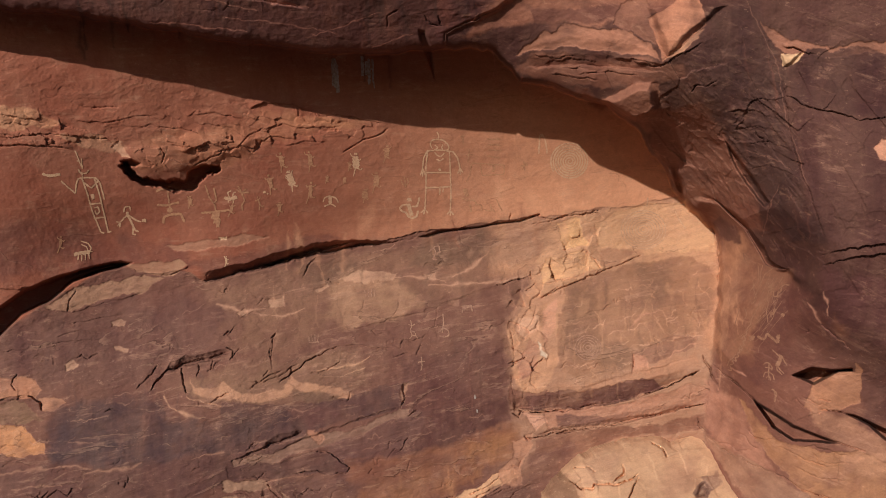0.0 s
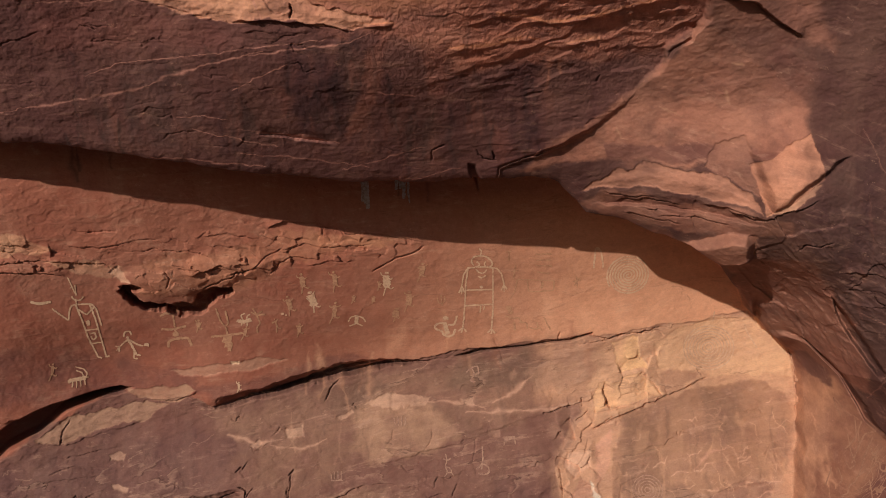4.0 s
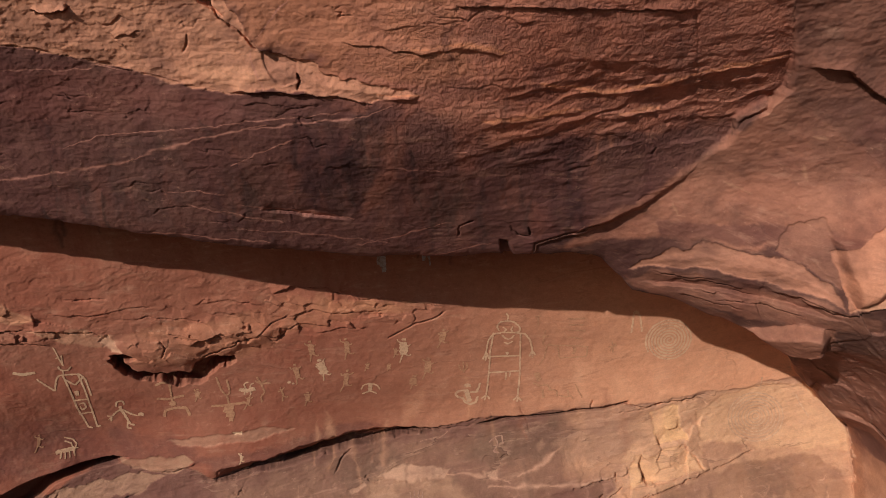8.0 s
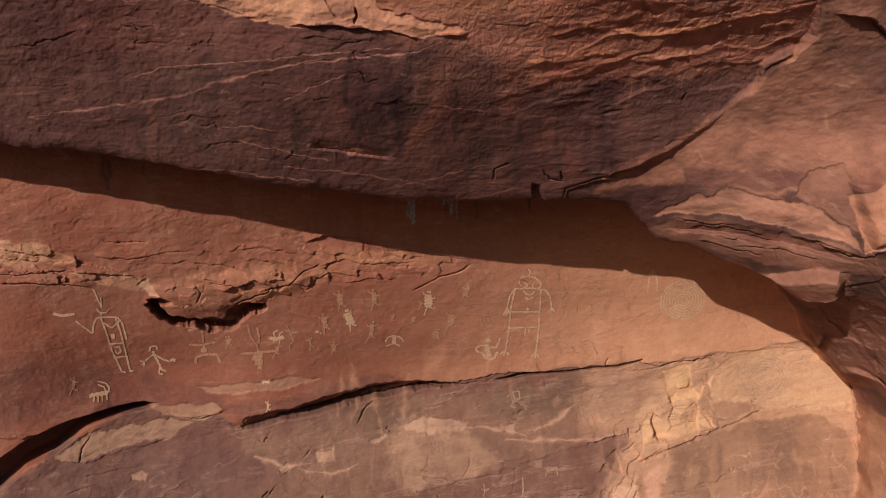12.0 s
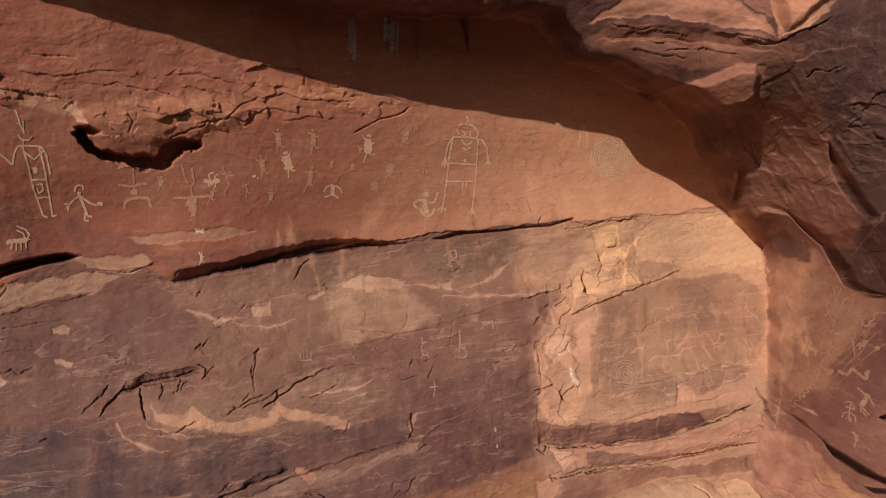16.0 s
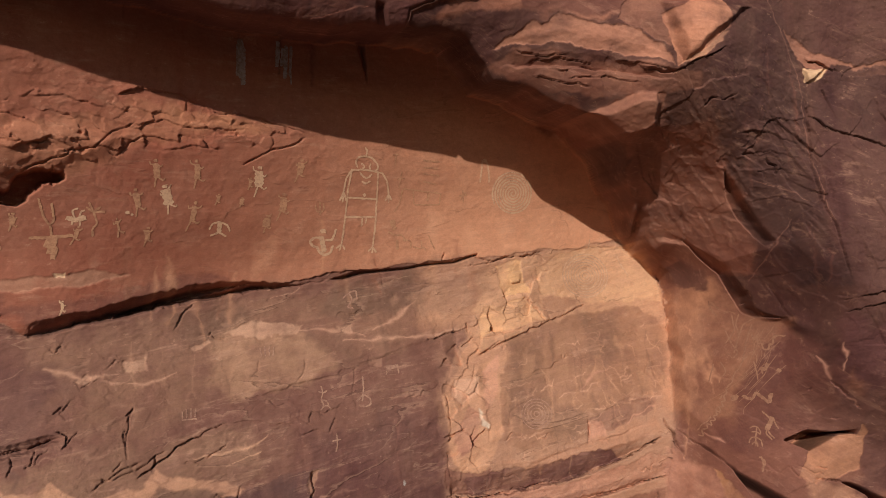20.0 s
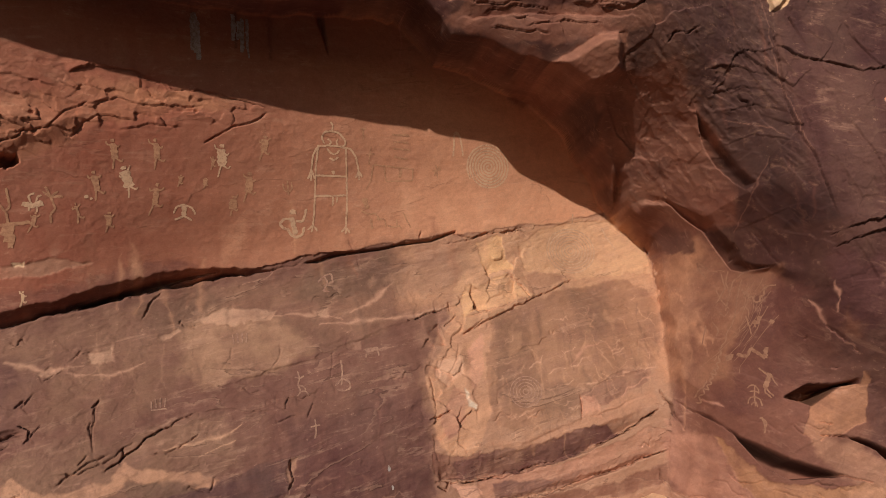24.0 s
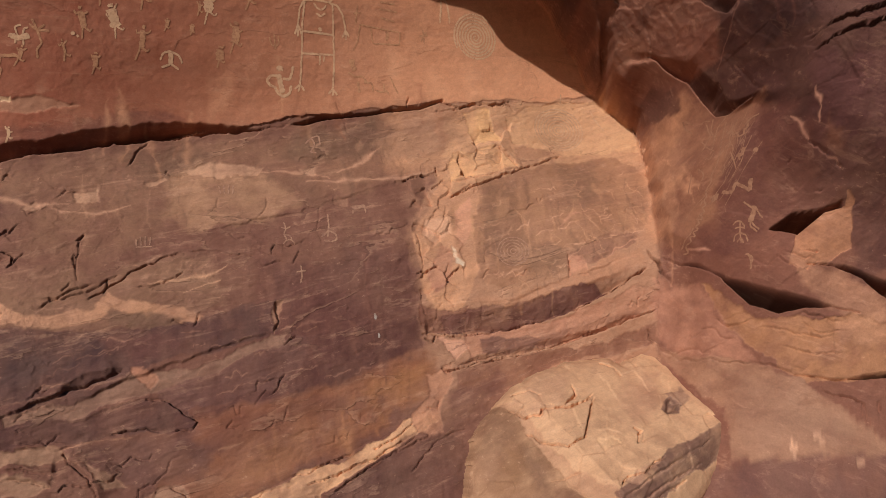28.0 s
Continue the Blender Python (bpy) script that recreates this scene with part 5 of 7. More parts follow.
coat((0.438, 0.196, 0.128), [(2.315, 2.215), (2.544, 2.145), (2.817, 1.654), (2.987, 1.395), (2.752, 1.484), (2.468, 1.62), (2.331, 1.808)], 1, 0.03)
coat((0.394, 0.177, 0.091), [(2.625, 2.065), (2.951, 1.71), (3.294, 1.602), (3.698, 1.61), (4.151, 1.457), (4.131, 1.16), (3.621, 1.126), (3.264, 1.197), (3.009, 1.444), (2.782, 1.704)], 1, 0.012)
coat((0.519, 0.249, 0.146), [(3.576, 1.584), (4.045, 1.585), (3.964, 1.343), (3.643, 1.413)], 0.7, 0.03)
coat((0.380, 0.193, 0.121), [(2.345, 1.698), (2.986, 1.384), (3.19, 1.257), (3.973, 0.568), (3.964, 0.511), (2.682, 0.773), (2.715, 1.181), (2.392, 1.599)], 1, 0.02)
coat((0.328, 0.170, 0.113), [(2.769, 1.32), (3.187, 1.226), (3.554, 0.795), (3.442, 0.656), (2.732, 0.834)], 0.8, 0.08)
coat((0.167, 0.073, 0.059), [(2.604, 0.78), (3.97, 0.545), (3.895, 0.184), (2.006, 0.644), (2.411, 0.776)], 1, 0.010)
for pts in ([(3.286, 0.787), (3.332, 0.808), (3.377, 0.771), (3.354, 0.733), (3.304, 0.74)], [(3.107, 0.775), (3.153, 0.805), (3.168, 0.721), (3.12, 0.683)], [(3.56, 0.558), (3.648, 0.55), (3.633, 0.507), (3.561, 0.511)]):
    coat((0.709, 0.393, 0.254), pts, 0.9, 0.008)
for pts in ([(3.406, 3.02), (3.441, 2.916), (3.436, 2.811)], [(3.267, 2.925), (3.337, 2.803), (3.384, 2.73)], [(2.589, 2.336), (2.684, 2.289), (2.722, 2.251)], [(3.528, 2.585), (3.594, 2.564), (3.638, 2.511)]):
    streak((0.572, 0.272, 0.185), pts, 0.012, 0.85)
# side wall: deep holes that stand in for shaded undersides, wedge and cracks
crack([(2.373, 3.666), (2.435, 3.561), (2.466, 3.417), (2.474, 3.236), (2.457, 3.011)], 0.007, 0.05, 0.02, 0.05, 0.05)
hole([(2.394, 3.61), (2.436, 3.558), (2.476, 3.398), (2.46, 3.412), (2.421, 3.544)], 0.12)
hole([(3.124, 2.276), (3.297, 2.344), (3.493, 2.326), (3.663, 2.337), (3.669, 2.305), (3.535, 2.303), (3.312, 2.185)], 0.50)
hole([(3.363, 1.962), (3.68, 1.919), (3.862, 1.832), (4.149, 1.703), (4.145, 1.576), (3.961, 1.684), (3.813, 1.82), (3.566, 1.946)], 0.45)
hole([(2.499, 2.294), (2.815, 2.032), (3.139, 1.819), (3.495, 1.681), (3.777, 1.588), (3.551, 1.657), (3.137, 1.679), (2.949, 1.796), (2.778, 2.047), (2.626, 2.207)], 0.50)
hole([(3.209, 1.244), (3.528, 1.143), (4.166, 1.157), (4.175, 1.108), (3.768, 1.115), (3.439, 1.173)], 0.50)
crack([(2.326, 2.455), (2.371, 2.344), (2.431, 2.226)], 0.016, 0.08, 0.02, 0.05)
crack([(2.396, 2.381), (2.477, 2.304), (2.528, 2.247)], 0.010, 0.05, 0.02, 0.04)
crack([(2.383, 2.274), (2.439, 2.21), (2.478, 2.141)], 0.010, 0.05)
crack([(2.273, 1.895), (2.299, 1.823), (2.328, 1.765)], 0.008, 0.05)
crack([(2.328, 1.769), (2.468, 1.623), (2.606, 1.558), (2.784, 1.463), (2.968, 1.408)], 0.005, 0.03, 0.010, 0.05, 0.04)
crack([(2.949, 1.42), (3.079, 1.343), (3.197, 1.247)], 0.010, 0.06, 0.03, 0.08)
crack([(3.384, 1.106), (3.632, 0.996), (3.875, 0.881), (4.018, 0.819)], 0.006, 0.05)
crack([(3.667, 0.927), (3.735, 0.802), (3.801, 0.653)], 0.004, 0.03)
crack([(2.712, 1.796), (2.797, 1.71), (2.872, 1.696), (2.969, 1.692)], 0.006, 0.04, 0.02, 0.05)
for pts in ([(2.605, 1.762), (2.697, 1.727), (2.759, 1.653), (2.833, 1.61)], [(2.568, 1.723), (2.621, 1.735)], [(2.987, 1.633), (3.21, 1.539), (3.455, 1.431)], [(3.299, 1.579), (3.416, 1.476), (3.66, 1.479)], [(3.127, 1.47), (3.346, 1.35), (3.623, 1.327)]):
    crack(pts, 0.004, 0.015, 0.012, 0.05)
crack([(3.377, 2.727), (3.485, 2.641), (3.547, 2.592)], 0.010, 0.06)
crack([(3.59, 2.554), (3.638, 2.511)], 0.006, 0.04)
crack([(3.265, 2.66), (3.288, 2.674)], 0.006, 0.03)
crack([(3.451, 2.433), (3.529, 2.427)], 0.006, 0.03)
crack([(3.361, 2.056), (3.473, 2.044)], 0.005, 0.03)

# buttress: shelf, facet, knob, gouges and ledges
bulge([(1.844, 5.568), (2.001, 5.097), (2.183, 5.279), (2.543, 5.599)], 0.05, 0.05)
bulge([(1.393, 4.732), (1.56, 4.783), (1.727, 4.879), (1.859, 4.884), (1.91, 4.818), (1.915, 4.732), (1.93, 4.636), (1.839, 4.555), (1.722, 4.52), (1.54, 4.616)], 0.12, 0.07)
crack([(1.673, 5.073), (1.941, 5.038), (2.103, 5.129), (2.346, 5.255)], 0.007, 0.04, 0.035, 0.07)
ramp([(0.612, 5.114), (1.092, 5.164), (1.598, 5.124), (1.977, 5.063)], [(0.713, 5.013), (1.092, 5.043), (1.598, 5.013), (2.012, 4.982)], 0.05)
for pts in ([(0.89, 5.063), (1.143, 5.104), (1.395, 5.073)], [(1.092, 5.013), (1.345, 5.043), (1.648, 5.003)], [(1.193, 4.962), (1.497, 4.982), (1.749, 4.952)], [(1.522, 5.104), (1.749, 5.094), (1.952, 5.043)], [(0.789, 5.134), (0.991, 5.114), (1.193, 5.134)], [(0.94, 4.972), (1.143, 4.942), (1.395, 4.912)]):
    crack(pts, 0.005, 0.015, 0.016, 0.035)
hole([(2.523, 4.376), (2.669, 4.194), (2.872, 3.895), (2.932, 3.81), (2.872, 3.779), (2.71, 3.971), (2.589, 4.184)], 0.12)
crack([(1.598, 4.538), (1.749, 4.588), (1.901, 4.639), (2.043, 4.659)], 0.005, 0.02, 0.03, 0.06)
crack([(1.749, 4.538), (1.83, 4.588), (1.901, 4.598), (1.941, 4.669)], 0.005, 0.02, 0.015, 0.04)
for pts in ([(1.992, 4.477), (2.245, 4.174), (2.508, 3.86), (2.609, 3.708)], [(2.144, 4.426), (2.447, 4.113), (2.659, 3.769)], [(2.295, 4.527), (2.609, 4.163), (2.76, 3.961)], [(2.184, 4.163), (2.396, 3.901), (2.76, 3.597)], [(2.002, 4.113), (2.204, 3.885), (2.366, 3.708)], [(2.407, 4.265), (2.609, 4.012), (2.836, 3.633)]):
    crack(pts, 0.004, 0.012, 0.022, 0.07)
for pts in ([(2.538, 4.618), (2.76, 4.649), (3.034, 4.548)], [(2.609, 4.467), (2.821, 4.497), (3.094, 4.416)], [(2.669, 4.335), (2.922, 4.366), (3.125, 4.265)], [(2.76, 4.76), (2.943, 4.73), (3.074, 4.77)], [(2.7, 4.113), (2.912, 4.153), (3.165, 4.052)], [(2.103, 4.593), (2.235, 4.543), (2.417, 4.457)]):
    crack(pts, 0.004, 0.010, 0.014, 0.05)
crack([(3.044, 5.033), (3.064, 4.72), (3.125, 4.315), (3.276, 3.911), (3.428, 3.456)], 0.005, 0.02, 0.02, 0.12)
crack([(3.377, 3.344), (3.62, 3.405), (3.964, 3.456), (4.126, 3.476)], 0.008, 0.05, 0.05, 0.08, 0.04)
crack([(3.398, 3.253), (3.671, 3.324), (3.964, 3.365), (4.126, 3.375)], 0.009, 0.06, 0.04, 0.07, 0.04)
bulge([(3.034, 5.154), (3.236, 5.164), (3.125, 5.063), (3.034, 5.033)], 0.04, 0.03)
crack([(2.314, 3.89), (2.48, 3.812), (2.672, 3.615), (2.845, 3.436), (2.917, 3.303)], 0.006, 0.03, 0.05, 0.10, 0.04)
crack([(2.86, 3.438), (2.902, 3.341), (2.906, 3.324)], 0.007, 0.05)
crack([(2.319, 4.139), (2.386, 3.974), (2.432, 3.859), (2.49, 3.788)], 0.004, 0.02)
crack([(2.902, 3.887), (2.931, 3.64), (2.933, 3.521)], 0.004, 0.02, 0.02, 0.08)
crack([(2.962, 3.506), (3.062, 3.299), (3.163, 3.134)], 0.005, 0.02, 0.015, 0.06)
bulge([(2.411, 3.861), (2.563, 3.755), (2.695, 3.648), (2.877, 3.41), (2.913, 3.319), (2.984, 3.258), (3.095, 3.213), (2.953, 3.223), (2.882, 3.263), (2.832, 3.359), (2.7, 3.582), (2.563, 3.704)], -0.12, 0.012)
# drips of patina and washed stone down the faces, and pale laminae along the bedding
luck = random.Random(23)


def drips(count, area, tints, length, width, amount, slope=-88):
    """Many thin streaks inside an outline, in tints taken by chance."""
    p = np.array(area)
    for _ in range(count):
        x, y = luck.uniform(p[:, 0].min(), p[:, 0].max()), luck.uniform(p[:, 1].min(), p[:, 1].max())
        if inside(area, np.array([x]), np.array([y]))[0] < 0.02:
            continue
        a, ln = radians(luck.gauss(slope, 5)), length * luck.uniform(0.4, 1.5)
        pts = [(x + ln * k / 4 * math.cos(a) + luck.gauss(0, 0.012), y + ln * k / 4 * math.sin(a) + luck.gauss(0, 0.012)) for k in range(5)]
        streak(luck.choice(tints), pts, width * luck.uniform(0.5, 1.6), amount * luck.uniform(0.4, 1.0))


drips(70, [(1.103, 3.028), (1.809, 3.279), (2.455, 3.214), (2.39, 2.673), (1.716, 2.38), (1.24, 2.215), (1.024, 2.387)], ((0.559, 0.282, 0.158), (0.522, 0.259, 0.149), (0.183, 0.089, 0.056), (0.158, 0.077, 0.051)), 0.30, 0.016, 0.5)
drips(40, [(1.146, 3.027), (2.455, 3.214), (2.344, 2.675), (1.244, 2.293)], ((0.617, 0.319, 0.185), (0.597, 0.307, 0.183)), 0.14, 0.005, 0.7, -60)
drips(60, [(-1.941, 3.001), (-1.133, 3.294), (0.586, 3.617), (0.738, 3.203), (-0.728, 2.723), (-1.537, 2.495)], ((0.438, 0.230, 0.143), (0.142, 0.071, 0.049), (0.166, 0.078, 0.051)), 0.22, 0.016, 0.5)
drips(50, [(-0.728, 2.596), (0.485, 2.899), (0.536, 1.989), (-0.425, 1.989)], ((0.241, 0.102, 0.072), (0.097, 0.036, 0.032), (0.086, 0.033, 0.029)), 0.30, 0.018, 0.5)
drips(60, [(-3.964, 2.596), (-1.84, 2.798), (-1.941, 2.394), (-1.335, 1.888), (-3.458, 1.585)], ((0.252, 0.113, 0.086), (0.076, 0.039, 0.040), (0.230, 0.105, 0.076)), 0.25, 0.012, 0.4)
drips(40, [(-0.67, 1.385), (0.564, 1.737), (0.389, 1.398), (-0.406, 1.059)], ((0.454, 0.192, 0.091), (0.166, 0.060, 0.039)), 0.30, 0.018, 0.5)
drips(60, [(-0.93, 3.961), (2.002, 3.911), (2.002, 3.82), (-0.425, 3.531), (-1.941, 3.304), (-1.84, 3.708)], ((0.701, 0.340, 0.190), (0.298, 0.108, 0.060)), 0.28, 0.022, 0.45)
drips(110, [(-3.272, 6.532), (-1.191, 6.488), (0.655, 6.277), (0.519, 5.842), (-0.463, 5.379), (-3.338, 5.568)], ((0.032, 0.014, 0.015), (0.034, 0.015, 0.016), (0.166, 0.056, 0.042)), 0.45, 0.030, 0.85, -84)
drips(40, [(-0.82, 7.306), (1.285, 7.256), (1.395, 6.72), (0.105, 6.313), (-0.698, 6.491)], ((0.377, 0.134, 0.073), (0.109, 0.037, 0.031)), 0.40, 0.025, 0.5, -86)
drips(45, [(2.356, 5.326), (2.963, 5.326), (3.317, 3.607), (2.862, 3.961), (2.558, 4.618)], ((0.166, 0.060, 0.045), (0.043, 0.019, 0.020)), 0.35, 0.014, 0.5, -78)
drips(50, [(2.495, 3.351), (2.758, 3.377), (2.68, 2.897), (2.462, 2.498), (2.388, 2.562)], ((0.745, 0.368, 0.210), (0.274, 0.111, 0.067)), 0.30, 0.016, 0.5, -84)
drips(90, [(-3.964, 2.798), (-1.84, 3.001), (-0.728, 2.596), (0.485, 2.798), (0.536, 2.091), (-1.133, 1.787), (-3.964, 1.383)], ((0.438, 0.230, 0.156), (0.392, 0.206, 0.138)), 0.16, 0.0045, 0.6, 12)
drips(50, [(-1.918, 1.956), (-0.385, 2.107), (0.419, 1.932), (0.406, 1.701), (-0.996, 1.537), (-1.891, 1.379)], ((0.422, 0.203, 0.135), (0.377, 0.181, 0.125)), 0.14, 0.0045, 0.6, 14)
drips(60, [(0.738, 2.899), (1.092, 3.102), (2.305, 3.203), (2.305, 2.596), (1.092, 2.141), (0.688, 2.091)], ((0.769, 0.407, 0.258), (0.701, 0.375, 0.234)), 0.10, 0.005, 0.6, 20)

# many small breaks along the bedding, strewn by chance
chance = random.Random(11)


def strew(count, area, slope, length, width, deep, step, ripple=0.02):
    """Short cracks and thin ledges that follow the bedding inside an outline."""
    p = np.array(area)
    made = 0
    while made < count:
        c = np.array([[chance.uniform(p[:, 0].min(), p[:, 0].max()), chance.uniform(p[:, 1].min(), p[:, 1].max())]])
        if inside(area, c[:, 0], c[:, 1])[0] < 0.03:
            continue
        made += 1
        a = radians(chance.gauss(slope, 9))
        ln = length * chance.uniform(0.4, 1.6)
        pts = [(c[0, 0] + ln * (k / 6 - 0.5) * math.cos(a) + chance.gauss(0, ripple), c[0, 1] + ln * (k / 6 - 0.5) * math.sin(a) + chance.gauss(0, ripple)) for k in range(7)]
        crack(pts, width * chance.uniform(0.6, 1.4), deep * chance.uniform(0.2, 1.3), step * chance.uniform(-0.3, 1.4), 0.08, 0.25)


strew(46, [(-4.985, 2.088), (-3.972, 2.544), (-2.199, 3.05), (-0.729, 3.405), (0.537, 3.557), (0.537, 1.784), (-0.932, 1.176), (-4.985, 1.075)], 14, 0.26, 0.004, 0.02, 0.010)
strew(20, [(0.993, 3.101), (2.361, 3.354), (2.335, 1.784), (0.892, 1.733)], 14, 0.18, 0.004, 0.02, 0.010)
strew(5, [(-4.478, 4.773), (-1.945, 4.748), (-0.426, 4.469), (-1.135, 4.266), (-2.705, 3.962), (-4.478, 4.114)], 9, 0.30, 0.007, 0.02, 0.018)
strew(24, [(-4.478, 1.581), (0.486, 1.632), (0.588, 0.568), (-4.478, 0.315)], 16, 0.30, 0.004, 0.02, 0.012)
strew(45, [(-3.972, 7.306), (1.094, 7.306), (0.892, 5.938), (0.385, 5.482), (-1.439, 5.279), (-3.972, 5.634)], 4, 0.35, 0.005, 0.006, 0.004)
strew(1, [(1.601, 6.394), (3.931, 6.141), (3.931, 4.418), (2.361, 4.114), (2.006, 5.026), (1.094, 5.33)], -12, 0.25, 0.008, 0.03, 0.022)
strew(1, [(2.107, 4.57), (3.374, 4.317), (3.425, 3.304), (2.614, 3.709)], -48, 0.22, 0.010, 0.03, 0.025)
strew(6, [(2.513, 2.189), (3.931, 1.987), (3.931, 1.075), (2.513, 1.277)], -18, 0.3, 0.007, 0.02, 0.02)

# ---- relief at every scale ----
tilt_s = GS * math.cos(0.22) + GH * math.sin(0.22)
tilt_h = GH * math.cos(0.22) - GS * math.sin(0.22)
DEPTH += np.select([REGION == 0, REGION == 1], [0.008, 0.010], 0.025) * fbm(GS, GH, 0.9, 3, 21)
DEPTH += np.select([REGION == 0, REGION == 1, REGION == 2], [0.0014, 0.0015, 0.007], 0.0035) * fbm(tilt_s, 2.4 * tilt_h, 0.30, 5, 33, 0.6)
gu0, gv0 = GS * 0.62 - GH * 0.78, GS * 0.78 + GH * 0.62
# thin layers flaked away, with crisp torn edges
def spalls(u, v, size, seed, levels, edge=0.03):
    f = fbm(u, v, size, 5, seed, 0.55)
    return sum(smooth(f, a, a + edge) for a in levels) / len(levels)


def patch(s0, s1, h0, h1):
    return CLIFF.window([(s0, h0), (s1, h1)], 0)


w = patch(-7, 2.6, -1, 3.8)
DEPTH[w] += np.where(REGION[w] == 2, 0.011, 0.0) * spalls(tilt_s[w] * 0.35, tilt_h[w], 0.32, 101, (-0.55, -0.2, 0.15, 0.5))
w = patch(0.3, 6, -1, 9)
DEPTH[w] += np.where(REGION[w] == 3, 0.007, 0.0) * smooth(front_in[w] + side_in[w], 0.05, 0.5) * spalls(GS[w] * 0.8 - GH[w] * 0.3, GS[w] * 0.3 + GH[w] * 0.9, 0.40, 111, (-0.5, -0.1, 0.3))
w = patch(-7, 2.6, 2.2, 6)
rough_band = smooth(GH[w], 4.15, 4.45) * (1 - smooth(GS[w], -0.6, 0.1))
DEPTH[w] += np.where(REGION[w] == 1, 0.002 + 0.005 * rough_band, 0.0) * spalls(GS[w] * 0.45 - GH[w] * 0.1, GH[w], 0.26, 121, (-0.4, 0.0, 0.4))
w = patch(-7, 1.6, 5, 9)
DEPTH[w] += np.where(REGION[w] == 0, 0.004, 0.0) * spalls(GS[w] * 0.3, GH[w], 0.30, 131, (-0.4, 0.0, 0.4))
# broken facets: each a little tilted against its neighbours
def facets(u, v, size, seed):
    i, j = np.floor(u / size).astype(np.int64), np.floor(v / size).astype(np.int64)
    best, out = np.full(u.shape, 1e9), np.zeros(u.shape)

    def chip(a, b, k):
        q = (a * 374761393 + b * 668265263 + (seed + k) * 974634653) & 0xFFFFFFFF
        q = ((q ^ (q >> 13)) * 1274126177) & 0xFFFFFFFF
        return ((q ^ (q >> 16)) & 0xFFFF) / 65535.0

    for di in (-1, 0, 1):
        for dj in (-1, 0, 1):
            a, b = i + di, j + dj
            du, dv = u - (a + chip(a, b, 0)) * size, v - (b + chip(a, b, 1)) * size
            d = du * du + dv * dv
            k = d < best
            best = np.where(k, d, best)
            out = np.where(k, ((chip(a, b, 2) - 0.5) * du + (chip(a, b, 3) - 0.5) * dv) / size + 0.5 * (chip(a, b, 4) - 0.5), out)
    return out


w = patch(0.3, 6, 3, 7.4)
fs, fh, gu, gv = GS[w], GH[w], gu0[w], gv0[w]
crag = (REGION[w] == 3) * smooth(front_in[w], 0.03, 0.2) * (1 - smooth(fh, 4.9, 5.4))
DEPTH[w] += crag * (0.040 * facets(0.7 * gu + 0.03 * fbm(fs, fh, 0.2, 3, 7), gv, 0.36, 3) + 0.010 * facets(0.7 * gu, gv + 0.02 * fbm(fs, fh, 0.15, 3, 8), 0.14, 13))
w = patch(2.0, 6, -1, 5)
fore = (REGION[w] == 3) * smooth(side_in[w], 0.02, 0.2) * (1 - smooth(front_in[w], -0.2, 0.0))
DEPTH[w] += fore * 0.010 * facets(GS[w] * 0.6 + GH[w] * 0.2, GH[w] - GS[w] * 0.2 + 0.02 * fbm(GS[w], GH[w], 0.2, 3, 7), 0.30, 23)
RIB = [(0.537, 3.253), (0.775, 3.182), (1.145, 3.557), (1.449, 3.608), (1.373, 3.405), (1.474, 3.228), (1.246, 3.101), (0.892, 2.924), (0.968, 2.392), (0.79, 2.037), (0.613, 1.885), (0.537, 2.392)]
w = CLIFF.window(RIB, 0.1)
DEPTH[w] += smooth(inside(RIB, GS[w], GH[w]), -0.02, 0.08) * 0.070 * facets(GS[w] + 0.02 * fbm(GS[w], GH[w], 0.1, 3, 9), GH[w] * 0.8, 0.10, 33)
# the rough broken band on the panel
for band, high in (([(-2.877, 4.305), (-2.548, 4.426), (-1.638, 4.669), (-1.133, 4.669), (-0.425, 4.507), (-0.728, 4.366), (-1.537, 4.305), (-1.941, 4.113), (-2.295, 4.052), (-2.7, 4.113)], 0.030), ([(-4.469, 4.77), (-3.66, 4.669), (-3.357, 4.558), (-2.892, 4.366), (-3.458, 4.285), (-4.469, 4.325)], 0.026), ([(-2.7, 4.618), (-1.941, 4.72), (-1.588, 4.74), (-1.739, 4.618), (-2.447, 4.457)], 0.014)):
    w = CLIFF.window(band, 0.1)
    DEPTH[w] += smooth(inside(band, WS[w], WH[w]), -0.02, 0.08) * high * facets(0.55 * GS[w] + 0.03 * fbm(GS[w], GH[w], 0.1, 3, 9), GH[w] + 0.25 * GS[w], 0.075, 53)
# gouges that run down the buttress to the right
w = patch(1.6, 3.6, 3, 5.3)
gouge = fbm(gu0[w] * 0.12, gv0[w], 0.09, 4, 57, 0.55)
zone = (REGION[w] == 3) * smooth(front_in[w], 0.02, 0.15) * smooth(GS[w], 1.7, 2.1) * (1 - smooth(GS[w], 3.0, 3.4)) * (1 - smooth(GH[w], 4.7, 5.2))
DEPTH[w] += zone * (0.006 * np.abs(gouge) + 0.007 * smooth(gouge, 0.1, 0.14))
# rippled break: short ledges that dip to the right
w = patch(0.9, 3.6, 3, 5.4)
ru, rv = GS[w] * 0.93 - GH[w] * 0.36, GS[w] * 0.36 + GH[w] * 0.93
rip = fbm(ru * 0.42 + 0.02 * fbm(ru, rv, 0.1, 2, 19), rv, 0.085, 4, 58, 0.55)
zone = (REGION[w] == 3) * smooth(front_in[w], 0.0, 0.06) * smooth(right_in[w], 0.0, 0.1) * (1 - smooth(GS[w], 2.75, 2.95)) * (0.25 + 0.75 * smooth(fbm(GS[w], GH[w], 0.5, 3, 59), -0.3, 0.3)) * (1 - 0.85 * smooth(GH[w], 4.55, 4.8))
DEPTH[w] += zone * (0.008 * np.abs(rip) + 0.007 * smooth(rip, 0.15, 0.22))
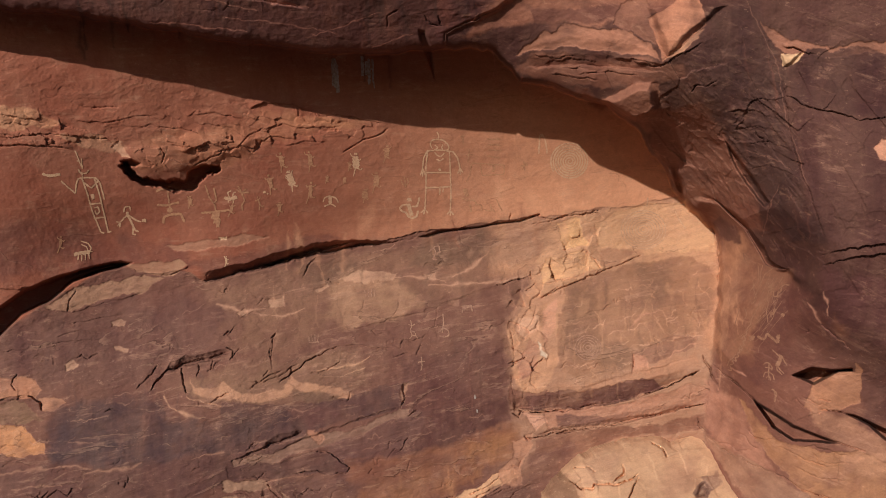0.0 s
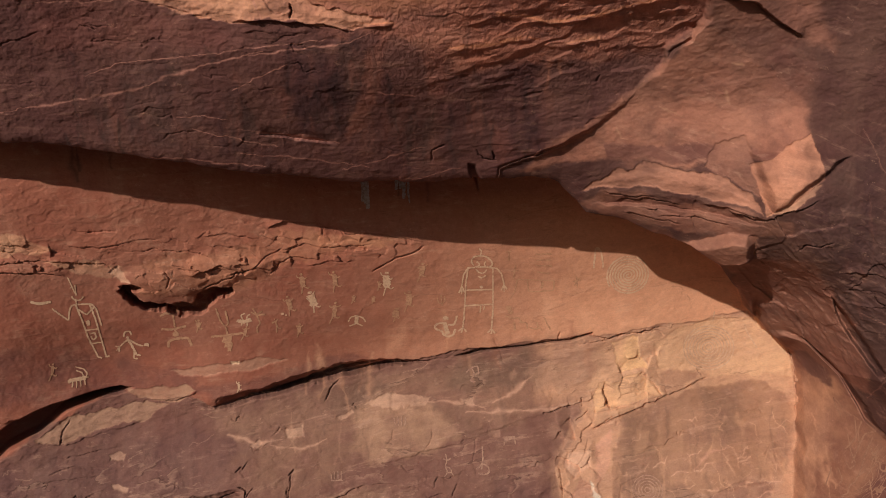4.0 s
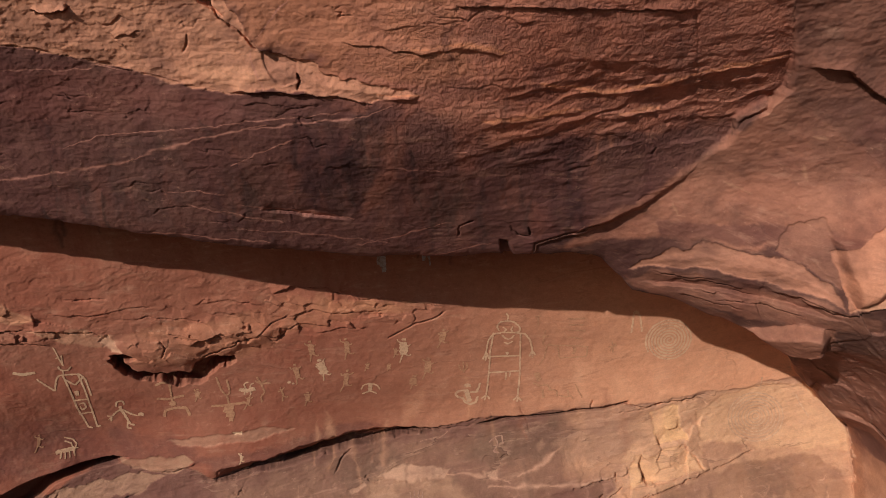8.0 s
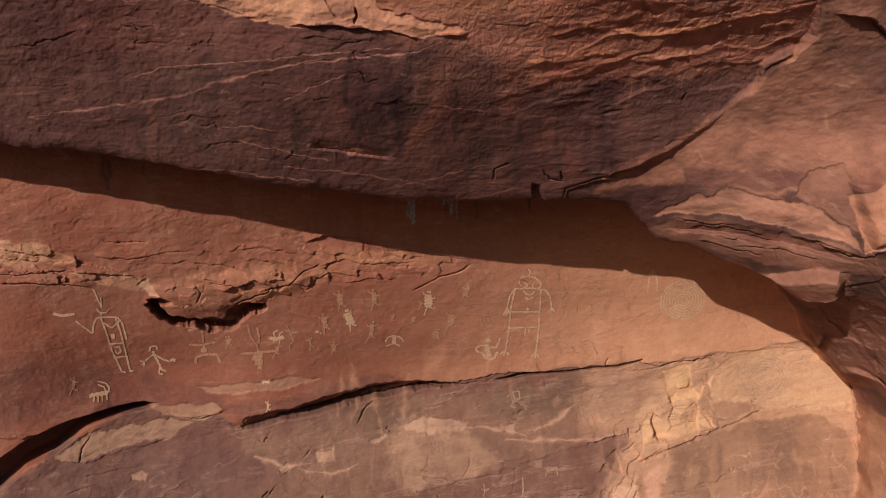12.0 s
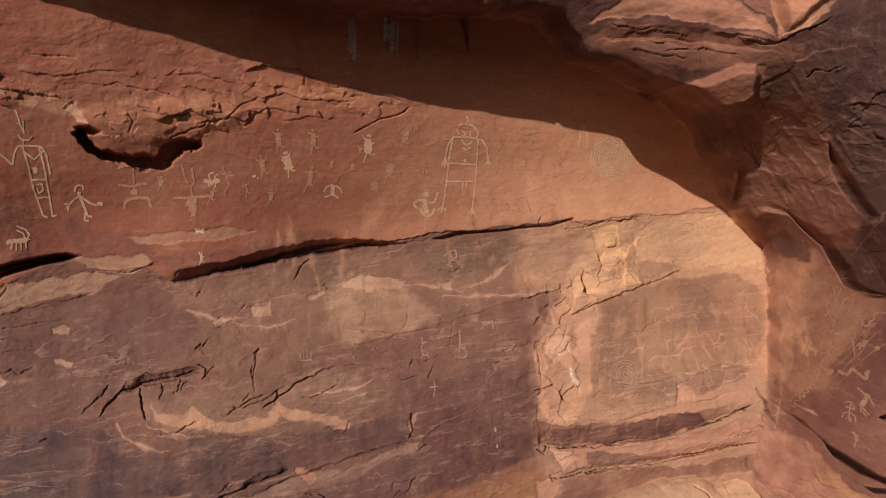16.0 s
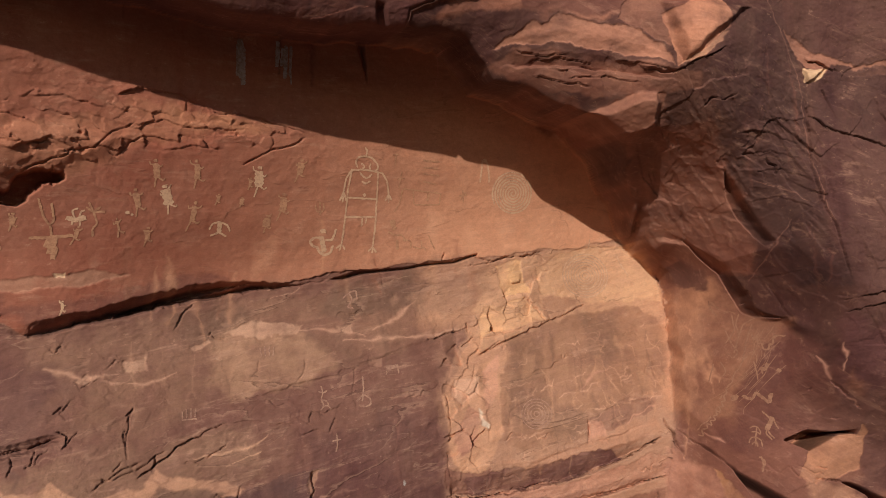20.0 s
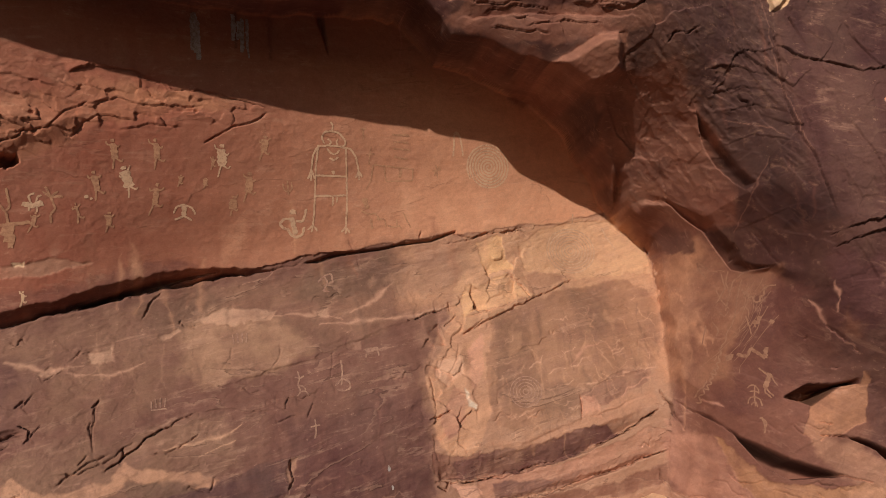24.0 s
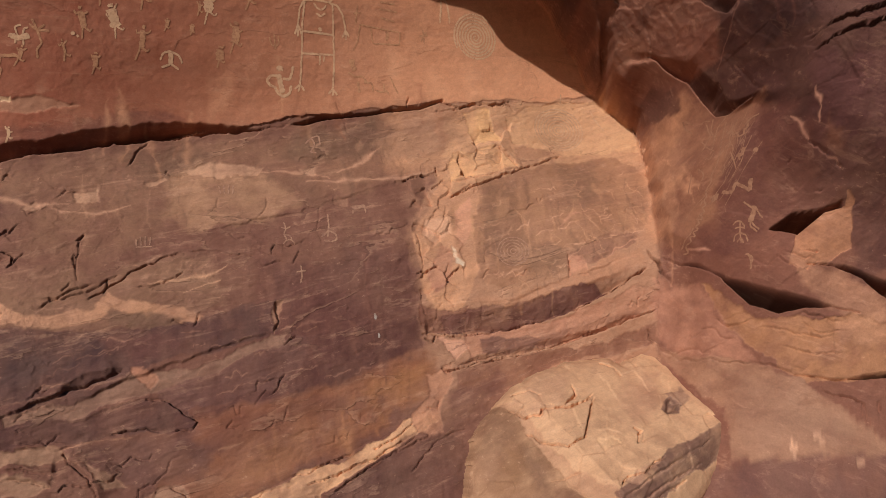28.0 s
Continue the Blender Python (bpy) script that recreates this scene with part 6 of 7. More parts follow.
w = patch(-1.2, 1.7, 5.1, 7.4)
ru, rv = GS[w] * 0.97 + GH[w] * 0.24, GH[w] * 0.97 - GS[w] * 0.24
rip = fbm(ru * 0.30, rv + 0.02 * fbm(ru, rv, 0.2, 2, 19), 0.15, 4, 158, 0.5)
zone = (REGION[w] == 0) * smooth(front_in[w], 0.02, 0.15) * smooth(GS[w], -1.0, 0.3) * (1 - smooth(GH[w], 6.5, 7.2))
DEPTH[w] += zone * (0.008 * np.abs(rip) + 0.004 * smooth(rip, 0.1, 0.2))
ledge = fbm(GS * 0.16, GH, 0.10, 3, 41)
DEPTH += np.where(REGION == 0, 0.001, 0.0) * smooth(ledge, -0.1, 0.25)
DEPTH += np.where(REGION == 0, 0.0016, 0.0014) * fbm(GS, GH, 0.06, 3, 51, 0.7)


# puts a point on its ray from the camera's first position
def place(s, h, d):
    return s * d / 6, d, EYE + (h - EYE) * d / 6


def mesh_from(name, verts, faces, material, masks=None, smooth_faces=True):
    me = bpy.data.meshes.new(name)
    verts, faces = np.asarray(verts, np.float32), np.asarray(faces, np.int32)
    me.vertices.add(len(verts))
    me.vertices.foreach_set("co", verts.ravel())
    me.loops.add(faces.size)
    me.loops.foreach_set("vertex_index", faces.ravel())
    me.polygons.add(len(faces))
    me.polygons.foreach_set("loop_start", np.arange(0, faces.size, faces.shape[1], dtype=np.int32))
    me.polygons.foreach_set("use_smooth", np.full(len(faces), smooth_faces))
    me.update(calc_edges=True)
    for key, v in (masks or {}).items():
        if np.ndim(v) == 1:
            me.attributes.new(key, "FLOAT", "POINT").data.foreach_set("value", np.asarray(v, np.float32))
        else:
            rgba = np.concatenate([v, np.ones((len(v), 1))], axis=1).astype(np.float32)
            me.attributes.new(key, "FLOAT_COLOR", "POINT").data.foreach_set("color", rgba.ravel())
    me.materials.append(material)
    return me


# skirts carry the rock on past the net, and back into the hill
def widen(a, lo, hi, ax):
    pad = [(0, 0), (0, 0)]
    pad[ax] = (lo, hi)
    return np.pad(a, pad, mode="edge")


X, Y, Z = place(GS, GH, DEPTH)
X, Y, Z = (widen(widen(a, 2, 2, 0), 2, 2, 1) for a in (X, Y, Z))
REG = widen(widen(REGION, 2, 2, 0), 2, 2, 1)
MK = {}
MK["rough"] = widen(widen(0.15 + 0.85 * smooth(GH + 0.12 * GS, 5.7, 6.5) * smooth(GS, -1.5, -0.7), 2, 2, 0), 2, 2, 1).ravel()
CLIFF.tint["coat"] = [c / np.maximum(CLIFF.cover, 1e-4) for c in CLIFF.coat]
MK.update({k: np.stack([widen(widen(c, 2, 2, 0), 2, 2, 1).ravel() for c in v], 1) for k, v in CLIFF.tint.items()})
X[:, 1] -= 4.0
X[:, 0] -= 4.0
X[:, -2] += 4.0
X[:, -1] += 4.0
Z[-2:, :] = np.maximum(Z[-2:, :] + 3.0, 9.0)
Y[-2, :] += 0.5
Z[:2, :] = -0.6
for a in (Y[:, 0], Y[:, -1], Y[0, :], Y[-1, :]):
    a[:] = 10.5
rows_n, cols_n = X.shape
ids = np.arange(rows_n * cols_n).reshape(rows_n, cols_n)
quads = np.stack([ids[:-1, :-1], ids[:-1, 1:], ids[1:, 1:], ids[1:, :-1]], -1).reshape(-1, 4)
quad_region = REG[:-1, :-1].ravel().copy()
co = np.stack([X, Y, Z], -1).reshape(-1, 3)
net_s = widen(widen(GS, 2, 2, 0), 2, 2, 1)[:-1, :-1].ravel()
net_h = widen(widen(GH, 2, 2, 0), 2, 2, 1)[:-1, :-1].ravel()
# slabs and blocks that stand apart in the wall: region, name, outline, label
PIECES = (
    (1, "rock_flake", [(-2.979, 4.418), (-2.827, 4.307), (-2.705, 4.226), (-2.715, 4.17), (-2.806, 4.145), (-2.898, 4.089), (-2.756, 4.038), (-2.503, 3.983), (-2.224, 3.947), (-2.128, 4.033), (-1.986, 4.124), (-1.925, 4.195), (-1.591, 4.368), (-2.047, 4.494), (-2.756, 4.545)], "proud broken flake with a black shadow under it"),
    (1, "rock_band", [(-1.743, 4.646), (-1.388, 4.702), (-0.476, 4.499), (-0.729, 4.418), (-1.236, 4.439), (-1.591, 4.368), (-1.692, 4.241), (-1.793, 4.307)], "rough broken band of tan stone"),
    (2, "rock_slab", [(-2.847, 3.283), (-2.73, 3.202), (-2.452, 3.182), (-2.249, 3.233), (-2.224, 3.152), (-2.452, 3.05), (-2.958, 2.873), (-3.364, 2.838), (-3.313, 3.05)], "pale thin slab under the seam"),
    (2, "rock_block", [(0.841, 2.924), (1.246, 3.091), (1.905, 3.273), (2.421, 3.329), (2.386, 2.316), (1.753, 2.088), (1.348, 1.961), (0.892, 1.88), (0.613, 1.901), (0.74, 2.088), (0.917, 2.392)], "grey-brown weathered block"),
    (2, "rock_column", [(0.562, 3.202), (0.775, 3.182), (1.145, 3.557), (1.449, 3.608), (1.373, 3.405), (1.474, 3.228), (1.246, 3.101), (0.841, 2.924), (0.917, 2.392), (0.74, 2.088), (0.613, 1.901), (0.567, 2.392)], "pale freshly broken rib of stone"),
)
PIECES += (
    (2, "rock_ledge", [(0.613, 1.89), (0.892, 1.87), (1.348, 1.951), (1.753, 2.078), (2.371, 2.28), (2.361, 2.017), (2.006, 1.946), (1.601, 1.87), (1.094, 1.743), (0.729, 1.703)], "projecting sandstone ledge"),
    (2, "rock_hollow", [(-2.604, 2.128), (-2.351, 2.367), (-1.895, 2.503), (-1.895, 2.392), (-1.439, 2.139), (-1.135, 2.21), (-0.77, 2.128), (-0.831, 2.027), (-1.439, 1.987), (-1.945, 2.063), (-2.3, 2.139)], "shallow pale scooped hollow"),
    (2, "rock_slab", [(-1.91, 1.657), (-1.256, 1.835), (-0.395, 1.936), (-0.355, 2.139), (-0.177, 2.078), (-0.324, 1.86), (-0.866, 1.637), (-0.811, 1.434), (-1.307, 1.394), (-1.89, 1.303)], "dark purple layered slab"),
    (2, "rock_foot", [(-0.542, 0.928), (-0.132, 1.049), (0.152, 1.13), (0.456, 1.257), (0.699, 1.566), (0.861, 1.718), (0.887, 1.293), (0.36, 0.811), (-0.147, 0.649)], "pale splintered foot of the wall"),
)
PIECES += (
    (3, "rock_shelf", [(0.613, 5.269), (0.841, 5.411), (1.348, 5.34), (1.702, 5.381), (2.183, 5.573), (2.351, 5.421), (2.082, 5.097), (1.753, 5.219), (1.348, 5.269), (0.892, 5.3)], "bright fresh shelf of stone"),
    (3, "rock_knob", [(1.459, 4.702), (1.651, 4.824), (1.803, 4.894), (1.905, 4.874), (1.935, 4.763), (1.854, 4.661), (1.702, 4.596)], "rounded red stone knob"),
    (3, "rock_wedge", [(2.366, 2.377), (2.644, 2.052), (2.964, 1.774), (3.313, 1.586), (3.744, 1.576), (3.967, 1.369), (3.789, 1.055), (3.566, 1.065), (3.323, 1.217), (3.151, 1.353), (2.766, 1.637), (2.477, 1.89)], "overhanging wedge of red stone"),
    (3, "rock_slope", [(2.457, 1.581), (3.151, 1.348), (3.318, 1.212), (3.566, 1.06), (4.078, 1.11), (3.804, -0.207), (2.548, 0.062), (2.73, 1.004)], "smooth tan stone slope"),
)
for k, (region, name, outline, label) in enumerate(PIECES):
    quad_region[(inside(outline, net_s, net_h) > 0) & (quad_region == region)] = 10 + k


def rock(name, region, material):
    f = quads[quad_region == region]
    used, inv = np.unique(f, return_inverse=True)
    me = mesh_from(name, co[used], inv.reshape(-1, 4), material, {k: v[used] for k, v in MK.items()})
    return new(name, me)


WALLS = {}
for region, (name, material, label) in enumerate((
        ("wall_overhang", OVERHANG, "dark varnished red sandstone overhang with streaks and pale veins"),
        ("wall_panel", PANEL, "smooth red-brown sandstone wall covered with pecked petroglyphs"),
        ("wall_lower", LEDGE, "layered tan and purple sandstone wall below a long crack"),
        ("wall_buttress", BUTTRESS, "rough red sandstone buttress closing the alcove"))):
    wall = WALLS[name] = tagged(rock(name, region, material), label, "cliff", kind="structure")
    for k, (r, piece, _, words) in enumerate(PIECES):
        if r == region:
            tagged(rock(piece, 10 + k, material), words).parent = wall

# ground to the horizon, out of view and kept dark to cut its red bounce light, and the hill behind the cliff
n = Nodes("dark_desert_soil")
soil = n.mix(n.noise(0.6, 6, 0.6), (0.075, 0.058, 0.044), (0.115, 0.085, 0.062))
SOIL = n.finish(soil, n.bump(n.noise(14, 6, 0.65), 0.6, 0.03))
g = np.concatenate([-np.geomspace(2000, 12, 24), np.linspace(-11, 11, 45), np.geomspace(12, 2000, 24)])
gx, gy = np.meshgrid(g, g)
gz = 0.05 * fbm(gx, gy, 2.2, 4, 71) * (np.hypot(gx, gy) < 60)
gi = np.arange(gx.size).reshape(gx.shape)
gq = np.stack([gi[:-1, :-1], gi[:-1, 1:], gi[1:, 1:], gi[1:, :-1]], -1).reshape(-1, 4)
tagged(new("ground", mesh_from("ground", np.stack([gx, gy, gz], -1).reshape(-1, 3), gq, SOIL)), "red sandy desert ground below the cliff", "ground", kind="structure")
hill = bpy.data.meshes.new("hill")
hill.from_pydata([(-30, 10.4, -1), (30, 10.4, -1), (30, 10.4, 9), (-30, 10.4, 9), (-30, 30, -1), (30, 30, -1), (30, 30, 11), (-30, 30, 11)], [],
                 [(0, 1, 2, 3), (5, 4, 7, 6), (3, 2, 6, 7), (4, 0, 3, 7), (1, 5, 6, 2)])
hill.materials.append(SOIL)
tagged(new("backdrop_hill", hill), "plain sandstone mass behind the cliff", "hill", kind="structure")

# ---- the boulder: a leaning broken block, its top coloured paler than its left and lower right faces ----
FACES = (((0.056, -0.646, 0.761), -2.598), ((-0.529, -0.686, 0.500), -3.952), ((0.387, -0.922, 0.016), -4.214))
OUTLINE = [(1.175, 1.475), (1.332, 1.586), (1.611, 1.683), (1.92, 1.728), (2.047, 1.657), (2.219, 1.784), (2.381, 1.784), (2.472, 1.647), (2.599, 1.45), (2.685, 1.272), (2.746, 1.08), (2.736, 0.862), (2.416, 0.543), (2.082, 0.244), (1.697, 0.072), (1.19, 0.168), (0.841, 0.452), (0.846, 0.847), (0.902, 1.181), (1.023, 1.338)]
bx, bh = np.array(OUTLINE)[:, 0], np.array(OUTLINE)[:, 1]
BLOCK = NET = Net(np.arange(bx.min() - 0.08, bx.max() + 0.08, 0.0075), np.arange(max(bh.min() - 0.08, -0.4), bh.max() + 0.08, 0.0075))
BLOCK.depth = np.max([(c - n[2] * EYE) / (n[0] * BLOCK.s / 6 + n[1] + n[2] * (BLOCK.h - EYE) / 6) for n, c in FACES], axis=0)
rim = inside(OUTLINE, BLOCK.js, BLOCK.jh)
BLOCK.depth += 0.05 * np.exp(-np.clip(rim, 0, 9) / 0.03) + 0.014 * fbm(BLOCK.s, BLOCK.h, 0.35, 4, 91, 0.5) + 0.005 * np.abs(fbm(BLOCK.s, BLOCK.h, 0.15, 4, 95)) + 0.022 * facets(BLOCK.s + 0.03 * fbm(BLOCK.s, BLOCK.h, 0.2, 3, 7), BLOCK.h, 0.22, 43)
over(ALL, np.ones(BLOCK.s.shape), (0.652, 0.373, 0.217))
coat((0.460, 0.233, 0.146), [(1.136, 1.358), (1.415, 1.597), (1.626, 1.587), (1.517, 1.292), (1.269, 1.238)], 0.6, 0.05)
coat((0.604, 0.339, 0.199), [(1.607, 1.691), (1.976, 1.754), (2.017, 1.566), (1.645, 1.483)], 0.6, 0.05)
coat((0.447, 0.217, 0.140), [(1.977, 1.413), (2.287, 1.552), (2.289, 1.24), (1.972, 1.063)], 0.5, 0.05)
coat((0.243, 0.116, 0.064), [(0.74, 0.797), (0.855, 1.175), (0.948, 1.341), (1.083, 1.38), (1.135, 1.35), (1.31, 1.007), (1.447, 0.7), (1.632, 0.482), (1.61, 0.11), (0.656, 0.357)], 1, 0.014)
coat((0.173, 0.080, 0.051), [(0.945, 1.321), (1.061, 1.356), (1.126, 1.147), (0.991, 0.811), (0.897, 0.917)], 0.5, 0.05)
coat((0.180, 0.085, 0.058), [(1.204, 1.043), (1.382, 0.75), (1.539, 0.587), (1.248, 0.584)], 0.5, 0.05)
coat((0.300, 0.146, 0.075), [(0.922, 0.83), (1.098, 1.071), (1.171, 0.805), (1.045, 0.677)], 0.5, 0.04)
coat((0.487, 0.258, 0.154), [(1.08, 1.39), (1.169, 1.384), (1.336, 1.059), (1.481, 0.797), (1.77, 0.621), (1.827, 0.513), (1.603, 0.53), (1.42, 0.76), (1.293, 1.02)], 0.95, 0.012)
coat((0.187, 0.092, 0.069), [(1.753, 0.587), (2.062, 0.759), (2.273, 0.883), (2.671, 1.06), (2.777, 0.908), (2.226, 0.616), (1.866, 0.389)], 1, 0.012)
coat((0.529, 0.287, 0.189), [(1.82, 0.652), (2.022, 0.772), (2.134, 0.785), (1.893, 0.597)], 0.7, 0.010)
# pocket painted dark for its shade, besides being sunk
coat((0.106, 0.048, 0.047), [(2.224, 1.204), (2.291, 1.281), (2.357, 1.318), (2.414, 1.262), (2.363, 1.184), (2.265, 1.16)], 0.95, 0.010)
coat((0.243, 0.123, 0.093), [(2.318, 1.341), (2.477, 1.41), (2.515, 1.302), (2.407, 1.252)], 0.7, 0.015)
coat((0.737, 0.445, 0.253), [(1.681, 1.009), (1.833, 1.026), (1.883, 0.954), (1.722, 0.921)], 0.9, 0.012)
for pts in ([(1.843, 0.567), (2.041, 0.664), (2.301, 0.799)], [(1.928, 0.515), (2.129, 0.613), (2.39, 0.735)]):
    streak((0.474, 0.257, 0.179), pts, 0.012, 0.7)
for pts in ([(1.106, 1.357), (1.233, 1.247), (1.346, 1.253), (1.359, 1.293), (1.56, 1.299), (1.697, 1.339), (1.754, 1.396)], [(1.758, 1.375), (1.666, 1.174), (1.607, 1.034), (1.472, 0.974), (1.316, 1.048), (1.202, 1.161)], [(1.768, 0.612), (1.838, 0.687), (1.958, 0.694), (2.062, 0.792), (2.165, 0.816)], [(1.522, 1.316), (1.622, 1.384), (1.603, 1.486)], [(1.979, 1.087), (2.03, 1.034), (1.983, 0.941)], [(1.867, 1.679), (1.964, 1.622), (2.006, 1.525)], [(1.165, 1.438), (1.281, 1.454), (1.373, 1.399)]):
    crack(pts, 0.007, 0.10)
crack([(1.083, 1.38), (1.168, 1.376), (1.336, 1.059), (1.481, 0.797), (1.77, 0.621)], 0.003, 0.0, 0.010, 0.04, 0.05)
crack([(1.328, 0.756), (1.42, 0.756), (1.552, 0.779)], 0.006, 0.03)
for pts in ([(1.77, 0.529), (2.044, 0.683), (2.357, 0.847), (2.63, 0.97)], [(1.832, 0.477), (2.182, 0.652), (2.5, 0.797)], [(1.972, 0.499), (2.332, 0.676)]):
    crack(pts, 0.005, 0.03, 0.015, 0.04)
bulge([(2.241, 1.202), (2.3, 1.28), (2.363, 1.307), (2.402, 1.253), (2.345, 1.185), (2.277, 1.17)], -0.05, 0.03)
keep = rim > -0.01
BX, BY, BZ = place(BLOCK.s, BLOCK.h, BLOCK.depth)
bid = np.arange(BX.size).reshape(BX.shape)
cell = keep[:-1, :-1] & keep[:-1, 1:] & keep[1:, 1:] & keep[1:, :-1]
bq = np.stack([bid[:-1, :-1], bid[:-1, 1:], bid[1:, 1:], bid[1:, :-1]], -1)[cell]
bco = np.stack([BX, BY, BZ], -1).reshape(-1, 3)
used, inv = np.unique(bq, return_inverse=True)
bq, bco = inv.reshape(-1, 4), bco[used]
# sides and back, into the slope behind
edges = np.concatenate([bq[:, [i, (i + 1) % 4]] for i in range(4)])
key = np.sort(edges, 1)
_, first, count = np.unique(key[:, 0] * 10 ** 7 + key[:, 1], return_index=True, return_counts=True)
border = edges[first[count == 1]]
ring, rinv = np.unique(border, return_inverse=True)
rinv = rinv.reshape(-1, 2)
backs = bco[ring] * [1.0, 1.0, 1.0] + [0.05, 0.75, -0.12]
middle = len(bco) + len(ring)
walls = np.stack([border[:, 1], border[:, 0], len(bco) + rinv[:, 0], len(bco) + rinv[:, 1]], 1)
all_co = np.concatenate([bco, backs, [backs.mean(0)]])
bm_masks = {"rough": np.ones(len(all_co))}
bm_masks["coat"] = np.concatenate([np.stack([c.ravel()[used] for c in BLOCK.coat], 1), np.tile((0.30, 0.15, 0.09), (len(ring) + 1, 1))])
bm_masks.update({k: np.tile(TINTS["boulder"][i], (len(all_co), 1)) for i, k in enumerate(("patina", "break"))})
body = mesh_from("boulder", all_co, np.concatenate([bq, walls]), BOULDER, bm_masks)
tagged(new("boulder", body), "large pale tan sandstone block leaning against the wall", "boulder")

# ---- petroglyphs: pecked lines on the rock ----
def peck_material(name, pale, under, cover):
    n = Nodes(name)
    fade = n.ramp(n.math("ADD", n.noise(40, 5, 0.7), n.math("MULTIPLY", n.noise(5, 4, 0.6), 0.5)), 0.75 - cover, 1.05 - cover)
    return n.finish(n.mix(fade, under, pale), n.bump(n.noise(160, 3, 0.7), 0.5, 0.004))


PECK = peck_material("pecked_pale_stone", (0.62, 0.37, 0.225), (0.40, 0.19, 0.112), 0.28)
FAINT = peck_material("faded_pecked_stone", (0.50, 0.25, 0.138), (0.36, 0.160, 0.092), 0.22)
PALER = peck_material("faded_pecking_on_tan_stone", (0.60, 0.36, 0.225), (0.48, 0.27, 0.168), 0.16)
DIM = peck_material("dim_pecking_on_dark_stone", (0.39, 0.215, 0.142), (0.255, 0.126, 0.092), 0.20)
SIDEPECK = peck_material("pecking_on_the_side_wall", (0.36, 0.180, 0.110), (0.26, 0.118, 0.074), 0.20)
dice = random.Random(7)


def ribbon(verts, faces, pts, width, lift=0.0028):
    """A line of about that width laid on the rock, a little uneven."""
    p = np.array(pts, float)
    seg = np.linalg.norm(np.diff(p, axis=0), axis=1)
    run = np.concatenate([[0], np.cumsum(seg)])
    n = max(3, int(run[-1] / 0.009))
    t = np.linspace(0, run[-1], n)
    x, y = np.interp(t, run, p[:, 0]), np.interp(t, run, p[:, 1])
    if n > 6:
        for _ in range(2):
            x[1:-1], y[1:-1] = (x[:-2] + 2 * x[1:-1] + x[2:]) / 4, (y[:-2] + 2 * y[1:-1] + y[2:]) / 4
    dx, dy = np.gradient(x), np.gradient(y)
    ln = np.hypot(dx, dy) + 1e-9
    w = [width * dice.uniform(0.36, 0.62) for _ in range(n)]
    w[0] *= 0.5
    w[-1] *= 0.5
    a, b = np.array(w) / ln, np.array([width * dice.uniform(0.36, 0.62) for _ in range(n)]) / ln
    base = len(verts)
    for sx, sy in ((x - dy * a, y + dx * a), (x, y), (x + dy * b, y - dx * b)):
        d = CLIFF.at(sx, sy) - lift
        verts.extend(zip(*place(sx, sy, d)))
    for i in range(n - 1):
        for r in (0, n):
            faces.append((base + r + i, base + r + n + i, base + r + n + i + 1, base + r + i + 1))


def petroglyph(name, label, strokes, width=0.014, material=PECK, group="petroglyphs on the wall", part="pecked_line"):
    """A pecked figure: one mesh, or an empty on the rock that carries a mesh for each of its lines."""
    made = []
    for st in strokes:
        verts, faces = [], []
        ribbon(verts, faces, st[1] if isinstance(st, tuple) else st, st[0] if isinstance(st, tuple) else width)
        made.append((verts, faces))
    if len(made) == 1:
        return tagged(new(name, mesh_from(name, *made[0], material)), label, "petroglyph", group)
    foot = min((p for verts, _ in made for p in verts), key=lambda p: p[2])
    whole = tagged(new(name), label, "petroglyph", group)
    whole.location, whole.empty_display_size = foot, 0.05
    for verts, faces in made:
        new(part, mesh_from(part, np.array(verts) - foot, faces, material)).parent = whole
    return whole


def spiral(c, rx, ry, turns, start=0.0, inner=0.06, way=1):
    a = np.linspace(0, 2 * math.pi * turns, int(turns * 40))
    r = inner + (1 - inner) * a / a[-1]
    return [(c[0] + rx * k * math.cos(way * v + start), c[1] + ry * k * math.sin(way * v + start)) for k, v in zip(r, a)]


def rings(c, rx, ry, n, squash=0.0):
    out = []
    for k in range(1, n + 1):
        a = np.linspace(0, 2 * math.pi, 14 + 8 * k)
        q = k / n
        out.append([(c[0] + rx * q * math.cos(v), c[1] + ry * q * math.sin(v) * (1 + squash * math.cos(3 * v))) for v in a])
    return out


(sp,) = [(1.135, 4.185)]
petroglyph("spiral_petroglyph", "crisp pale pecked spiral beside the shadow edge", [spiral(sp, 0.172, 0.168, 7.4, 1.2)], 0.013)
(sp,) = [(1.793, 3.572)]
petroglyph("ring_petroglyph", "faint pecked concentric rings on tan stone", rings(sp, 0.20, 0.17, 8), 0.010, PALER)
(sp,) = [(1.297, 2.519)]
petroglyph("ring_petroglyph", "small faded pecked rings on weathered stone", rings(sp, 0.115, 0.11, 5), 0.008, DIM)

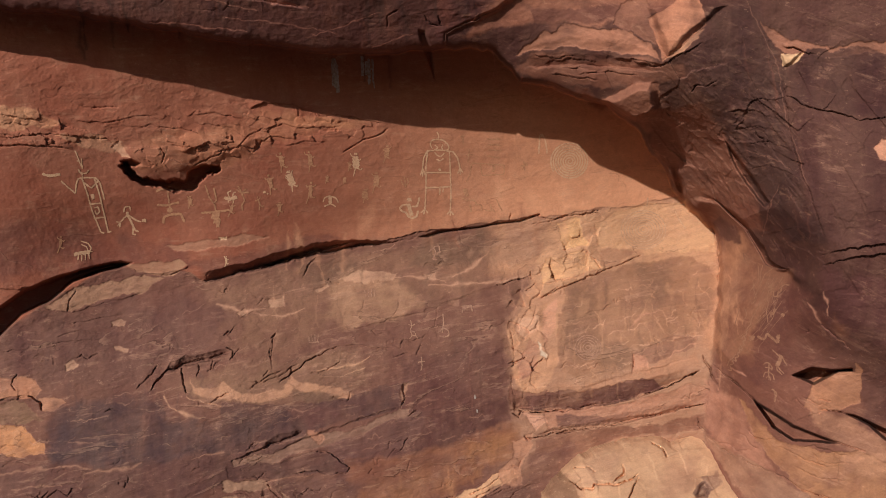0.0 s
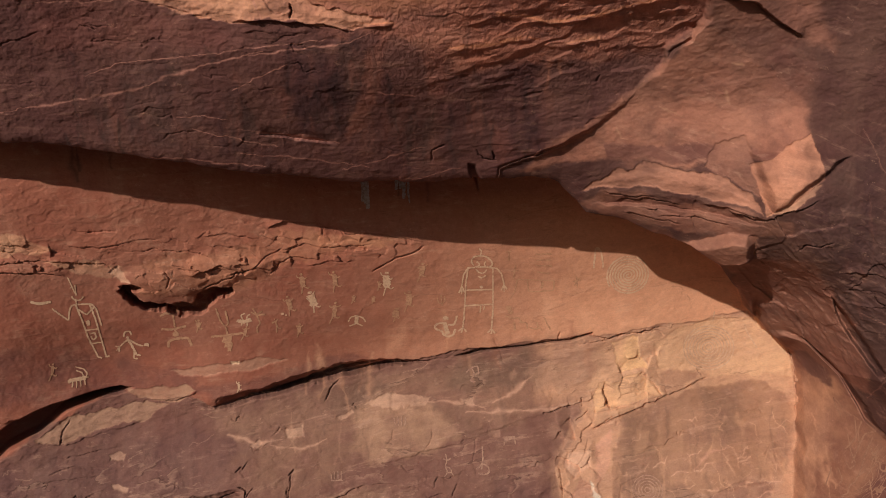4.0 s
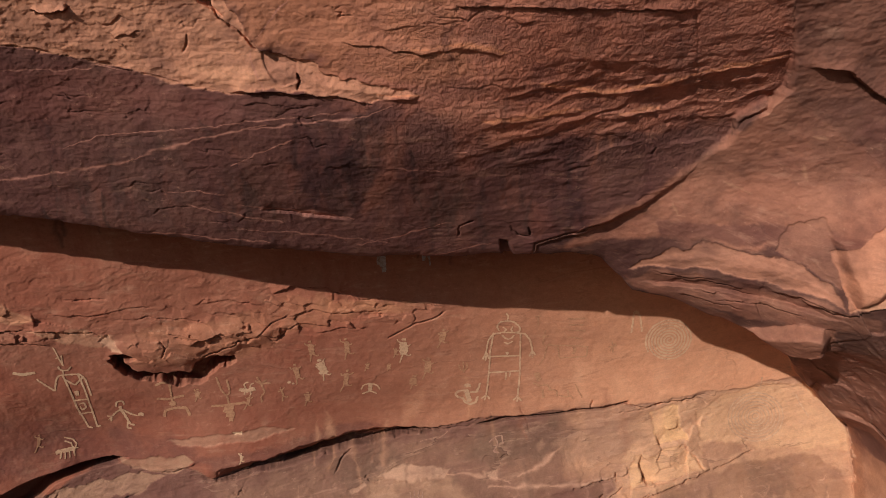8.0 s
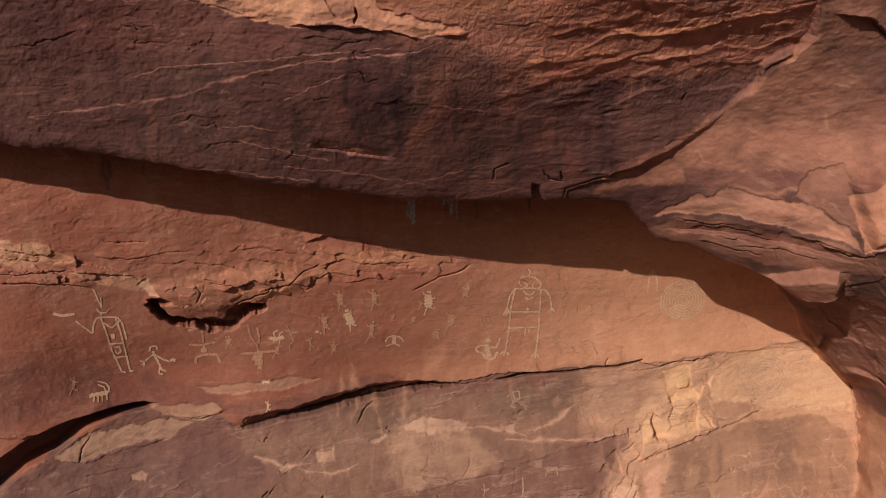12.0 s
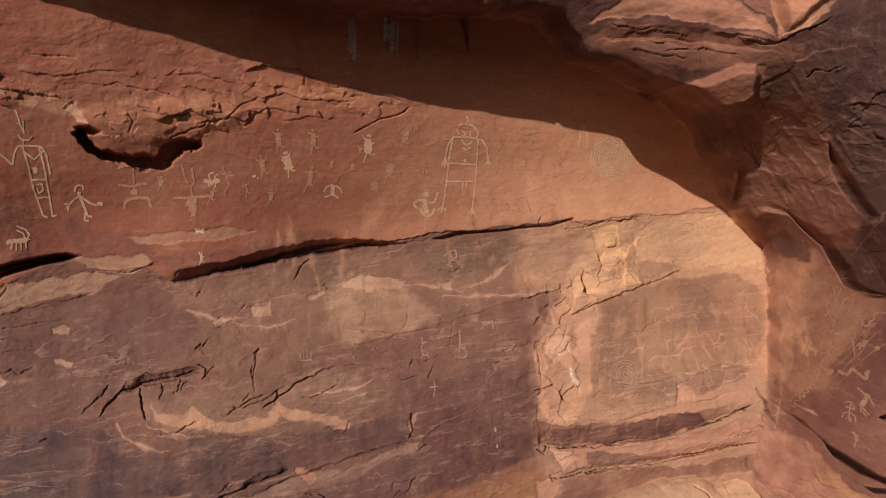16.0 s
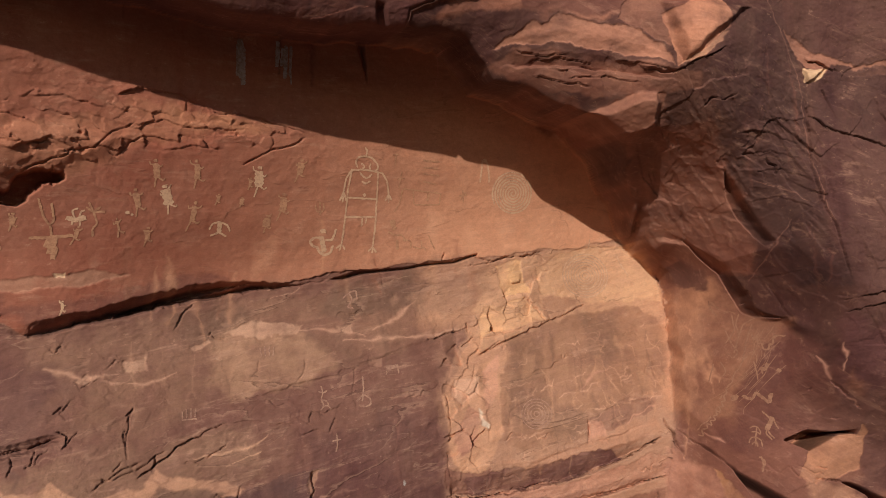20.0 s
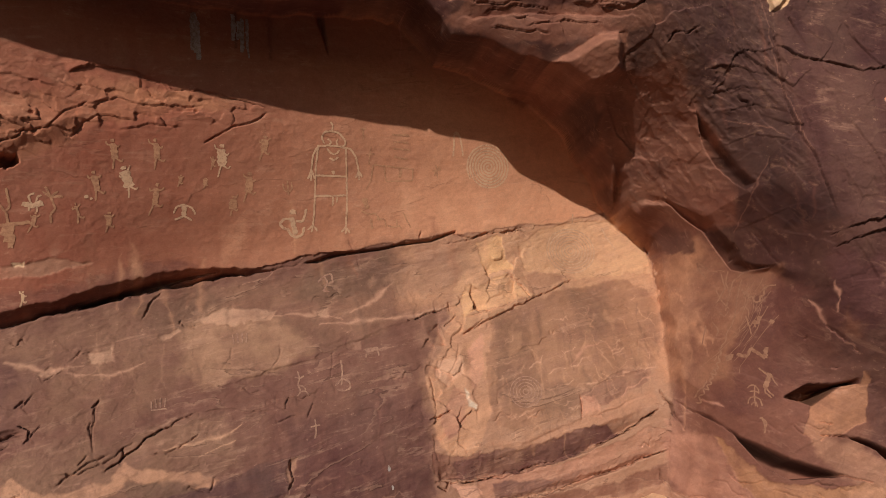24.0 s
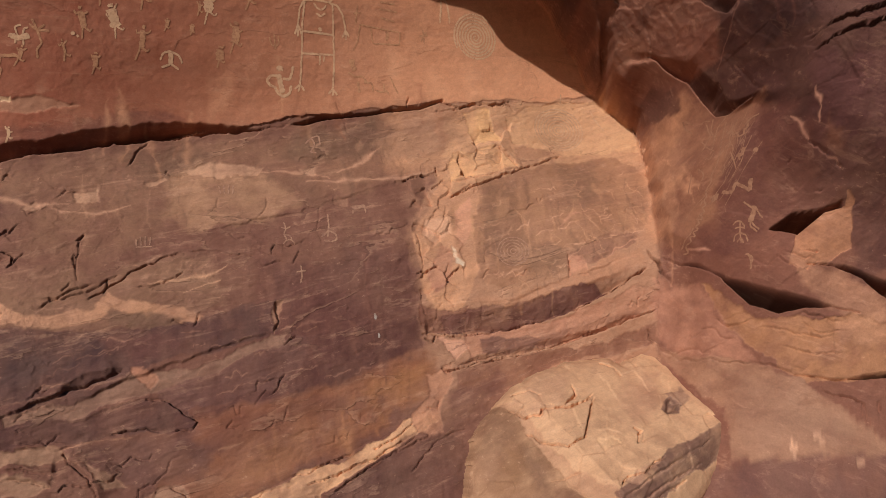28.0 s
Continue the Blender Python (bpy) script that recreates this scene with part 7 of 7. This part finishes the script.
outline_lines = [
    [(-0.137, 4.287), (-0.152, 4.14), (-0.152, 3.998), (-0.157, 3.851), (-0.162, 3.755)], [(0.056, 4.281), (0.066, 4.089), (0.071, 3.896), (0.066, 3.744)], [(-0.162, 3.755), (-0.198, 3.724)], [(-0.162, 3.755), (-0.172, 3.709)], [(-0.162, 3.755), (-0.132, 3.719)],
    [(0.066, 3.744), (0.035, 3.709)], [(0.066, 3.744), (0.066, 3.699)], [(0.066, 3.744), (0.096, 3.704)], [(-0.096, 4.297), (-0.117, 4.332), (-0.101, 4.373), (-0.051, 4.383), (0.005, 4.373), (0.046, 4.332), (0.056, 4.297), (0.025, 4.281), (-0.081, 4.287)],
    [(-0.046, 4.383), (-0.035, 4.423), (-0.056, 4.444)], [(-0.081, 4.281), (-0.142, 4.276), (-0.172, 4.221), (-0.182, 4.124)], [(0.03, 4.276), (0.091, 4.271), (0.132, 4.211), (0.152, 4.124)], [(-0.182, 4.124), (-0.203, 4.059)], [(-0.182, 4.124), (-0.182, 4.048)], [(-0.182, 4.124), (-0.157, 4.064)]]
inner_lines = [
    [(0.152, 4.124), (0.132, 4.074)], [(0.152, 4.124), (0.157, 4.064)], [(0.152, 4.124), (0.177, 4.084)], [(-0.147, 4.084), (0.066, 4.084)], [(-0.147, 3.947), (0.066, 3.957)], [(-0.076, 4.266), (-0.046, 4.231), (-0.005, 4.231), (0.01, 4.261)], [(-0.056, 4.205), (-0.025, 4.185), (0.005, 4.211)],
    (0.022, [(-0.035, 4.119), (-0.02, 4.099)]), [(-0.071, 4.332), (-0.046, 4.307), (-0.061, 4.292)], [(0, 4.332), (-0.015, 4.307), (0, 4.292)], [(-0.025, 3.947), (-0.03, 3.886)], [(0, 3.947), (0, 3.907)]]
petroglyph("tall_figure_petroglyph", "tall pecked outline with two long upright lines", outline_lines + inner_lines, 0.013)
petroglyph("squatting_figure_petroglyph", "small bright pecked figure with bent limbs", [
    (0.03, [(-0.324, 3.841), (-0.279, 3.841)]), (0.035, [(-0.309, 3.805), (-0.294, 3.744), (-0.279, 3.694)]), [(-0.314, 3.795), (-0.365, 3.795), (-0.39, 3.76), (-0.36, 3.734)], [(-0.279, 3.785), (-0.238, 3.775), (-0.218, 3.82), (-0.213, 3.861)], [(-0.334, 3.734), (-0.309, 3.689), (-0.274, 3.674), (-0.233, 3.694), (-0.223, 3.744)], [(-0.334, 3.724), (-0.38, 3.744)]], 0.017)
petroglyph("striding_figure_petroglyph", "leaning pecked outline with banded body", [
    [(-3.232, 4.033), (-3.186, 3.907), (-3.136, 3.729), (-3.06, 3.552)], [(-3.121, 4.033), (-3.075, 3.896), (-3.04, 3.744), (-2.994, 3.547)], [(-3.262, 4.114), (-3.247, 4.079), (-3.191, 4.074), (-3.171, 4.109)], [(-3.232, 4.074), (-3.222, 4.038)], [(-3.283, 3.983), (-3.267, 4.028), (-3.232, 4.038), (-3.11, 4.038), (-3.07, 3.993), (-3.029, 3.841)],
    [(-3.283, 3.983), (-3.288, 3.896), (-3.349, 3.947), (-3.419, 4.008)], [(-3.161, 3.8), (-3.06, 3.81)], [(-3.126, 3.674), (-3.034, 3.684)], [(-3.217, 3.998), (-3.146, 3.942), (-3.085, 4.013)], (0.03, [(-3.141, 3.891), (-3.126, 3.846)]), [(-3.121, 3.765), (-3.085, 3.78), (-3.07, 3.734), (-3.1, 3.709), (-3.116, 3.744)], [(-3.06, 3.552), (-3.029, 3.542)], [(-2.994, 3.547), (-2.969, 3.562)]], 0.014)
petroglyph("stick_petroglyph", "thin forked pecked line above the striding outline", [[(-3.293, 4.281), (-3.257, 4.19), (-3.227, 4.119)], [(-3.227, 4.119), (-3.237, 4.211)], [(-3.257, 4.19), (-3.278, 4.185)]], 0.011)
petroglyph("club_petroglyph", "short flat pecked bar", [(0.026, [(-3.587, 4.074), (-3.521, 4.053), (-3.425, 4.069)])], 0.02)
petroglyph("big_handed_figure_petroglyph", "small pecked figure with spread fan-shaped ends", [
    [(-2.857, 3.729), (-2.852, 3.775), (-2.806, 3.785), (-2.796, 3.744)], (0.022, [(-2.837, 3.724), (-2.812, 3.724)]), (0.02, [(-2.827, 3.714), (-2.796, 3.658), (-2.756, 3.567)]), [(-2.822, 3.704), (-2.857, 3.674), (-2.888, 3.638)], [(-2.888, 3.638), (-2.923, 3.643)], [(-2.888, 3.638), (-2.913, 3.603)], [(-2.888, 3.638), (-2.893, 3.593)],
    [(-2.812, 3.704), (-2.751, 3.658), (-2.7, 3.643)], (0.03, [(-2.695, 3.658), (-2.655, 3.653)]), [(-2.771, 3.598), (-2.776, 3.527), (-2.746, 3.532)], [(-2.756, 3.567), (-2.72, 3.557)]], 0.014)
petroglyph("horned_animal_petroglyph", "pecked four-legged shape with a curved horn", [
    (0.034, [(-3.303, 3.349), (-3.247, 3.365), (-3.161, 3.375)]), [(-3.161, 3.375), (-3.146, 3.41), (-3.176, 3.451), (-3.242, 3.471)], [(-3.181, 3.39), (-3.186, 3.42), (-3.237, 3.441)], [(-3.262, 3.349), (-3.267, 3.299)], [(-3.232, 3.349), (-3.232, 3.294)], [(-3.202, 3.354), (-3.197, 3.304)], [(-3.171, 3.359), (-3.161, 3.314)], [(-3.161, 3.375), (-3.136, 3.38)]], 0.012)
petroglyph("broad_figure_petroglyph", "faded pecked figure with wide bars", [
    (0.022, [(-2.568, 3.917), (-2.518, 3.937), (-2.462, 3.937), (-2.421, 3.922)]), [(-2.467, 3.932), (-2.452, 3.82), (-2.437, 3.739)], (0.02, [(-2.558, 3.795), (-2.472, 3.79), (-2.361, 3.82)]), (0.022, [(-2.503, 3.628), (-2.497, 3.684), (-2.437, 3.709), (-2.345, 3.714), (-2.315, 3.643)]), (0.05, [(-2.452, 3.77), (-2.432, 3.729)])], 0.016, FAINT)
petroglyph("forked_petroglyph", "faded forked pecked lines over a wedge", [
    [(-2.128, 3.972), (-2.092, 3.861), (-2.052, 3.805), (-2.026, 3.841), (-2.052, 3.947)], [(-2.047, 3.805), (-2.031, 3.729)], (0.02, [(-2.163, 3.724), (-2.057, 3.729), (-1.91, 3.75)]), (0.08, [(-2.067, 3.709), (-2.001, 3.689)]), (0.06, [(-2.052, 3.658), (-1.991, 3.648)]), (0.04, [(-2.031, 3.613), (-2.001, 3.613)])], 0.014, FAINT)
petroglyph("bird_petroglyph", "small bright pecked bird-like shape", [(0.03, [(-1.96, 3.861), (-1.905, 3.846), (-1.844, 3.866)]), [(-1.91, 3.856), (-1.93, 3.907), (-1.895, 3.922)], [(-1.884, 3.856), (-1.879, 3.902), (-1.854, 3.912)], [(-1.92, 3.846), (-1.92, 3.815)], [(-1.879, 3.846), (-1.874, 3.81)]], 0.012)
petroglyph("branching_petroglyph", "faint branching pecked lines", [[(-1.834, 3.962), (-1.803, 3.902), (-1.773, 3.831)], [(-1.803, 3.902), (-1.849, 3.932)], [(-1.803, 3.902), (-1.763, 3.937)], [(-1.803, 3.902), (-1.733, 3.907)], [(-1.773, 3.831), (-1.803, 3.795), (-1.793, 3.744)]], 0.013, FAINT)


def little_figure(c, high, lean, thick, arms, material=PECK, label="small pecked figure in the row"):
    """A thick upright stroke with short bent side strokes."""
    (cx, cy), k = c, high

    def q(x, y):
        return (cx + k * (x + lean * y), cy + k * y)

    petroglyph("small_figure_petroglyph", label, [
        (thick * 1.15, [q(0, 0.32), q(0.02, 0.0), q(0, -0.18)]), (thick * 0.7, [q(0, 0.36), q(0.01, 0.46)]), [q(-0.02, 0.26), q(-0.17, 0.22 + arms), q(-0.20, 0.32 + arms)], [q(0.03, 0.24), q(0.17, 0.26 - arms), q(0.22, 0.34 - arms)],
        [q(-0.02, -0.15), q(-0.08, -0.34), q(-0.12, -0.5)], [q(0.03, -0.15), q(0.20, -0.26), q(0.24, -0.16)]], 0.011, material, "row of small petroglyphs")


for c, high, lean, thick, arms, m in (([(-1.444, 4.175)], 0.19, -0.2, 0.035, 0.05, FAINT), ([(-1.19, 4.185)], 0.20, -0.15, 0.032, 0.10, FAINT), ([(-0.78, 4.16)], 0.22, -0.05, 0.052, 0.12, PECK), ([(-0.507, 4.251)], 0.17, 0.1, 0.040, -0.05, FAINT),
                                      ([(-1.545, 3.978)], 0.19, -0.25, 0.032, 0.0, FAINT), ([(-1.358, 4.008)], 0.20, -0.35, 0.055, -0.15, PECK), ([(-1.19, 3.907)], 0.21, 0.1, 0.030, 0.0, FAINT), ([(-0.603, 3.998)], 0.20, 0.05, 0.045, 0.10, FAINT),
                                      ([(-0.699, 3.876)], 0.13, 0.0, 0.045, -0.2, FAINT), ([(-1.646, 3.81)], 0.13, -0.3, 0.014, -0.1, FAINT), ([(-0.881, 4.013)], 0.07, 0.0, 0.026, 0.0, FAINT), ([(-0.836, 4.14)], 0.09, 0.0, 0.02, 0.1, FAINT)):
    little_figure(c[0], high, lean, thick, arms, m)
for c, high, lean, thick, arms, m in (([(-1.039, 4.023)], 0.08, 0.1, 0.02, 0.0, FAINT), ([(-1.464, 3.76)], 0.13, 0.0, 0.03, 0.0, FAINT), ([(-1.895, 3.75)], 0.13, 0.2, 0.02, 0.0, FAINT), ([(-2.264, 3.82)], 0.12, 0.0, 0.03, 0.1, FAINT), ([(-3.425, 3.441)], 0.16, 0.1, 0.02, 0.1, FAINT),
                                      ([(-1.94, 3.289)], 0.10, 0.0, 0.016, 0.15, PECK)):
    little_figure(c[0], high, lean, thick, arms, m)
petroglyph("arched_figure_petroglyph", "small pecked shape under an arching line", [[(-1.074, 3.82), (-1.059, 3.861), (-1.013, 3.876), (-0.957, 3.856), (-0.937, 3.815)], (0.03, [(-1.008, 3.871), (-1.008, 3.805)]), [(-1.008, 3.805), (-1.064, 3.78)], [(-1.008, 3.805), (-0.957, 3.78)]], 0.012)
petroglyph("round_petroglyph", "small faint pecked loop with a bar", [[(-0.375, 4.023), (-0.365, 3.978), (-0.329, 3.967), (-0.309, 3.998), (-0.319, 4.033)], [(-0.344, 4.048), (-0.334, 3.952)]], 0.011, FAINT)
petroglyph("dot_petroglyph", "little cluster of pecked spots", [(0.02, [(-1.611, 3.907), (-1.586, 3.912)]), (0.016, [(-1.575, 3.891), (-1.565, 3.902)])], 0.012)
petroglyph("two_bars_petroglyph", "two upright pecked bars joined at the top", [[(0.866, 4.418), (0.861, 4.332), (0.856, 4.251)], [(0.876, 4.418), (0.907, 4.403), (0.922, 4.332), (0.932, 4.256)], (0.025, [(0.866, 4.423), (0.902, 4.408)])], 0.014)
petroglyph("short_bar_petroglyph", "short upright pecked bar", [[(0.177, 4.418), (0.182, 4.332)], [(0.152, 4.408), (0.198, 4.413)]], 0.011, FAINT)
petroglyph("box_petroglyph", "faint pecked rectangle with marks inside", [[(0.253, 4.17), (0.557, 4.15)], [(0.253, 4.17), (0.243, 4.074), (0.208, 3.998)], [(0.223, 4.17), (0.233, 4.271), (0.238, 4.292)], [(0.203, 4.236), (0.263, 4.246)], [(0.547, 4.15), (0.547, 4.069), (0.35, 4.059)], (0.02, [(0.446, 4.15), (0.461, 4.114), (0.446, 4.089)]), [(0.35, 4.059), (0.334, 4.155)]], 0.010, FAINT)
petroglyph("hatched_petroglyph", "faint stacked short pecked bars", [[(0.39, 4.383), (0.517, 4.383)], [(0.4, 4.332), (0.512, 4.332)], [(0.395, 4.287), (0.527, 4.281)], [(0.405, 4.231), (0.507, 4.216)]], 0.012, FAINT)
petroglyph("tangled_petroglyph", "faint tangle of faded pecked lines", [(0.04, [(0.193, 3.942), (0.218, 3.871)]), [(0.172, 3.856), (0.223, 3.831), (0.274, 3.841), (0.309, 3.79)], (0.02, [(0.243, 3.8), (0.253, 3.729)]), [(0.284, 3.8), (0.344, 3.8), (0.35, 3.744)], [(0.365, 3.755), (0.41, 3.739), (0.451, 3.755), (0.466, 3.729)], [(0.426, 3.8), (0.431, 3.75)], [(0.476, 3.846), (0.507, 3.78), (0.532, 3.739)]], 0.012, FAINT)
petroglyph("star_petroglyph", "faint little pecked star", [[(0.694, 4.14), (0.76, 4.155)], [(0.724, 4.185), (0.735, 4.094)], [(0.709, 4.109), (0.75, 4.175)]], 0.012, FAINT)
petroglyph("thin_line_petroglyph", "thin pale scratched line", [[(2.077, 3.739), (2.107, 3.674), (2.173, 3.577)]], 0.010, PALER)
petroglyph("thin_line_petroglyph", "thin pale scratched line", [[(1.834, 3.861), (1.824, 3.775)]], 0.010, PALER)

# on the lower wall
petroglyph("curled_figure_petroglyph", "small pecked figure of curling lines", [[(-0.289, 2.762), (-0.279, 2.711), (-0.294, 2.671), (-0.274, 2.625), (-0.299, 2.595)], [(-0.309, 2.726), (-0.279, 2.711), (-0.248, 2.731)], [(-0.274, 2.625), (-0.243, 2.63), (-0.223, 2.595)], [(-0.294, 2.671), (-0.248, 2.655), (-0.243, 2.63)]], 0.010, DIM)
petroglyph("hand_row_petroglyph", "faint row of short pecked strokes", [[(-1.201, 2.62), (-1.196, 2.569)], [(-1.175, 2.635), (-1.17, 2.574)], [(-1.145, 2.64), (-1.145, 2.574)], [(-1.114, 2.635), (-1.12, 2.579)], [(-1.201, 2.564), (-1.109, 2.569)]], 0.010, DIM)
petroglyph("hand_row_petroglyph", "faint row of short pecked strokes", [[(-0.699, 3.03), (-0.689, 2.969)], [(-0.669, 3.04), (-0.664, 2.969)], [(-0.638, 3.04), (-0.638, 2.969)], [(-0.608, 3.035), (-0.613, 2.969)]], 0.010, DIM)
petroglyph("standing_figure_petroglyph", "faint pecked upright figure", [[(0, 2.822), (0.005, 2.736), (-0.005, 2.65)], [(-0.046, 2.65), (0, 2.696), (0.051, 2.671), (0.056, 2.63), (0.015, 2.61), (-0.035, 2.625)]], 0.012, DIM)
petroglyph("box_petroglyph", "faint small pecked box on legs", [(0.03, [(0.172, 2.878), (0.263, 2.888)]), [(0.177, 2.858), (0.172, 2.828)], [(0.258, 2.873), (0.263, 2.838)]], 0.012, DIM)
petroglyph("squiggle_petroglyph", "faint looping pecked lines", [[(-0.127, 3.37), (-0.086, 3.415), (-0.061, 3.365), (-0.096, 3.309), (-0.051, 3.304)], [(-0.086, 3.415), (-0.035, 3.43), (-0.025, 3.365)]], 0.012, DIM)
petroglyph("thin_figure_petroglyph", "thin faded upright pecked mark", [[(-0.193, 2.437), (-0.187, 2.361), (-0.198, 2.311)], [(-0.223, 2.387), (-0.162, 2.397)]], 0.011, DIM)

# on the side wall
petroglyph("zigzag_petroglyph", "long pale zigzag line pecked on the side wall", [[(3.1, 3.076), (3.06, 3.086), (3.029, 3.066), (3.024, 3.015), (2.994, 3.015), (2.994, 2.974), (2.958, 2.974), (2.958, 3.03), (2.933, 3.015), (2.938, 3.076), (2.918, 3.05), (2.913, 3.096)]], 0.012, SIDEPECK)
petroglyph("branching_line_petroglyph", "wide fan of thin wandering pecked lines", [
    [(2.953, 3.228), (2.877, 3.172), (2.832, 3.066), (2.781, 2.949)], [(2.928, 3.172), (2.867, 3.025), (2.827, 2.904), (2.796, 2.828), (2.761, 2.782), (2.751, 2.721), (2.72, 2.696)], [(2.771, 3.132), (2.781, 3.035), (2.806, 2.954), (2.766, 2.904), (2.746, 2.954)], [(2.822, 3.248), (2.827, 3.137), (2.781, 3.066), (2.746, 3.025)],
    [(2.862, 3.258), (2.837, 3.172), (2.842, 3.081)], [(2.888, 2.883), (2.903, 2.782), (2.908, 2.736)], [(2.695, 2.883), (2.72, 2.812), (2.7, 2.772)], [(2.655, 2.868), (2.629, 2.787), (2.614, 2.726)], [(2.776, 3.263), (2.806, 3.283), (2.842, 3.258)]], 0.008, SIDEPECK)
fan = []
for k in range(20):
    (ax, ay), (bx2, by2) = [(3.029, 3.172), (2.67, 2.569)]
    px, py = ax + chance.uniform(-0.14, 0.06), ay - chance.uniform(0.0, 0.35)
    way, walk_on = (bx2 - ax) * chance.uniform(0.06, 0.14), []
    for _ in range(chance.randint(3, 7)):
        walk_on.append((px, py))
        px, py = px + way + chance.gauss(0, 0.022), py - chance.uniform(0.04, 0.075)
    fan.append((chance.uniform(0.003, 0.0045), walk_on))
petroglyph("fan_petroglyph", "dense fan of thin faded pecked lines", fan, 0.007, SIDEPECK)
petroglyph("meander_petroglyph", "square meander of pecked lines running down the side wall", [
    [(2.73, 2.691), (2.71, 2.681), (2.72, 2.635), (2.695, 2.625), (2.71, 2.579), (2.68, 2.579), (2.7, 2.534), (2.67, 2.539), (2.68, 2.488), (2.649, 2.513), (2.66, 2.468), (2.629, 2.473), (2.649, 2.432), (2.609, 2.432), (2.629, 2.392), (2.589, 2.412), (2.599, 2.367), (2.563, 2.367), (2.584, 2.311), (2.548, 2.321)],
    [(2.69, 2.625), (2.675, 2.595)], [(2.67, 2.539), (2.644, 2.508)], [(2.619, 2.463), (2.594, 2.422), (2.563, 2.407), (2.543, 2.356)]], 0.010, SIDEPECK)
petroglyph("angular_petroglyph", "bold angular pecked band", [(0.022, [(2.812, 2.62), (2.857, 2.595), (2.882, 2.595), (2.898, 2.645), (2.923, 2.62), (2.994, 2.559)]), (0.03, [(2.994, 2.559), (2.999, 2.635)])], 0.012, SIDEPECK)
petroglyph("angular_petroglyph", "short bold angular pecked mark", [(0.026, [(2.923, 2.838), (2.953, 2.812), (2.969, 2.868)]), [(2.933, 2.822), (2.938, 2.787)]], 0.012, SIDEPECK)
petroglyph("dancing_figure_petroglyph", "pale pecked figure with bent lines", [(0.036, [(3.024, 2.453), (3.009, 2.397), (2.989, 2.351)]), [(3.019, 2.432), (2.979, 2.468), (2.948, 2.498)], [(3.034, 2.437), (3.055, 2.392), (3.08, 2.356)], [(2.989, 2.356), (2.984, 2.321), (3.034, 2.275)], [(2.994, 2.356), (3.009, 2.326), (3.05, 2.286)]], 0.011, SIDEPECK)
petroglyph("hooped_figure_petroglyph", "pecked figure with two looping arcs", [[(2.867, 2.367), (2.893, 2.387), (2.923, 2.377), (2.948, 2.336), (2.943, 2.316)], [(2.918, 2.372), (2.913, 2.301), (2.918, 2.23)], [(2.867, 2.255), (2.877, 2.296), (2.913, 2.301), (2.953, 2.275), (2.964, 2.225)], [(2.882, 2.341), (2.913, 2.341), (2.948, 2.321)], [(2.888, 2.245), (2.918, 2.27), (2.933, 2.225)]], 0.010, SIDEPECK)
petroglyph("patch_petroglyph", "small rounded pecked spot on the side wall", [(0.03, [(3.029, 2.822), (3.055, 2.802)])], 0.02, SIDEPECK)
petroglyph("patch_petroglyph", "pale pecked patch beside the meander", [(0.05, [(2.761, 2.625), (2.771, 2.584)])], 0.02, SIDEPECK)
petroglyph("lower_figure_petroglyph", "faded upright pecked mark low on the side wall", [[(2.958, 2.149), (2.974, 2.093), (2.969, 2.032)], [(2.943, 2.149), (2.989, 2.108), (2.979, 2.073)]], 0.014, SIDEPECK)
petroglyph("square_petroglyph", "faint pecked square on the side wall", [[(2.685, 3.365), (2.7, 3.294), (2.736, 3.243)], [(2.695, 3.359), (2.751, 3.294)]], 0.010, SIDEPECK)

WHITE = peck_material("chalky_white_stain", (0.42, 0.34, 0.30), (0.26, 0.16, 0.12), 0.20)
for (cx, cy), wide in (([(-0.973, 5.168)][0], 0.012), ([(-0.679, 5.178)][0], 0.028)):
    strokes = []
    for k in range(9):
        x0, y0, ln = cx + chance.gauss(0, wide), cy - chance.uniform(0.05, 0.12), chance.uniform(0.06, 0.26)
        strokes.append((chance.uniform(0.010, 0.034), [(x0, y0), (x0 + 0.004, y0 - ln / 2), (x0 + chance.gauss(0.006, 0.006), y0 - ln)]))
    petroglyph("dropping_stain", "chalky white streak of droppings under the overhang", strokes, 0.02, WHITE, "white streaks", "streak")["category"] = "stain"
for strokes in ([(0.018, [(0.284, 2.098), (0.289, 2.058)])], [(0.014, [(0.304, 1.966), (0.309, 1.936)])]):
    petroglyph("dropping_stain", "small chalky white streak on the lower wall", strokes, 0.02, WHITE, "white streaks", "streak")["category"] = "stain"
